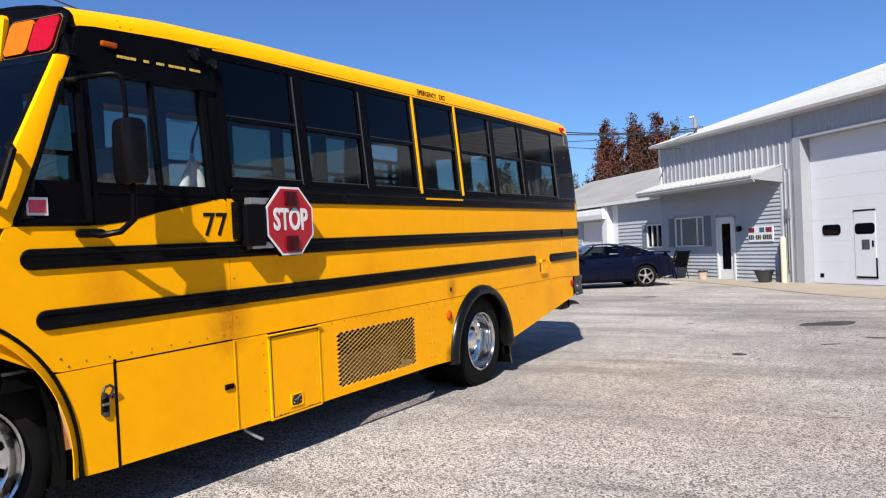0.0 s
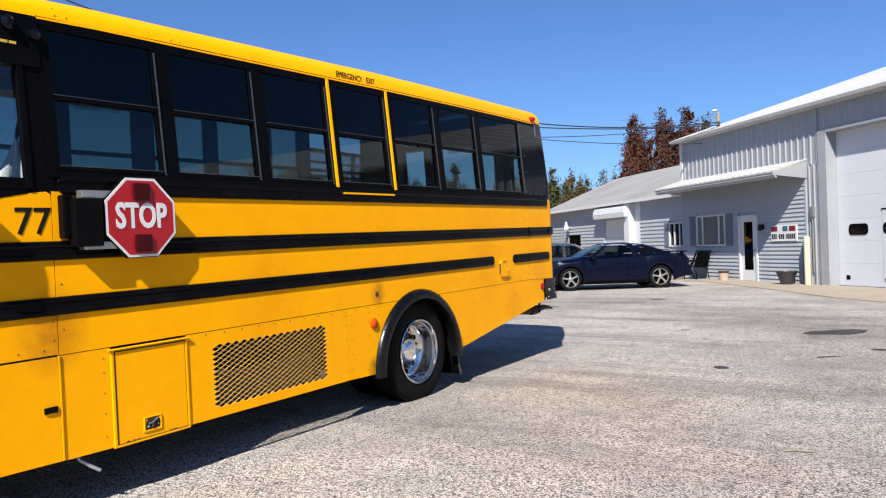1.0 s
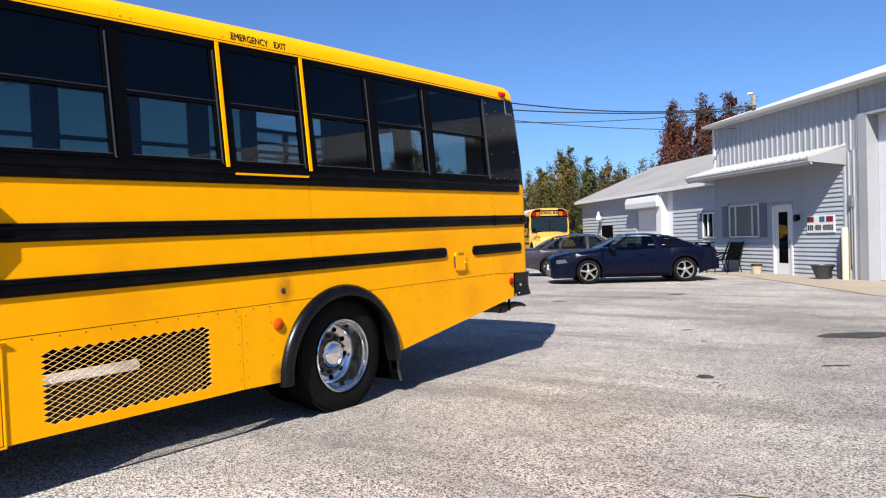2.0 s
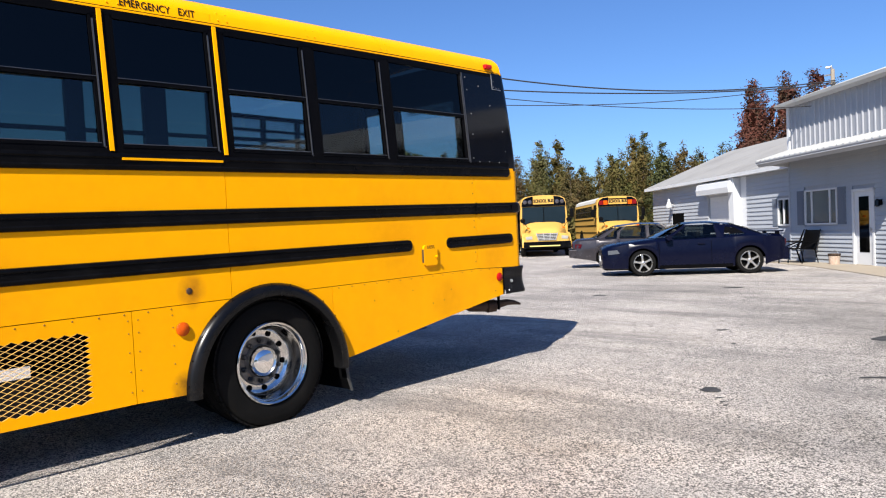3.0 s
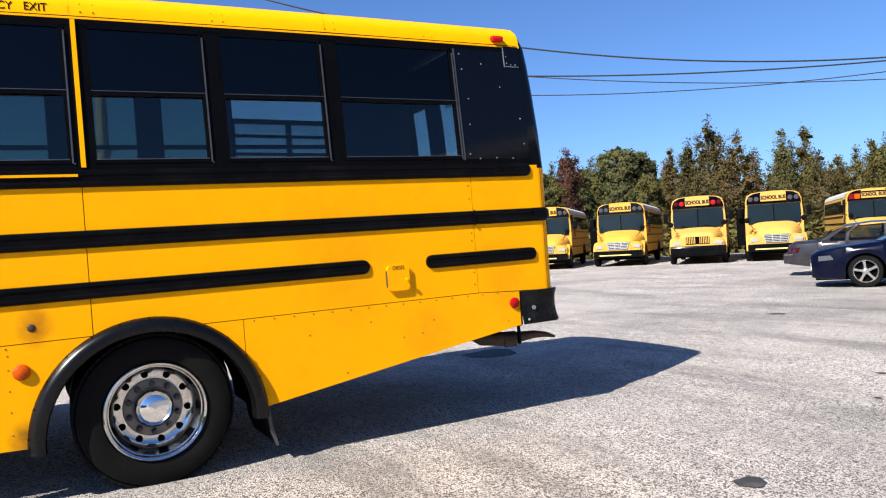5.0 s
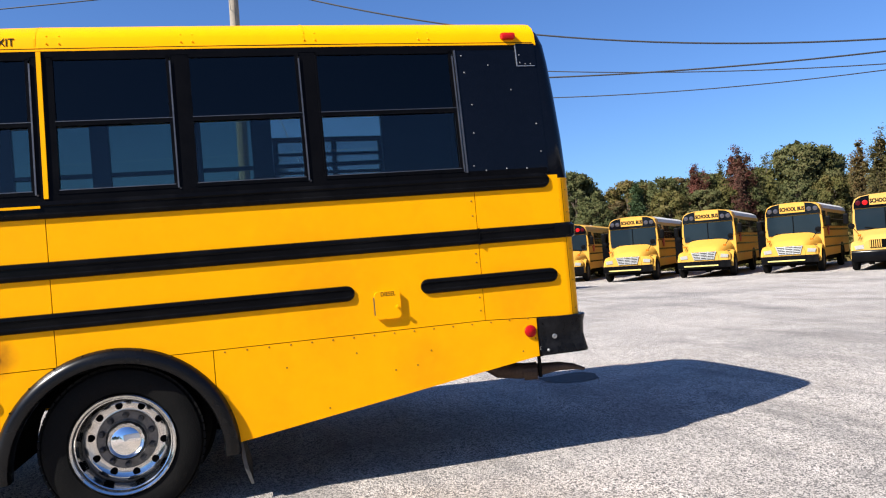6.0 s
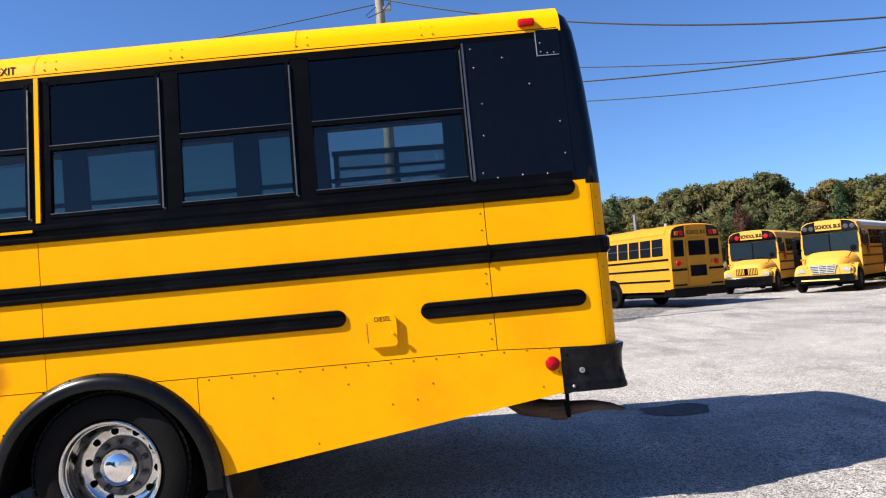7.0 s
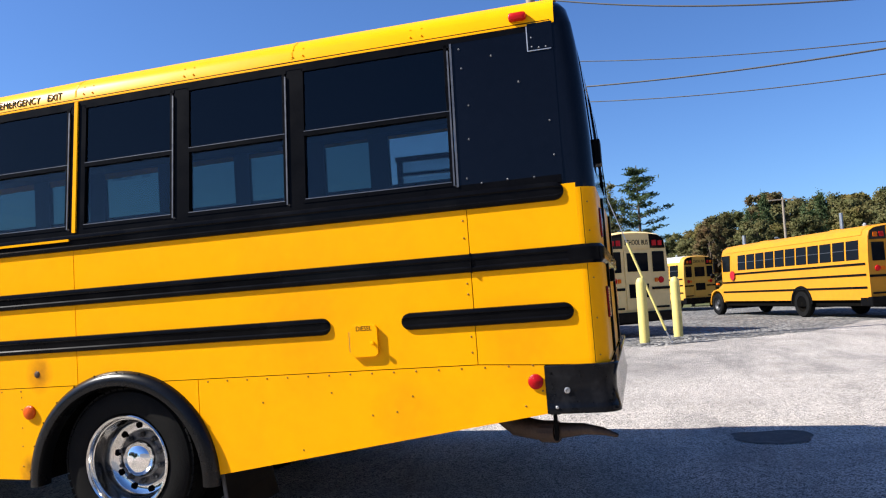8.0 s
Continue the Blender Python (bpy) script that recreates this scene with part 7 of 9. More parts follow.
sedan = dict(
    nose=0.98, tail=-3.85, wheelbase=2.75, wheel=0.32, rocker=0.20, rim=RIM_SILVER,
    lift=[(-3.85, 0.14), (-3.4, 0.08), (-3.0, 0.0), (0.3, 0.0), (0.98, 0.06)],
    width=[(-3.85, 0.72), (-3.65, 0.86), (-3.1, 0.92), (-1.2, 0.93), (0.0, 0.92), (0.6, 0.86), (0.98, 0.6)],
    top=[(-3.85, 0.86), (-3.75, 0.96), (-2.95, 1.0), (-0.4, 0.98), (0.4, 0.86), (0.98, 0.66)],
    belt=[(-3.85, 0.80), (-3.7, 0.89), (-2.7, 0.93), (-0.4, 0.90), (0.5, 0.80), (0.98, 0.6)],
    shuts=[-0.45, -1.40, -2.35],
    house=dict(roof_w=0.62, roof0=-1.0, roof1=-2.45, ws=-0.2, rw=-3.12, taper=[(-3.2, 0.95), (-2.4, 0.98), (-1.5, 1.0), (-1.0, 0.97), (-0.2, 1.1)],
               line=[(-3.2, 0.98), (-2.8, 1.18), (-2.4, 1.34), (-1.7, 1.40), (-1.2, 1.39), (-1.0, 1.36), (-0.2, 0.95)],
               glass=[[(-0.50, 0.05), (-1.02, 0.92), (-1.38, 0.94), (-1.40, 0.05)], [(-1.48, 0.05), (-1.47, 0.94), (-2.1, 0.94), (-2.30, 0.6), (-2.35, 0.05)], [(-2.42, 0.05), (-2.40, 0.5), (-2.18, 0.92), (-2.45, 0.88), (-2.8, 0.3), (-2.8, 0.05)]],
               pillars=[[(-0.28, -0.02), (-0.50, 0.0), (-1.02, 0.92), (-2.4, 0.94), (-2.4, 1.0), (-1.0, 1.0)], [(-1.38, 0.0), (-1.37, 0.95), (-1.49, 0.95), (-1.50, 0.0)], [(-2.33, 0.0), (-2.28, 0.6), (-2.1, 0.95), (-2.2, 0.95), (-2.42, 0.55), (-2.43, 0.0)], [(-2.78, 0.0), (-2.78, 0.3), (-2.44, 0.9), (-2.44, 1.0), (-2.85, 1.0), (-3.12, 0.4), (-3.12, 0.0)]]),
    side_bits=[("tail_lamp", CAR_RED, [(-3.78, 0.67, 1.0), (-3.60, 0.67, 1.0), (-3.56, 0.80, 0.985), (-3.78, 0.80, 1.0)]),
               ("rub_strip", BLACK_SATIN, [(-2.3, 0.52, 1.0), (-0.42, 0.52, 1.0), (-0.42, 0.56, 1.0), (-2.3, 0.56, 1.0)])],
    boxes=[("rear_bumper", DARK_SILVER, (-3.98, -3.6, -0.80, 0.80, 0.36, 0.62), 0), ("bumper_strip", BLACK_SATIN, (-3.99, -3.7, -0.78, 0.78, 0.60, 0.635), 0), ("tail_lamp", CAR_RED, (-3.87, -3.80, 0.36, 0.68, 0.67, 0.82), 0), ("tail_lamp", CAR_RED, (-3.87, -3.80, -0.68, -0.36, 0.67, 0.82), 0), ("head_lamp", CAR_LENS, (0.80, 0.95, 0.40, 0.62, 0.56, 0.70), 0), ("head_lamp", CAR_LENS, (0.80, 0.95, -0.62, -0.40, 0.56, 0.70), 0)],
)
car("sedan", pose(-9.85, 28.0, 0, 0, 0, 33.5), "grey four-door sedan parked behind the coupe", DARK_SILVER, sedan)

# ---- parked school buses in the far row ----
def far_bus(name, m, style, label, length=9.9, roof=None, paint=None, group="parked school buses", overhang=2.95):
    """x forward from the front bumper, y to its left."""
    b = thing(name, m, label, "bus", group)
    paint = paint or YELLOW_FAR
    roofm = roof or paint
    hw, top, zb = 1.20, 3.06, 0.62
    xb = -1.55  # windscreen plane at belt height
    rear = -length
    fa, ra = -0.98, rear + overhang

    def sec(x, dz=0.0, k=1.0):
        half = [(hw, zb), (hw, 1.85), (hw * 0.985, 2.2), (hw * 0.955, 2.70), (hw * 0.90, 2.88), (hw * 0.75, 2.99), (hw * 0.4, 3.045), (0, top)]
        return [(x, y * k, z + (dz if z > 2.5 else 0)) for y, z in half] + [(x, -y * k, z + (dz if z > 2.5 else 0)) for y, z in half[-2::-1]]

    g = Geo().loft([sec(rear, -0.05, 0.97), sec(rear + 0.12), sec(rear + 1.0)] + [sec(rear + (xb - rear) * q) for q in (0.3, 0.5, 0.8)] + [sec(xb - 0.12), sec(xb - 0.02, -0.04, 0.985)], closed=False)
    n = 15
    g.f.append(tuple(range(n)))
    g.f.append(tuple(range(len(g.v) - n, len(g.v))))
    part("body", g, paint, b, "yellow steel bus body", smooth=True)
    rs = []
    for x in (rear + 0.25, xb - 0.5):
        rs.append([(x, y, z + 0.012) for y, z in ((hw * 0.965, 2.70), (hw * 0.91, 2.87), (hw * 0.75, 2.99), (hw * 0.4, 3.045), (0, top), (-hw * 0.4, 3.045), (-hw * 0.75, 2.99), (-hw * 0.91, 2.87), (-hw * 0.965, 2.70))])
    part("roof", Geo().loft(rs, closed=False), roofm, b, "", smooth=True)
    # side windows, rails
    nwin = int((xb - 0.95 - rear - 0.35) / 0.715)
    wmesh = Geo().loft([[(dx, o * hw * float(np.interp(z, (1.85, 2.2, 2.7), (1.0, 0.985, 0.955))), z) for dx, z in ((0.045, 1.93), (0.67, 1.93), (0.67, 2.2), (0.67, 2.56), (0.045, 2.56), (0.045, 2.2))] for o in (0.97, 1.010)]).mesh("side_window", FAR_GLASS)
    bar = Geo().box(0.05, 0.66, hw * 0.975, hw * 0.998, 2.24, 2.265).mesh("sash_bar", TRIM_SILVER)
    for s in (1, -1):
        for k in range(nwin):
            x = rear + 0.35 + k * 0.715
            w = part("side_window", wmesh, None, b, m=Matrix.Translation((x, 0, 0)) @ Matrix.Diagonal((1, s, 1, 1)))
            part("sash_bar", bar, None, w)
        part("side_window", Geo().box(xb - 0.80, xb - 0.14, s * hw * 0.97, s * hw * 1.006, 1.90, 2.60, 0.02), FAR_GLASS, b, "driver's side window")
        for z, x1 in ((1.78, xb - 0.9), (1.43, xb - 0.1), (1.02, xb - 0.1)):
            part("rub_rail", Geo().box(rear + 0.1, x1, s * hw, s * (hw + 0.025), z - 0.035, z + 0.035, 0.012), BLACK_RAIL, b)
        # a black sheet below the skirt in place of the shade there
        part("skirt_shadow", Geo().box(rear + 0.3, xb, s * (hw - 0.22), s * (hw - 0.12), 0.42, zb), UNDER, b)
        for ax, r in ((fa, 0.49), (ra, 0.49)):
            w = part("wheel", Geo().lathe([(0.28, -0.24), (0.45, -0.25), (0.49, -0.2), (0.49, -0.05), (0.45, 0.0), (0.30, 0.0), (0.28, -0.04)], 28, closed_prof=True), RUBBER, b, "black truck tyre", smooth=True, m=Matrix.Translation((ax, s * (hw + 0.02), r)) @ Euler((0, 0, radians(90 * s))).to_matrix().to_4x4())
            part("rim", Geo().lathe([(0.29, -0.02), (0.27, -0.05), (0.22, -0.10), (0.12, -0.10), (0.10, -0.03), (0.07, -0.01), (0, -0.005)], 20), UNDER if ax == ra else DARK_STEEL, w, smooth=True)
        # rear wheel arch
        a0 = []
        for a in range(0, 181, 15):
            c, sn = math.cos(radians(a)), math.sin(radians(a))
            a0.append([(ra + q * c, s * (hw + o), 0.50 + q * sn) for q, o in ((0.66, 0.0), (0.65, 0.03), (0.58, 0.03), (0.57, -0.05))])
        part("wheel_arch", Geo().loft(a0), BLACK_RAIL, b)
        # flat black plate on the body side, painted as the well's shade
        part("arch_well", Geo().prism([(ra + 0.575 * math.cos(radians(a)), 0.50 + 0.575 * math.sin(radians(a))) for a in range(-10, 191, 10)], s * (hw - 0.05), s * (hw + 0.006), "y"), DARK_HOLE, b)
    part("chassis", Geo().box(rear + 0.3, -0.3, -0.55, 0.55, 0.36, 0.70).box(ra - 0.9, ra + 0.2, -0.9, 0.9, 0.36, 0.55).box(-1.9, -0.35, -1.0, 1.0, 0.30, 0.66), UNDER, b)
    # front: hood
    def hring(x, w, z, z0=0.72):
        return [(x, w * math.copysign(abs(math.cos(radians(a))) ** 0.45, math.cos(radians(a))), z0 + (z - z0) * abs(math.sin(radians(a))) ** 0.5) for a in range(0, 181, 12)]

    if style == "ic":
        hood = [hring(xb + 0.05, 1.06, 1.62), hring(-1.0, 0.98, 1.52), hring(-0.5, 0.84, 1.42), hring(-0.25, 0.78, 1.34), hring(-0.15, 0.74, 1.22)]
    elif style == "flat":
        hood = [hring(xb + 0.05, 1.10, 1.66), hring(-1.0, 1.04, 1.58), hring(-0.5, 0.94, 1.48), hring(-0.22, 0.88, 1.36), hring(-0.14, 0.84, 1.2)]
    else:
        hood = [hring(xb + 0.05, 1.10, 1.70), hring(-1.0, 1.0, 1.56), hring(-0.5, 0.80, 1.40), hring(-0.24, 0.68, 1.26), hring(-0.14, 0.62, 1.10)]
    part("hood", Geo().loft(hood, closed=False), paint, b, "yellow sloping hood", smooth=True)
    part("hood_front", Geo().add(hood[-1], [tuple(range(16))]), paint, b)
    for s in (1, -1):
        f = []
        for a in range(-5, 186, 12):
            c, sn = math.cos(radians(a)), math.sin(radians(a))
            f.append([(fa + q * c * 1.08, s * y, 0.52 + q * sn) for q, y in ((0.66, 0.80), (0.66, 1.10), (0.62, 1.20), (0.57, 1.20), (0.56, 0.85))])
        part("fender", Geo().loft(f), paint, b, smooth=True)
        part("nose_corner", Geo().loft([[(x, s * y, z) for y, z in ((0.60, 0.72), (w, 0.72), (w, zt), (w - 0.12, zt + 0.12), (0.60, zt + 0.16))] for x, w, zt in ((-0.45, 1.12, 1.0), (-0.25, 1.10, 0.98), (-0.16, 1.0, 0.94))]), paint, b, smooth=True)
        part("headlamp", Geo().loft([[(-0.15 + o, s * y, z) for y, z in ((0.70, 0.86), (1.00, 0.84), (1.04, 0.98), (0.72, 1.02))] for o in (-0.03, 0.012)]), FAR_LENS, b, "hazed headlamp")
        part("turn_lamp", Geo().box(-0.55, -0.42, s * 0.80, s * 0.92, 1.36, 1.44, 0.02), AMBER_LENS, b)
        part("fender_mirror", Geo().lathe([(0, -0.05), (0.09, -0.03), (0.12, 0.02), (0.10, 0.05), (0, 0.06)], 14, Matrix.Translation((-0.55, s * 1.12, 1.78))).tube([(-0.6, s * 0.9, 1.45), (-0.56, s * 1.1, 1.74)], 0.015, 6), BLACK_PLASTIC, b, "black domed fender mirror", smooth=True)
        part("side_mirror", Geo().box(xb + 0.05, xb + 0.17, s * 1.30, s * 1.50, 1.90, 2.34, 0.04).tube([(xb, s * 1.15, 2.4), (xb + 0.1, s * 1.40, 2.42), (xb + 0.11, s * 1.40, 2.2)], 0.018, 6).tube([(xb, s * 1.15, 1.85), (xb + 0.1, s * 1.40, 1.86)], 0.018, 6), BLACK_PLASTIC, b, "black outside mirror")
        part("fender_well", Geo().box(fa - 0.5, fa + 0.5, s * 0.55, s * 0.82, 0.35, 1.02), DARK_HOLE, b)
    if style == "ic":
        part("front_bumper", Geo().loft([[(x - 0.10 * abs(q) ** 2, 1.16 * q, z) for q in (-1, -0.8, -0.3, 0.3, 0.8, 1)] for x, z in ((-0.28, 0.36), (-0.04, 0.36), (0.0, 0.46), (0.0, 0.72), (-0.05, 0.80), (-0.28, 0.80))], closed=False), BLACK_RAIL, b, "black front bumper", smooth=True)
        gr_ = part("grille", Geo().box(-0.16, -0.125, -0.50, 0.50, 0.88, 1.20, 0.03), DARK_HOLE, b, "split grille of vertical bars")
        for k in range(14):
            if k not in (6, 7):
                part("grille_bar", Geo().box(-0.13, -0.10, -0.49 + k * 0.072, -0.49 + k * 0.072 + 0.035, 0.90 - 0.0, 1.19, 0.006), paint, gr_)
    else:
        part("front_bumper", Geo().box(-0.26, 0.0, -1.14, 1.14, 0.42, 0.74, 0.03), BLACK_RAIL, b, "black front bumper")
        part("crossing_arm", Geo().box(0.0, 0.035, -0.85, 0.62, 0.50, 0.555, 0.008), BOLLARD_YELLOW if style == "vision" else WHITE_PAINT, b, "pale crossing arm along the bumper")
        gr_ = part("grille", Geo().loft([[(-0.15 + o, y, z) for y, z in ((-0.40, 0.79), (0.40, 0.79), (0.52, 1.14), (-0.52, 1.14))] for o in (0.0, 0.03)]), DARK_HOLE, b, "bright rectangular grille")
        for k in range(5):
            z = 0.80 + k * 0.072
            w = 0.40 + 0.12 * k / 5
            part("grille_bar", Geo().box(-0.12, -0.10, -w, w, z, z + 0.036, 0.006), BRIGHT_GRILLE, gr_)
        for q in (-1, -0.33, 0.33, 1):
            part("grille_bar", Geo().loft([[(x, q * 0.41 - 0.018, 0.79), (x, q * 0.41 + 0.018, 0.79), (x, q * 0.52 + 0.018, 1.15), (x, q * 0.52 - 0.018, 1.15)] for x in (-0.12, -0.098)]), BRIGHT_GRILLE, gr_)
    # windscreen with rounded top and the lamp board above it
    ws_ = [[(xb + o, y, z) for y, z in ((-1.06, 1.62), (1.06, 1.62), (1.09, 2.0), (1.07, 2.46), (-1.07, 2.46), (-1.09, 2.0))] for o in (-0.02, 0.02)]
    wsc = part("windscreen", Geo().loft(ws_), glass_front, b, "wide dark windscreen")
    part("divider", Geo().box(xb + 0.02, xb + 0.035, -0.018, 0.018, 1.62, 2.46), BLACK_SATIN, wsc)
    for y in (-0.2, 0.8):
        part("wiper", Geo().tube([(xb + 0.05, y, 1.60), (xb + 0.05, y - 0.55, 1.72)], 0.015, 6), BLACK_PLASTIC, wsc)
    board = [(-1.10, 2.50), (1.10, 2.50), (1.09, 2.68), (1.00, 2.86), (0.80, 2.965), (0.4, 3.02), (-0.4, 3.02), (-0.80, 2.965), (-1.00, 2.86), (-1.09, 2.68)]
    part("lamp_board", Geo().prism(board, xb - 0.04, xb + 0.05), BLACK_GLOSS, b, "black roof-front lamp board")
    sgw = 0.52
    sgn = part("route_sign", Geo().box(xb + 0.05, xb + 0.075, -sgw, sgw, 2.60, 2.93 if style != "flat" else 2.86, 0.02), paint, b, "yellow sign with black lettering")
    part("brow", Geo().prism([(-0.52, 2.93), (0.52, 2.93), (0.50, 3.03), (-0.50, 3.03)], xb - 0.03, xb + 0.07), paint, b)
    lettering("sign_words", "SCHOOL BUS", 0.225, DECAL_BLACK, sgn, Matrix.Translation((xb + 0.077, 0, 2.755)) @ Euler((radians(90), 0, radians(90))).to_matrix().to_4x4(), squeeze=0.74, bold=0.013)
    lens = {"ic": (CAR_RED, RED_LENS), "flat": (DEEP_RED, AMBER_DEEP)}.get(style, (DARK_LENS, DARK_LENS))
    for s in (1, -1):
        for y, mt in ((0.93, lens[0]), (0.68, lens[1])):
            if style == "flat":
                part("warning_lamp", Geo().box(xb + 0.05, xb + 0.08, s * y - 0.115, s * y + 0.115, 2.58, 2.82, 0.03), mt, b, "square warning lamp")
                continue
            part("warning_lamp", Geo().lathe([(0, 0), (0.105, 0), (0.10, 0.03), (0.06, 0.04), (0, 0.045)], 18, Matrix.Translation((xb + 0.05, s * y, 2.72))), mt, b, "round warning lamp", smooth=True)
    # rear
    xr = rear - 0.004
    part("rear_bumper", Geo().box(rear - 0.10, rear + 0.5, -1.2, 1.2, 0.42, 0.72, 0.03), BLACK_RAIL, b, "black rear bumper")
    rdoor = part("rear_door", Geo().box(xr - 0.03, xr, -0.46, 0.46, 0.78, 2.50, 0.012), paint, b, "yellow rear emergency door")
    for z0, z1, hwid in ((1.88, 2.42, 0.38), (1.12, 1.52, 0.36)):
        part("door_window", Geo().box(xr - 0.045, xr - 0.03, -hwid, hwid, z0, z1, 0.012), FAR_GLASS, rdoor)
    for s in (1, -1):
        part("rear_window", Geo().box(xr - 0.02, xr, s * 0.58, s * 1.02, 1.86, 2.46, 0.02), FAR_GLASS, b, "dark rear window")
        part("rear_board", Geo().prism([(s * 0.50, 2.55), (s * 1.08, 2.55), (s * 1.02, 2.84), (s * 0.80, 2.95), (s * 0.50, 2.98)], xr - 0.02, xr, "x"), BLACK_GLOSS, b)
        part("warning_lamp", Geo().box(xr - 0.04, xr - 0.02, s * 0.58, s * 0.74, 2.63, 2.79, 0.03), RED_LENS, b)
        part("warning_lamp", Geo().box(xr - 0.04, xr - 0.02, s * 0.80, s * 0.95, 2.63, 2.78, 0.03), AMBER_LENS if style == "ic" else RED_LENS, b)
        part("tail_lamp", Geo().lathe([(0, 0), (0.10, 0), (0.09, 0.03), (0, 0.04)], 16, Matrix.Translation((xr, s * 0.86, 1.62)) @ Euler((0, 0, radians(180))).to_matrix().to_4x4()), RED_LENS, b, "round red tail lamp", smooth=True)
        part("turn_lamp", Geo().box(xr - 0.03, xr, s * 0.62, s * 0.74, 1.56, 1.68, 0.02), AMBER_LENS, b)
        part("rear_rail", Geo().box(xr - 0.025, xr, s * 0.50, s * 1.17, 1.34, 1.42, 0.01), BLACK_RAIL, b)
        part("exit_bar", Geo().box(xr - 0.02, xr, s * 0.55, s * 1.1, 0.80, 0.86, 0.008), BLACK_RAIL, b)
    rsg = part("rear_sign", Geo().prism([(-0.49, 2.56), (0.49, 2.56), (0.47, 2.95), (-0.47, 2.95)], xr - 0.035, xr, "x"), paint, b)
    lettering("sign_words", "SCHOOL BUS", 0.205, DECAL_BLACK, rsg, Matrix.Translation((xr - 0.038, 0, 2.72)) @ Euler((radians(90), 0, radians(-90))).to_matrix().to_4x4(), squeeze=0.70, bold=0.003)
    sx = xb - 1.05
    part("stop_sign", Geo().prism([(sx + 0.21 * math.cos(radians(22.5 + 45 * k)), 1.72 + 0.21 * math.sin(radians(22.5 + 45 * k))) for k in range(8)], hw + 0.03, hw + 0.06, "y"), RED_SIGN, b, "folded red stop sign")
    for x in (rear + 2.5, xb - 2.4):
        part("roof_hatch", Geo().box(x, x + 0.6, -0.3, 0.3, top - 0.02, top + 0.04, 0.02), roofm, b)
    part("strobe", Geo().lathe([(0, 0), (0.06, 0), (0.06, 0.1), (0.03, 0.14), (0, 0.15)], 12, Matrix.Translation((rear + 1.6, 0, top)) @ Euler((0, radians(-90), 0)).to_matrix().to_4x4()), CLEAR_LENS, b)
    if style == "vision":
        part("entry_door", Geo().box(xb - 1.0, xb - 0.15, -hw - 0.02, -hw + 0.0, 0.55, 2.60, 0.02), BLACK_SATIN, b, "black folding entry door")
        part("crossing_gate", Geo().box(xb - 0.2, xb - 0.1, -hw - 0.35, -hw, 0.7, 2.35, 0.02), BLACK_SATIN, b, "entry door leaf standing open")
    return b


glass_front = material("dark_windscreen", (0.010, 0.018, 0.026), rough=0.05, spec=0.2, coat=0.0, var=0.25, scale=1.2)


def place(x, y, deg):
    return pose(x, y, 0, 0, 0, deg)


v1 = far_bus("parked_bus", place(-29.85, 25.15, -42), "vision", "yellow school bus with a pale roof parked nose out", roof=ROOF_WHITE)
for x, y, a in ((-27.72, 27.73, -45), (-25.6, 30.45, -50)):
    copy_thing(v1, place(x, y, a))
far_bus("parked_bus", place(-19.8, 34.1, -50), "vision", "pale yellow school bus with a bright grille parked nose out", paint=YELLOW_MILD)
far_bus("parked_bus", place(-22.1, 31.9, -50), "ic", "pale yellow school bus with a split grille and black bumper", paint=YELLOW_MILD)
far_bus("parked_bus", place(-34.5, 23.9, -38), "ic", "yellow school bus with a split grille and black bumper")
far_bus("parked_bus", place(-19.2, 40.5, -49), "flat", "yellow school bus with a white roof behind the cars", roof=ROOF_WHITE, paint=YELLOW_MILD)
far_bus("parked_bus", place(-36.76, 14.78, 201), "ic", "long yellow school bus parked tail towards the lot", length=11.2, overhang=3.72, paint=YELLOW_DEEP)
far_bus("parked_bus", place(-29.4, 4.2, 220), "vision", "faded cream-yellow school bus seen from its rear", paint=YELLOW_PALE)
far_bus("parked_bus", place(-50.6, 7.3, 222), "ic", "yellow school bus with a white roof parked behind the others", roof=ROOF_WHITE)

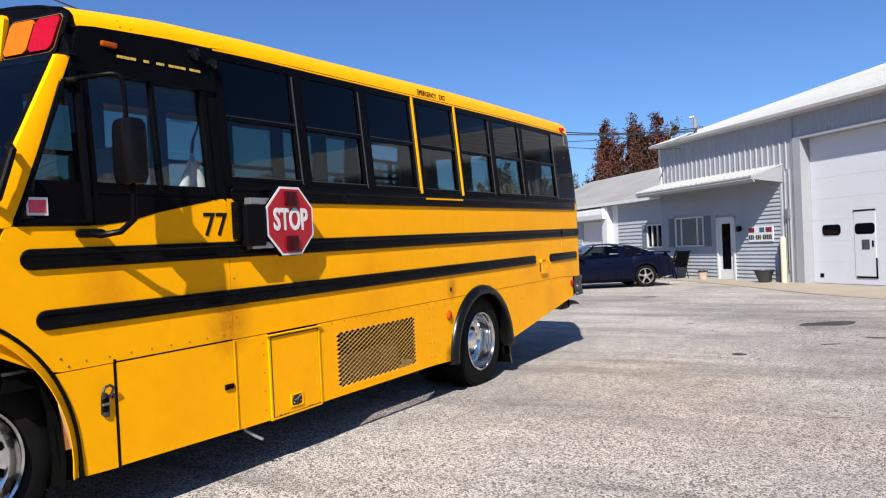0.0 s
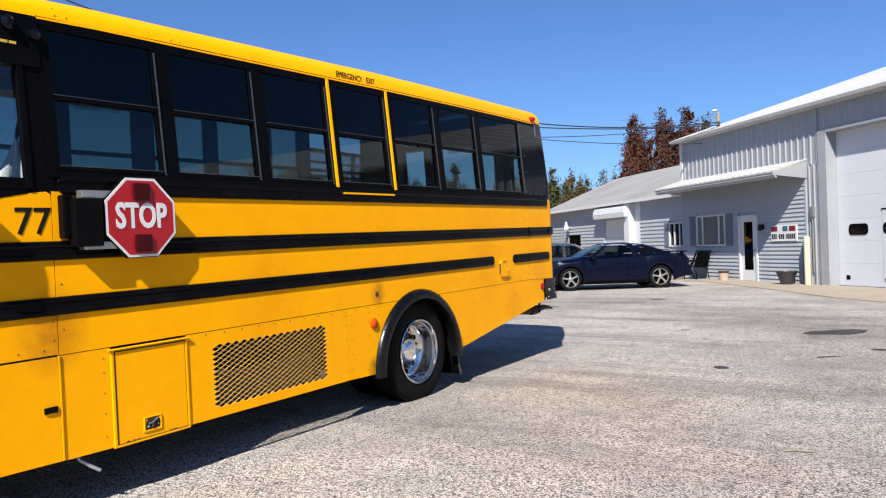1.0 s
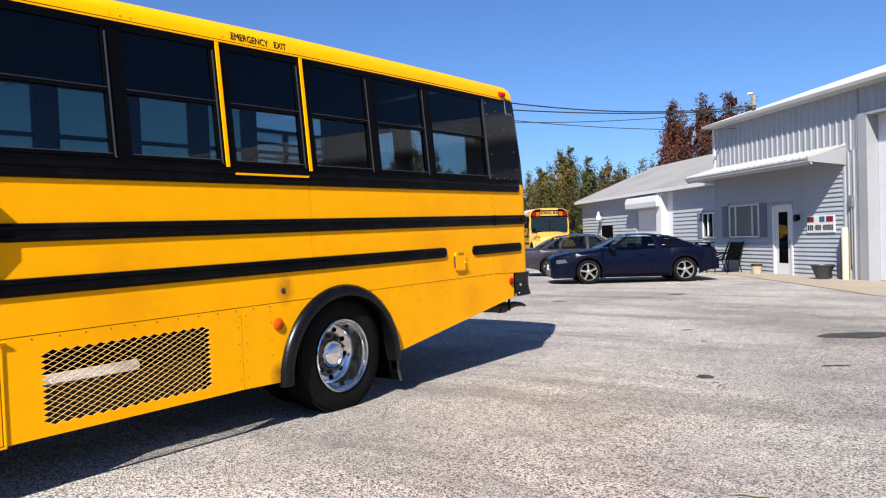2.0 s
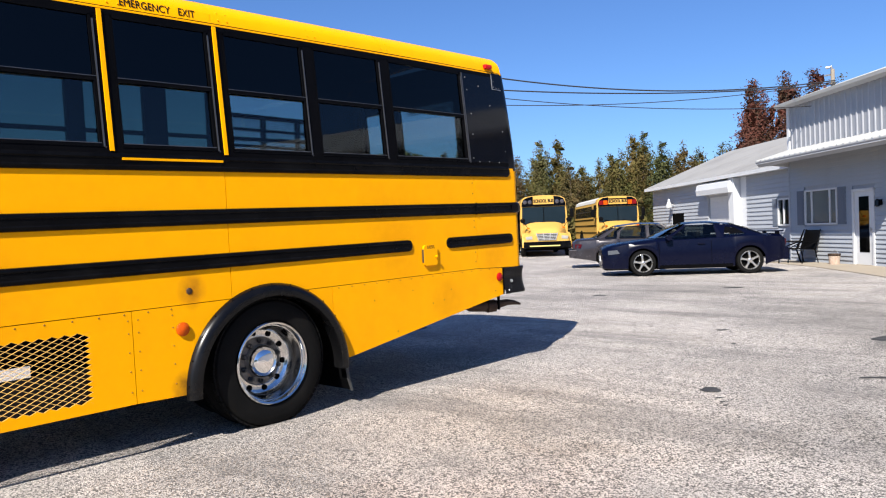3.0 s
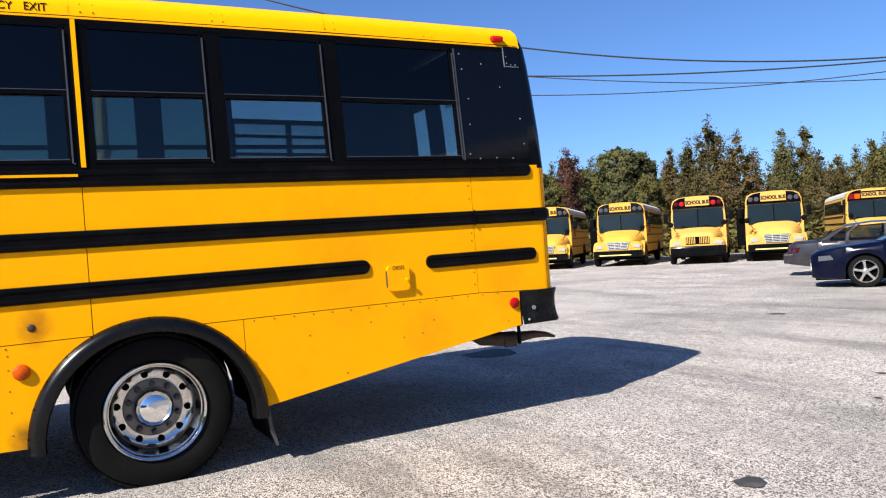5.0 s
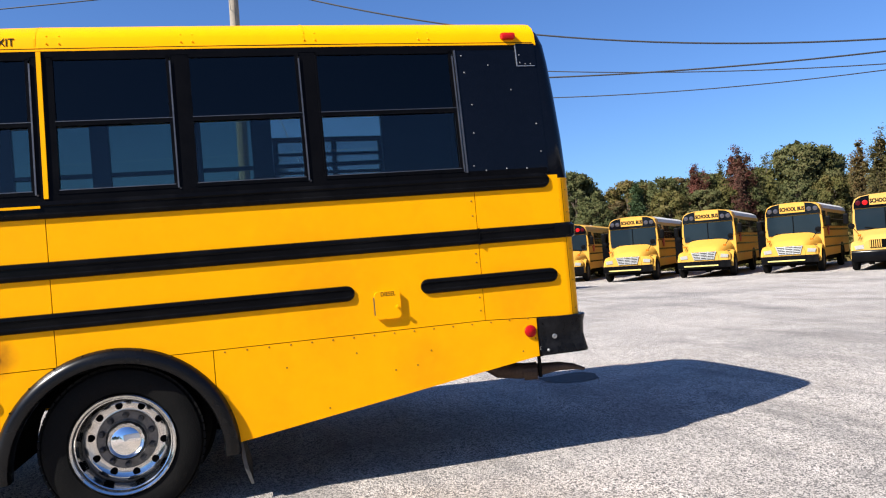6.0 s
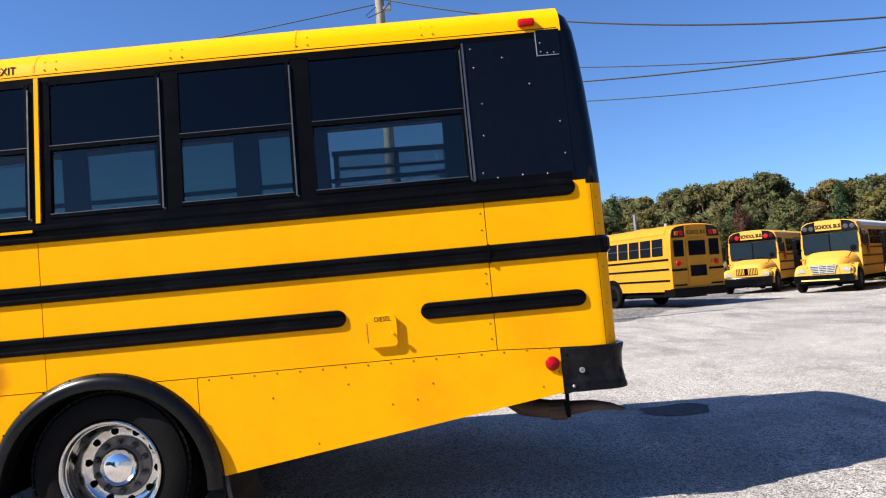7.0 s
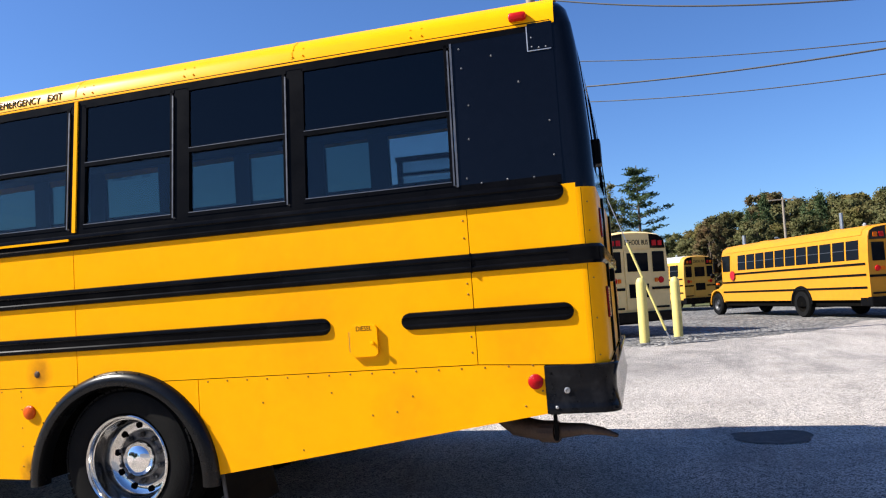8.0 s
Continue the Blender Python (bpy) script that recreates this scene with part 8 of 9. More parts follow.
# ---- trees ----
def crown(rnd, h, wide, leaders, pointed, leaves, size, base=0.12):
    """Leaf tufts on several upright leaders, each a tapering spire; pointed: how sharply it tapers."""
    lead = [(0.0, 0.0, 1.0, wide * 0.62)]
    for k in range(leaders - 1):
        a = k * 2.4 + rnd.uniform(-0.5, 0.5)
        d = wide * rnd.uniform(0.35, 0.72)
        lead.append((d * math.cos(a), d * math.sin(a), 1.0 - (0.36 if pointed > 0.5 else 0.30) * (d / wide) ** 1.3 * rnd.uniform(0.6, 1.3), wide * rnd.uniform(0.34, 0.5)))
    vs, fs, centres = [], [], []
    tufts = leaves // 16
    while len(centres) < tufts:
        x, y, top, r = rnd.choice(lead + lead[:1])
        q = rnd.random()
        rr = r * (1 - q) ** pointed * (0.55 + 0.45 * min(1, q * 5)) + 0.05
        if rnd.random() > rr / r + 0.12:
            continue
        a = rnd.uniform(0, 6.283)
        d = rr * rnd.uniform(0.35, 1.0) ** 0.6
        centres.append((Vector((x * (0.5 + 0.5 * min(1, q * 2)) + d * math.cos(a), y * (0.5 + 0.5 * min(1, q * 2)) + d * math.sin(a), (base + (top - base) * q) * h)), a, q))
    for c, a, q in centres:
        sp = rnd.uniform(0.13, 0.28) * (1.2 - 0.55 * q)
        out = Vector((math.cos(a) * 0.5, math.sin(a) * 0.5, 0.85)).normalized()
        for _ in range(16):
            p = c + out * max(-1.6, min(1.4, rnd.gauss(0, 1))) * sp * 1.25 + Vector((rnd.gauss(0, sp * 0.8), rnd.gauss(0, sp * 0.8), rnd.gauss(0, sp * 0.55)))
            e = size * rnd.uniform(0.55, 1.3)
            u = (out * 0.5 + Vector((rnd.gauss(0, 0.8), rnd.gauss(0, 0.8), rnd.gauss(0, 0.6)))).normalized()
            w = u.cross(Vector((rnd.gauss(0, 1), rnd.gauss(0, 1), rnd.gauss(0, 1)))).normalized()
            k = len(vs)
            vs += [p - u * e - w * e * 0.62, p - u * e + w * e * 0.62, p + u * e]
            fs.append((k, k + 1, k + 2))
    # large leaves deep in the crown close it
    for c, a, q in centres[::7]:
        p = Vector((c.x * 0.6, c.y * 0.6, c.z * 0.96)) + Vector((rnd.gauss(0, 0.15), rnd.gauss(0, 0.15), rnd.gauss(0, 0.15)))
        for _ in range(4):
            u = Vector((rnd.gauss(0, 1), rnd.gauss(0, 1), rnd.gauss(0, 1))).normalized()
            w = u.cross(Vector((rnd.gauss(0, 1), rnd.gauss(0, 1), rnd.gauss(0, 1)))).normalized()
            k = len(vs)
            vs += [p - u * 0.34, p - w * 0.2, p + u * 0.34, p + w * 0.2]
            fs.append((k, k + 1, k + 2, k + 3))
    return vs, fs, [c for c, a, q in centres]


def dome_crown(rnd, h, wide, lobes, leaves, size, base=0.12):
    """A rounded crown: leaves on the shells of many overlapping lobes, larger ones inside each."""
    vs, fs, outs, centres = [], [], [], []
    balls = []
    for k in range(lobes):
        q = (k + rnd.uniform(0.2, 0.8)) / lobes
        z = base + 0.10 + (0.86 - base) * q
        reach = wide * 0.74 * math.sqrt(max(0.0, 1 - ((q - 0.30) / 0.74) ** 2))
        a = k * 2.4 + rnd.uniform(-0.5, 0.5)
        d = reach * rnd.uniform(0.55, 1.0)
        r = wide * rnd.uniform(0.17, 0.36) * (1.08 - 0.40 * q)
        balls.append((Vector((d * math.cos(a), d * math.sin(a), min(z * h, h - r * 0.9))), r))
    total = sum(r * r for c, r in balls)
    for c, r in balls:
        away = Vector((c.x, c.y, (c.z - h * 0.4) * 0.6 + 0.3))
        away = away.normalized() if away.length > 0.01 else Vector((0, 0, 1))
        n = int(leaves * r * r / total)
        for i in range(n):
            d = Vector((rnd.gauss(0, 1), rnd.gauss(0, 1), rnd.gauss(0.15, 1))).normalized()
            if d.dot(away) < -0.35:
                d = -d
            rr = r * (rnd.uniform(0.66, 1.0) if i % 5 else rnd.uniform(1.0, 1.28)) * (1 + 0.10 * math.sin(d.x * 5 + c.x * 3) * math.sin(d.z * 6 + c.y * 3))
            p = c + Vector((d.x * rr, d.y * rr, d.z * rr * 0.86))
            if i % 12 == 0:
                p, e = c + d * r * 0.55, 0.30
            else:
                e = size * rnd.uniform(0.6, 1.35)
            u = Vector((rnd.gauss(0, 1), rnd.gauss(0, 1), rnd.gauss(0, 1))).normalized()
            w = u.cross(Vector((rnd.gauss(0, 1), rnd.gauss(0, 1), rnd.gauss(0, 1)))).normalized()
            k = len(vs)
            vs += [p - u * e - w * e * 0.7, p - u * e + w * e * 0.7, p + u * e]
            fs.append((k, k + 1, k + 2))
            outs.append(d * 0.75 + away * 0.35)
            if i % 60 == 0:
                centres.append(c + d * r * 0.8)
    return vs, fs, outs, centres


def leafy(name, vs, fs, outs):
    """A mesh of leaves whose shading follows the crown's roundness as well as each leaf's own tilt."""
    nrm, faces = [None] * len(vs), []
    for f, o in zip(fs, outs):
        a, b, c = (Vector(vs[i]) for i in f[:3])
        n = (b - a).cross(c - a).normalized()
        o = o.normalized()
        if n.dot(o) < 0:
            n, f = -n, tuple(reversed(f))
        faces.append(f)
        for i in f:
            nrm[i] = tuple((o * 0.6 + n * 0.55).normalized())
    me = bpy.data.meshes.new(name)
    me.from_pydata([tuple(v) for v in vs], [], faces)
    me.polygons.foreach_set("use_smooth", [True] * len(faces))
    me.normals_split_custom_set_from_vertices(nrm)
    return me


def tree(name, m, h, form, leaf, label, seed, leaves=11500, size=0.08, base=0.1, group="woods"):
    rnd = random.Random(seed)
    t = thing(name, m, label, "tree", group)
    if form[1] > 9:
        vs, fs, outs, centres = dome_crown(rnd, h, form[0], form[1], leaves, size, base)
    else:
        vs, fs, centres = crown(rnd, h, *form, leaves, size, base)
        mids = (sum((Vector(vs[i]) for i in f), Vector()) / len(f) for f in fs)
        outs = [Vector((p.x, p.y, (p.z - h * 0.45) * 0.6)) for p in mids]
    tr = Geo().tube([(0, 0, -0.1), (0.04, 0.02, h * 0.3), (-0.05, 0.05, h * 0.6), (0.0, 0.0, h * 0.93)], [h * 0.018 + 0.05, h * 0.014 + 0.03, h * 0.009, 0.012], 8)
    for c in centres[:: max(1, len(centres) // 30)]:
        z0 = max(h * 0.12, c.z * 0.66)
        tr.tube([(0, 0, z0), tuple(Vector((0, 0, z0)).lerp(c, 0.5) + Vector((0, 0, 0.1))), tuple(c)], [h * 0.006, h * 0.004, 0.008], 5)
    part("trunk", tr, BARK, t, "", smooth=True)
    me = leafy("crown", vs, fs, outs)
    me.materials.append(leaf)
    part("crown", me, None, t)
    return t


specs = [("oak", 8.0, (2.7, 46, 0), LEAF_GREEN, "green broad-crowned tree at the lot's edge"), ("maple", 7.6, (2.1, 6, 0.7), LEAF_OLIVE, "olive-yellow tree turning in autumn"), ("hickory", 7.8, (2.0, 6, 0.75), LEAF_RUST, "rust-brown tree turning in autumn"), ("sweetgum", 9.0, (1.80, 4, 0.80), LEAF_RED, "dark red autumn tree with a pointed crown"), ("cedar", 7.5, (1.9, 2, 1.0), LEAF_PINE, "dark evergreen with a pointed crown"), ("poplar", 8.6, (1.7, 5, 0.8), LEAF_GREEN, "tall green tree in the woods"), ("gum", 8.4, (1.8, 4, 0.9), LEAF_OLIVE, "olive tree with a pointed crown"), ("birch", 8.2, (1.6, 4, 0.95), LEAF_RUST, "brown autumn tree with a pointed crown"), ("walnut", 7.6, (2.5, 42, 0), LEAF_OLIVE, "olive rounded tree in the woods"), ("elm", 7.8, (2.4, 42, 0), LEAF_BRONZE, "bronze-green rounded tree in the woods")]
rnd = random.Random(5)


def bearing(deg, dist):
    return (-math.sin(radians(deg)) * dist, 7 + math.cos(radians(deg)) * dist)


made = {}


def put(kind, deg, dist, height, turn=None):
    nm, h, form, leaf, lab = specs[kind]
    x, y = bearing(deg, dist)
    s = height / h * (0.94 if form[1] > 9 else 1.0)
    wide = s * rnd.uniform(0.92, 1.2)
    m = Matrix.Translation((x, y, 0)) @ Euler((0, 0, turn if turn is not None else rnd.uniform(0, 6.28))).to_matrix().to_4x4() @ Matrix.Diagonal((wide, wide, s, 1))
    key = (kind, rnd.randrange(2))
    if key not in made:
        made[key] = tree(nm + "_tree", m, h, form, leaf, lab, 10 * kind + key[1], leaves=21000 if kind == 3 else 11500, size={3: 0.062, 0: 0.092, 8: 0.090, 9: 0.090}.get(kind, 0.070))
        return made[key]
    return copy_thing(made[key], m @ Matrix.Diagonal([1 / v for v in made[key].scale] + [1]))


# single trees that stand out
for kind, deg, dist, height in [(5, 88.9, 75.5, 11.2), (1, 91.5, 80, 8.0), (3, 20.0, 47, 9.3), (3, 17.7, 47, 9.6), (3, 15.8, 48, 9.7), (2, 14.3, 48, 9.1), (2, 21.6, 46, 5.6), (3, 12.0, 50, 8.8), (2, 10.6, 50, 8.6), (7, 40.9, 52, 8.6), (7, 42.4, 53, 7.4), (2, 39.0, 52, 7.4), (5, 36.0, 53, 7.3), (6, 34.6, 54, 7.4), (5, 27.9, 56, 7.8), (1, 28.7, 54, 7.4), (0, 47.6, 56, 7.9), (0, 46.2, 57, 7.6), (3, 51.3, 53, 7.4), (3, 54.3, 54, 6.6), (4, 58.5, 53, 5.6), (7, 43.6, 54, 6.9), (1, 49.5, 55, 6.9), (6, 52.5, 54, 6.6), (3, 64.8, 51, 5.0), (0, 63.0, 55, 7.5), (0, 65.5, 58, 7.6), (0, 67.6, 58, 7.5), (1, 66.2, 50, 4.6), (0, 61.5, 50, 4.8)]:
    put(kind, deg, dist, height * 1.07)
# the closed tree line behind
for deg in np.arange(8, 112, 2.0):
    for d, hh in ((53, 5.4), (61, 7.2), (68, 8.4)):
        if deg < 46 and d > 65:
            continue
        kinds = (1, 6, 6, 5, 7, 6, 5, 1, 4) if deg < 46 else (0, 0, 8, 0, 9, 0, 8, 0, 4, 0, 9)
        if deg < 46:
            hh *= 1.02
        if 82 < deg:
            d = d + 14
        if 69 < deg < 80:
            hh *= 1.06
        if deg > 80:
            hh *= 0.88
        put(rnd.choice(kinds), deg + rnd.uniform(-0.7, 0.7), d + rnd.uniform(-2.5, 2.5), hh * (rnd.uniform(0.86, 1.08) if deg < 46 else rnd.uniform(0.95, 1.05)))
# trees that close the place behind the path
for deg in np.arange(120, 350, 10):
    put(rnd.choice((0, 1, 2, 5)), deg + rnd.uniform(-2, 2), 75 + rnd.uniform(-8, 8), rnd.uniform(7, 10))
# nearer trees behind the path, across the lot
for deg, dist, height in ((206, 34, 8.2), (212, 36, 9.4), (217, 33, 8.6), (223, 35, 9.8), (228, 37, 9.0), (234, 36, 8.4), (240, 38, 9.2)):
    put((0, 5, 0, 1, 0, 5, 0)[int(deg) % 7], deg, dist, height)
# a few that fill the wood's edge beyond the annex
for kind, deg, dist, height in ((6, 31.4, 51, 6.1), (1, 30.4, 52, 6.5), (5, 26.6, 51, 7.0), (7, 25.0, 51, 7.0), (2, 23.7, 51, 6.3), (2, 33.7, 51, 5.9), (2, 18.8, 49, 7.4), (1, 16.7, 49, 7.6), (7, 21.0, 48, 6.0)):
    put(kind, deg, dist, height)
# tall pine with open tiers
pt = thing("pine_tree", pose(-74, 11.2, 0), "tall pine with open tiers of dark needles", "tree", "woods")
pv = Geo().tube([(0, 0, 0), (0.05, 0, 6), (0, 0.05, 13.4)], [0.24, 0.16, 0.03], 8)
pn = ([], [])
rp = random.Random(8)
for k in range(40):
    z = 4.5 + 8.8 * ((k // 4 + 0.12 * (k % 4)) / 10) ** 0.95
    a = k * 2.4
    ln_ = (2.6 if z < 9 else 2.6 * (1 - (z - 9) / 5.4)) * rp.uniform(0.45, 1.15) + 0.25
    e = Vector((ln_ * math.cos(a), ln_ * math.sin(a), z + 0.25 * ln_))
    pv.tube([(0, 0, z), tuple(Vector((0, 0, z)).lerp(e, 0.6) - Vector((0, 0, 0.1))), tuple(e)], [0.05, 0.03, 0.01], 5)
    for _ in range(100):
        q = rp.uniform(0.25, 1.05)
        p = Vector((0, 0, z)).lerp(e, q) + Vector((rp.gauss(0, 0.24), rp.gauss(0, 0.24), rp.gauss(0, 0.10)))
        u = Vector((rp.gauss(0, 1), rp.gauss(0, 1), rp.gauss(0.4, 0.5))).normalized()
        w = u.cross(Vector((rp.gauss(0, 1), rp.gauss(0, 1), rp.gauss(0, 1)))).normalized()
        i = len(pn[0])
        pn[0].extend([tuple(p - u * 0.24), tuple(p + w * 0.06), tuple(p + u * 0.24), tuple(p - w * 0.06)])
        pn[1].append((i, i + 1, i + 2, i + 3))
part("trunk", pv, BARK, pt, smooth=True)
pm = bpy.data.meshes.new("crown")
pm.from_pydata(pn[0], [], pn[1])
pm.materials.append(LEAF_PINE)
part("crown", pm, None, pt)
# undergrowth along the wood's edge
uv, uf = [], []
ru = random.Random(3)
for _ in range(26000):
    dg, ds = ru.uniform(8, 112), ru.gauss(50.5, 1.6)
    if dg > 80:
        ds += 12
    x, y = bearing(dg, ds)
    p = Vector((x, y, abs(ru.gauss(0.6, 0.75))))
    u = Vector((ru.gauss(0, 1), ru.gauss(0, 1), ru.gauss(0, 0.6))).normalized()
    w = u.cross(Vector((ru.gauss(0, 1), ru.gauss(0, 1), ru.gauss(0, 1)))).normalized()
    s = ru.uniform(0.15, 0.32)
    i = len(uv)
    uv.extend([tuple(p - u * s), tuple(p + w * s * 0.5), tuple(p + u * s), tuple(p - w * s * 0.5)])
    uf.append((i, i + 1, i + 2, i + 3))
um = bpy.data.meshes.new("undergrowth")
um.from_pydata(uv, [], uf)
um.materials.append(LEAF_OLIVE)
tagged(part("undergrowth", um, None), "leafy olive undergrowth along the wood's edge", "shrubs", kind="stuff")

# ---- utility pole, wires, bollards ----
PX, PY = -19.6, 8.24
pole = thing("utility_pole", pose(PX, PY, 0), "weathered wooden utility pole behind the bus", "pole")
part("shaft", Geo().tube([(0, 0, 0), (0, 0, 5), (0, 0, 10.2)], [0.16, 0.145, 0.12], 14), WOOD_POLE, pole, smooth=True)
part("bracket", Geo().box(-0.10, 0.10, -0.05, 0.30, 9.20, 9.28, 0.01).tube([(0, 0.28, 9.28), (0, 0.28, 9.44)], 0.04, 10), STEEL_GREY, pole)
part("drip_loop", Geo().tube([(0.1, 0.3, 9.4), (0.35, 0.1, 9.05), (0.45, -0.3, 8.85), (0.2, -0.4, 9.0), (0.05, -0.1, 9.3)], 0.012, 6), CABLE, pole)
part("ground_wire", Geo().tube([(0.15, 0.02, 0), (0.135, 0.02, 9)], 0.008, 5), CABLE, pole)
EXX, EYY = -5.76, 29.73
for a, b, c, r in ((9.54, -11.16, 7.27, 0.020), (6.95, -5.19, 3.77, 0.019), (7.76, -7.48, 4.62, 0.012), (6.60, -6.01, 5.02, 0.012)):
    pts = []
    for k in range(41):
        s = k / 40
        pts.append((PX + (EXX - PX) * s, PY + (EYY - PY) * s, a + b * s + c * s * s))
    solid("overhead_wire", Geo().tube(pts, r, 6), CABLE, "black overhead wire sagging from the pole to the garage", "wire", "overhead wires")
solid("overhead_wire", Geo().tube([(PX + (30 * k / 20) * -0.2, PY - 30 * k / 20, 9.4 - 2.2 * (k / 20) + 1.8 * (k / 20) ** 2) for k in range(21)], 0.016, 6), CABLE, "black overhead wire running on from the pole", "wire", "overhead wires")
guy = thing("guy_wire", pose(-19.1, 11.26, 0), "steel guy wire with a yellow guard", "guy wire")
GT = Vector((PX + 19.1, PY - 11.26, 8.6))
part("cable", Geo().tube([(0, 0, 0), tuple(GT)], 0.012, 6), STEEL_GREY, guy)
part("guard", Geo().tube([tuple(GT * 0.035), tuple(GT * 0.30)], 0.032, 8), BOLLARD_YELLOW, guy, "pale yellow guy guard")
part("anchor", Geo().tube([(0, 0.02, 0), tuple(GT * 0.03)], 0.022, 8), STEEL_GREY, guy)
by = Geo().lathe([(0.0, 0), (0.122, 0), (0.122, 1.50), (0.11, 1.58), (0.07, 1.64), (0, 1.655)], 20, Euler((0, radians(-90), 0)).to_matrix().to_4x4())
yb = solid("yellow_bollard", by, BOLLARD_YELLOW, "pale yellow steel bollard at the gravel's edge", "bollard", "yellow bollards", smooth=True, m=pose(-18.41, 10.62, 0))
copy_thing(yb, pose(-20.23, 11.50, 0))
for x, y in ((-18.41, 10.72), (-20.0, 11.5)):
    hp = Geo()
    hp.lathe([(0.55, 0), (0.35, 0.05), (0.0, 0.08)], 16, Euler((0, radians(-90), 0)).to_matrix().to_4x4())
    solid("gravel_heap", hp, GRAVEL, "low heap of gravel round a bollard's foot", "gravel", kind="structure", m=pose(x, y, 0.0))
# far street pole beyond the buses
fp = thing("far_pole", pose(-46.4, 19.1, 0), "distant wooden pole with a crossarm", "pole")
part("shaft", Geo().tube([(0, 0, 0), (0, 0, 6.25)], [0.09, 0.06], 10), WOOD_POLE, fp)
part("crossarm", Geo().box(-0.06, 0.06, -0.75, 0.75, 6.08, 6.14, 0.01), WOOD_POLE, fp)
part("lamp_arm", Geo().tube([(0, 0, 3.6), (0, -0.45, 3.9)], 0.03, 6).box(-0.06, 0.06, -0.62, -0.42, 3.86, 3.95, 0.02), STEEL_GREY, fp)
for x, y, hh in ((-47.0, 16.9, 4.2), (-48.0, 22.5, 5.2)):
    fq = thing("far_pole", pose(x, y, 0), "distant short grey pole among the trees", "pole")
    part("shaft", Geo().tube([(0, 0, 0), (0, 0, hh)], [0.12, 0.10], 8), STEEL_GREY, fq)
lp = thing("far_pole", pose(-43.6, 44.65, 0), "distant grey lamp pole among the trees", "pole")
part("shaft", Geo().tube([(0, 0, 0), (0, 0, 5.6)], [0.07, 0.045], 8), STEEL_GREY, lp)
part("lamp_head", Geo().box(-0.07, 0.07, -0.30, 0.05, 5.42, 5.52, 0.02), STEEL_GREY, lp)

# ---- trailer behind the bus ----
rk = thing("utility_trailer", pose(-6.20, 9.05, 0), "black steel utility trailer with a raised mesh ramp gate", "trailer")
part("deck", Geo().box(-0.74, 0.02, -3.6, 0.62, 0.62, 0.70, 0.01), BLACK_SATIN, rk)
for x in (-0.80, 0.0):
    part("wheel", Geo().lathe([(0.0, -0.09), (0.2, -0.09), (0.33, -0.08), (0.35, -0.04), (0.35, 0.04), (0.33, 0.08), (0.2, 0.09), (0, 0.09)], 24), RUBBER, rk, "black trailer tyre", smooth=True, m=pose(x, -1.30, 0.35))
part("axle", Geo().box(-0.80, 0.0, -1.33, -1.27, 0.33, 0.62, 0.01), UNDER, rk)
gate = part("ramp_gate", Geo().box(-0.025, 0.025, -0.66, 0.66, 2.70, 2.75, 0.006), BLACK_SATIN, rk, "raised ramp gate of expanded mesh")
for y in (-0.62, -0.05, 0.42, 0.62):
    part("upright", Geo().box(-0.025, 0.025, y - 0.025, y + 0.025, 0.70, 2.74, 0.004), BLACK_SATIN, gate)
for z in (0.95, 2.40, 2.58):
    part("crossbar", Geo().box(-0.02, 0.02, -0.64, 0.64, z - 0.015, z + 0.015, 0.004), BLACK_SATIN, gate)
mg = Geo()
for k in range(-56, 57):
    for s in (1, -1):
        y0, y1, z0, z1 = k * 0.028, k * 0.028 + s * 0.55, 1.9, 2.72
        ya, yb_ = max(-0.62, min(0.62, y0)), max(-0.62, min(0.62, y1))
        if ya == yb_:
            continue
        za, zb_ = z0 + (z1 - z0) * (ya - y0) / (y1 - y0), z0 + (z1 - z0) * (yb_ - y0) / (y1 - y0)
        w = 0.0035
        mg.add([(0, ya - w, za), (0, ya + w, za), (0, yb_ + w, zb_), (0, yb_ - w, zb_)], [(0, 1, 2, 3)])
part("mesh_panel", mg, BLACK_SATIN, gate, kind="stuff")

solid("twig", Geo().tube([(-0.10, 0.0, 0.008), (-0.03, 0.012, 0.014), (0.04, -0.006, 0.012), (0.11, 0.012, 0.008)], [0.004, 0.006, 0.006, 0.003], 6), WOOD_POLE, "short dry twig lying on the asphalt", "twig", m=pose(-0.365, 6.87, 0, 0, 0, 20))

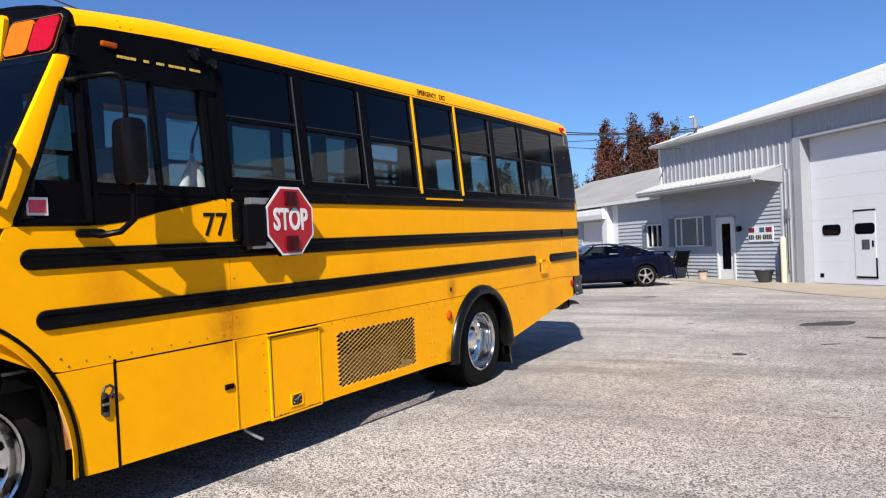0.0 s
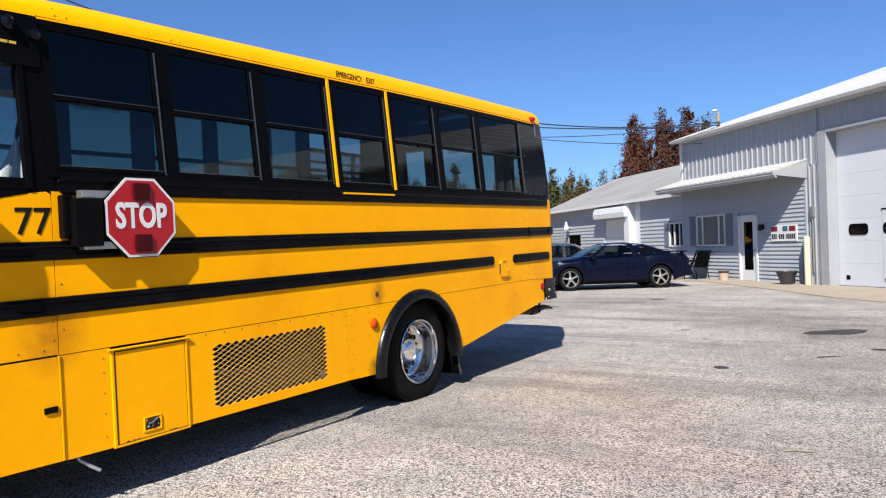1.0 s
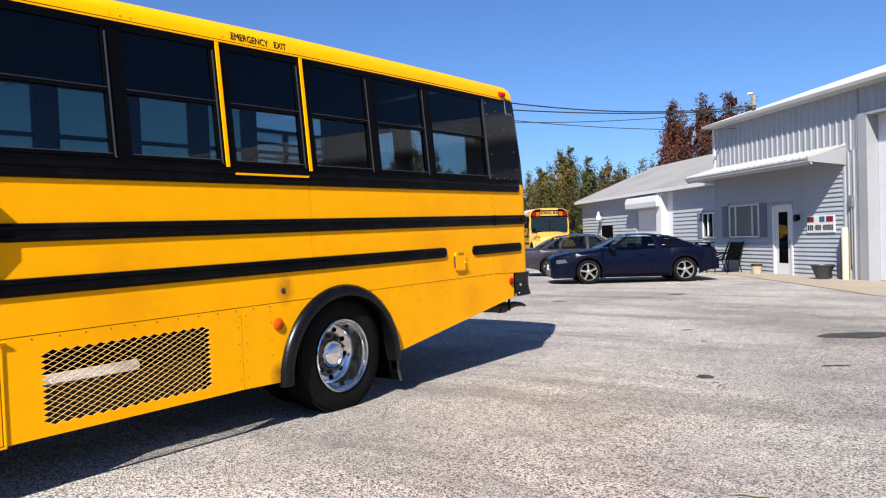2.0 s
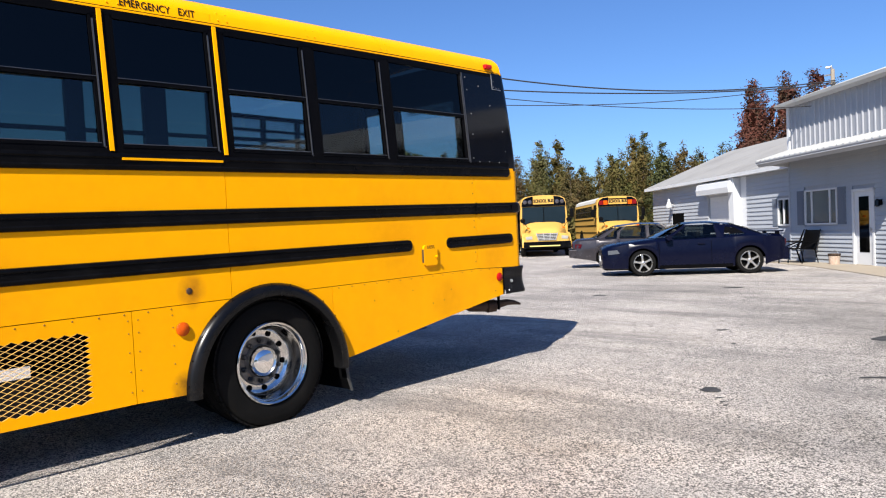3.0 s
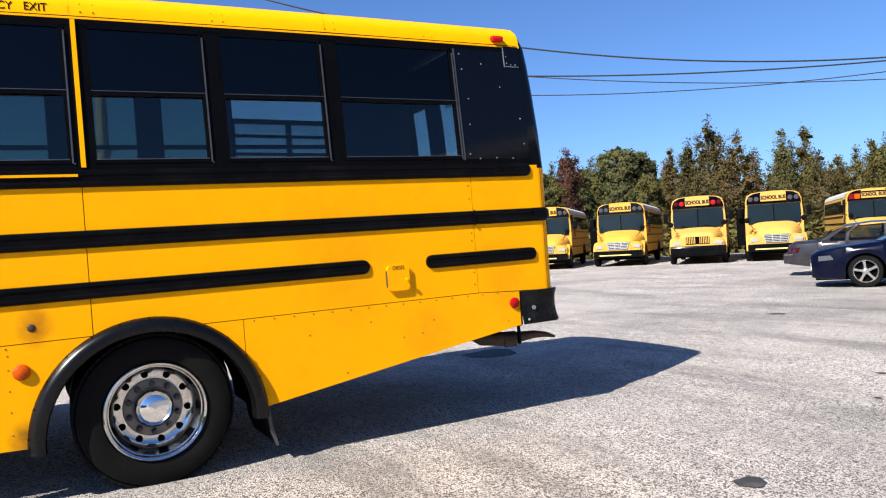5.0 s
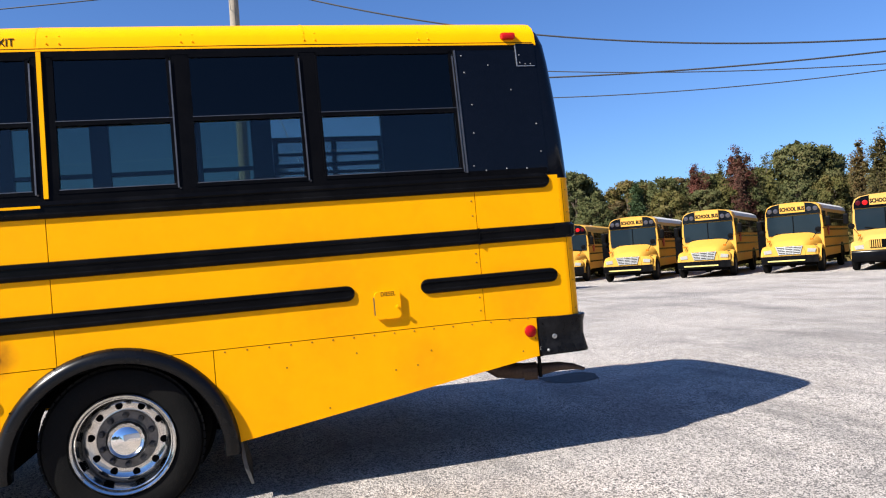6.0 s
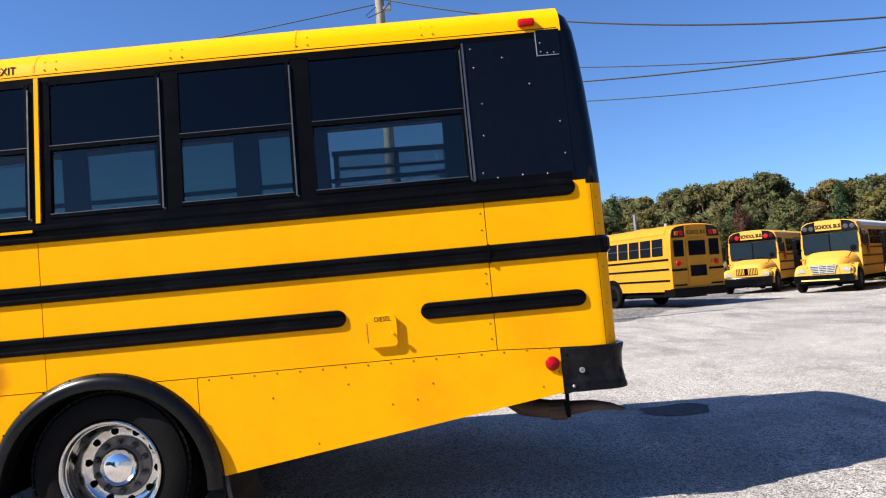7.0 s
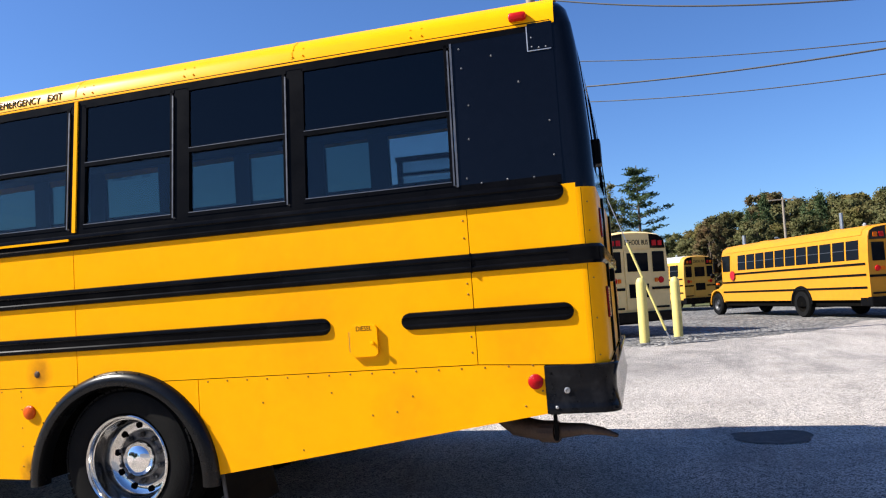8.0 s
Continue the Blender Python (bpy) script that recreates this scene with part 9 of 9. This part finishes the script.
# ---- small things before the office ----
pot = Geo().lathe([(0, 0.0), (0.16, 0.0), (0.17, 0.03), (0.20, 0.12), (0.26, 0.28), (0.29, 0.35), (0.31, 0.36), (0.31, 0.39), (0.28, 0.39), (0.26, 0.34), (0, 0.32)], 28, Euler((0, radians(-90), 0)).to_matrix().to_4x4())
solid("planter_pot", pot, CLAY_BLACK, "empty black plastic planter pot on the apron", "planter", smooth=True, m=BM @ pose(-1.22, -0.45, 0.02))
bkt = thing("paint_bucket", BM @ pose(-4.55, -0.30, 0.02), "stained metal bucket with a rusty rim", "bucket")
part("pail", Geo().lathe([(0, 0), (0.14, 0), (0.16, 0.28), (0.165, 0.30), (0.15, 0.30), (0.14, 0.02), (0, 0.02)], 20, Euler((0, radians(-90), 0)).to_matrix().to_4x4()), BARREL, bkt, smooth=True)
part("rim", Geo().lathe([(0.158, 0.24), (0.17, 0.27), (0.17, 0.31), (0.155, 0.31)], 20, Euler((0, radians(-90), 0)).to_matrix().to_4x4()), RUST, bkt)
part("handle", Geo().tube([(0.165 * math.cos(radians(a)), 0.02, 0.28 + 0.12 * math.sin(radians(a))) for a in range(0, 181, 20)], 0.006, 5), STEEL_GREY, bkt)


def patio_chair(m, label):
    c = thing("patio_chair", m, label, "chair", "chairs before the office")
    part("seat", Geo().prism([(-0.25, 0.40), (0.25, 0.44), (0.25, 0.47), (-0.25, 0.43)], -0.27, 0.27, "x"), BLACK_PLASTIC, c)
    part("backrest", Geo().prism([(-0.24, 0.44), (-0.44, 1.0), (-0.47, 1.0), (-0.28, 0.42)], -0.27, 0.27, "x"), BLACK_PLASTIC, c)
    for x in (-0.28, 0.28):
        part("leg", Geo().tube([(x, 0.28, 0), (x, 0.22, 0.45), (x, -0.28, 0.64)], 0.016, 8), BLACK_PLASTIC, c)
        part("leg", Geo().tube([(x, -0.34, 0), (x, -0.22, 0.42), (x, -0.46, 1.02)], 0.016, 8), BLACK_PLASTIC, c)
        part("armrest", Geo().tube([(x, -0.36, 0.66), (x, 0.24, 0.66)], 0.018, 8), BLACK_PLASTIC, c)
    return c


c1 = patio_chair(BM @ pose(-6.35, -0.70, 0.02, 0, 0, 150), "black sling patio chair before the office wall")
copy_thing(c1, BM @ pose(-5.75, -0.60, 0.02, 0, 0, 195))
tb = thing("side_table", BM @ pose(-6.85, -1.05, 0.02), "small white folding table", "table")
part("tabletop", Geo().box(-0.30, 0.30, -0.25, 0.25, 0.47, 0.50, 0.01), WHITE_PAINT, tb)
for x in (-0.25, 0.25):
    for y in (-0.2, 0.2):
        part("leg", Geo().tube([(x, y, 0), (x * 0.9, y * 0.9, 0.47)], 0.014, 8), WHITE_PAINT, tb)
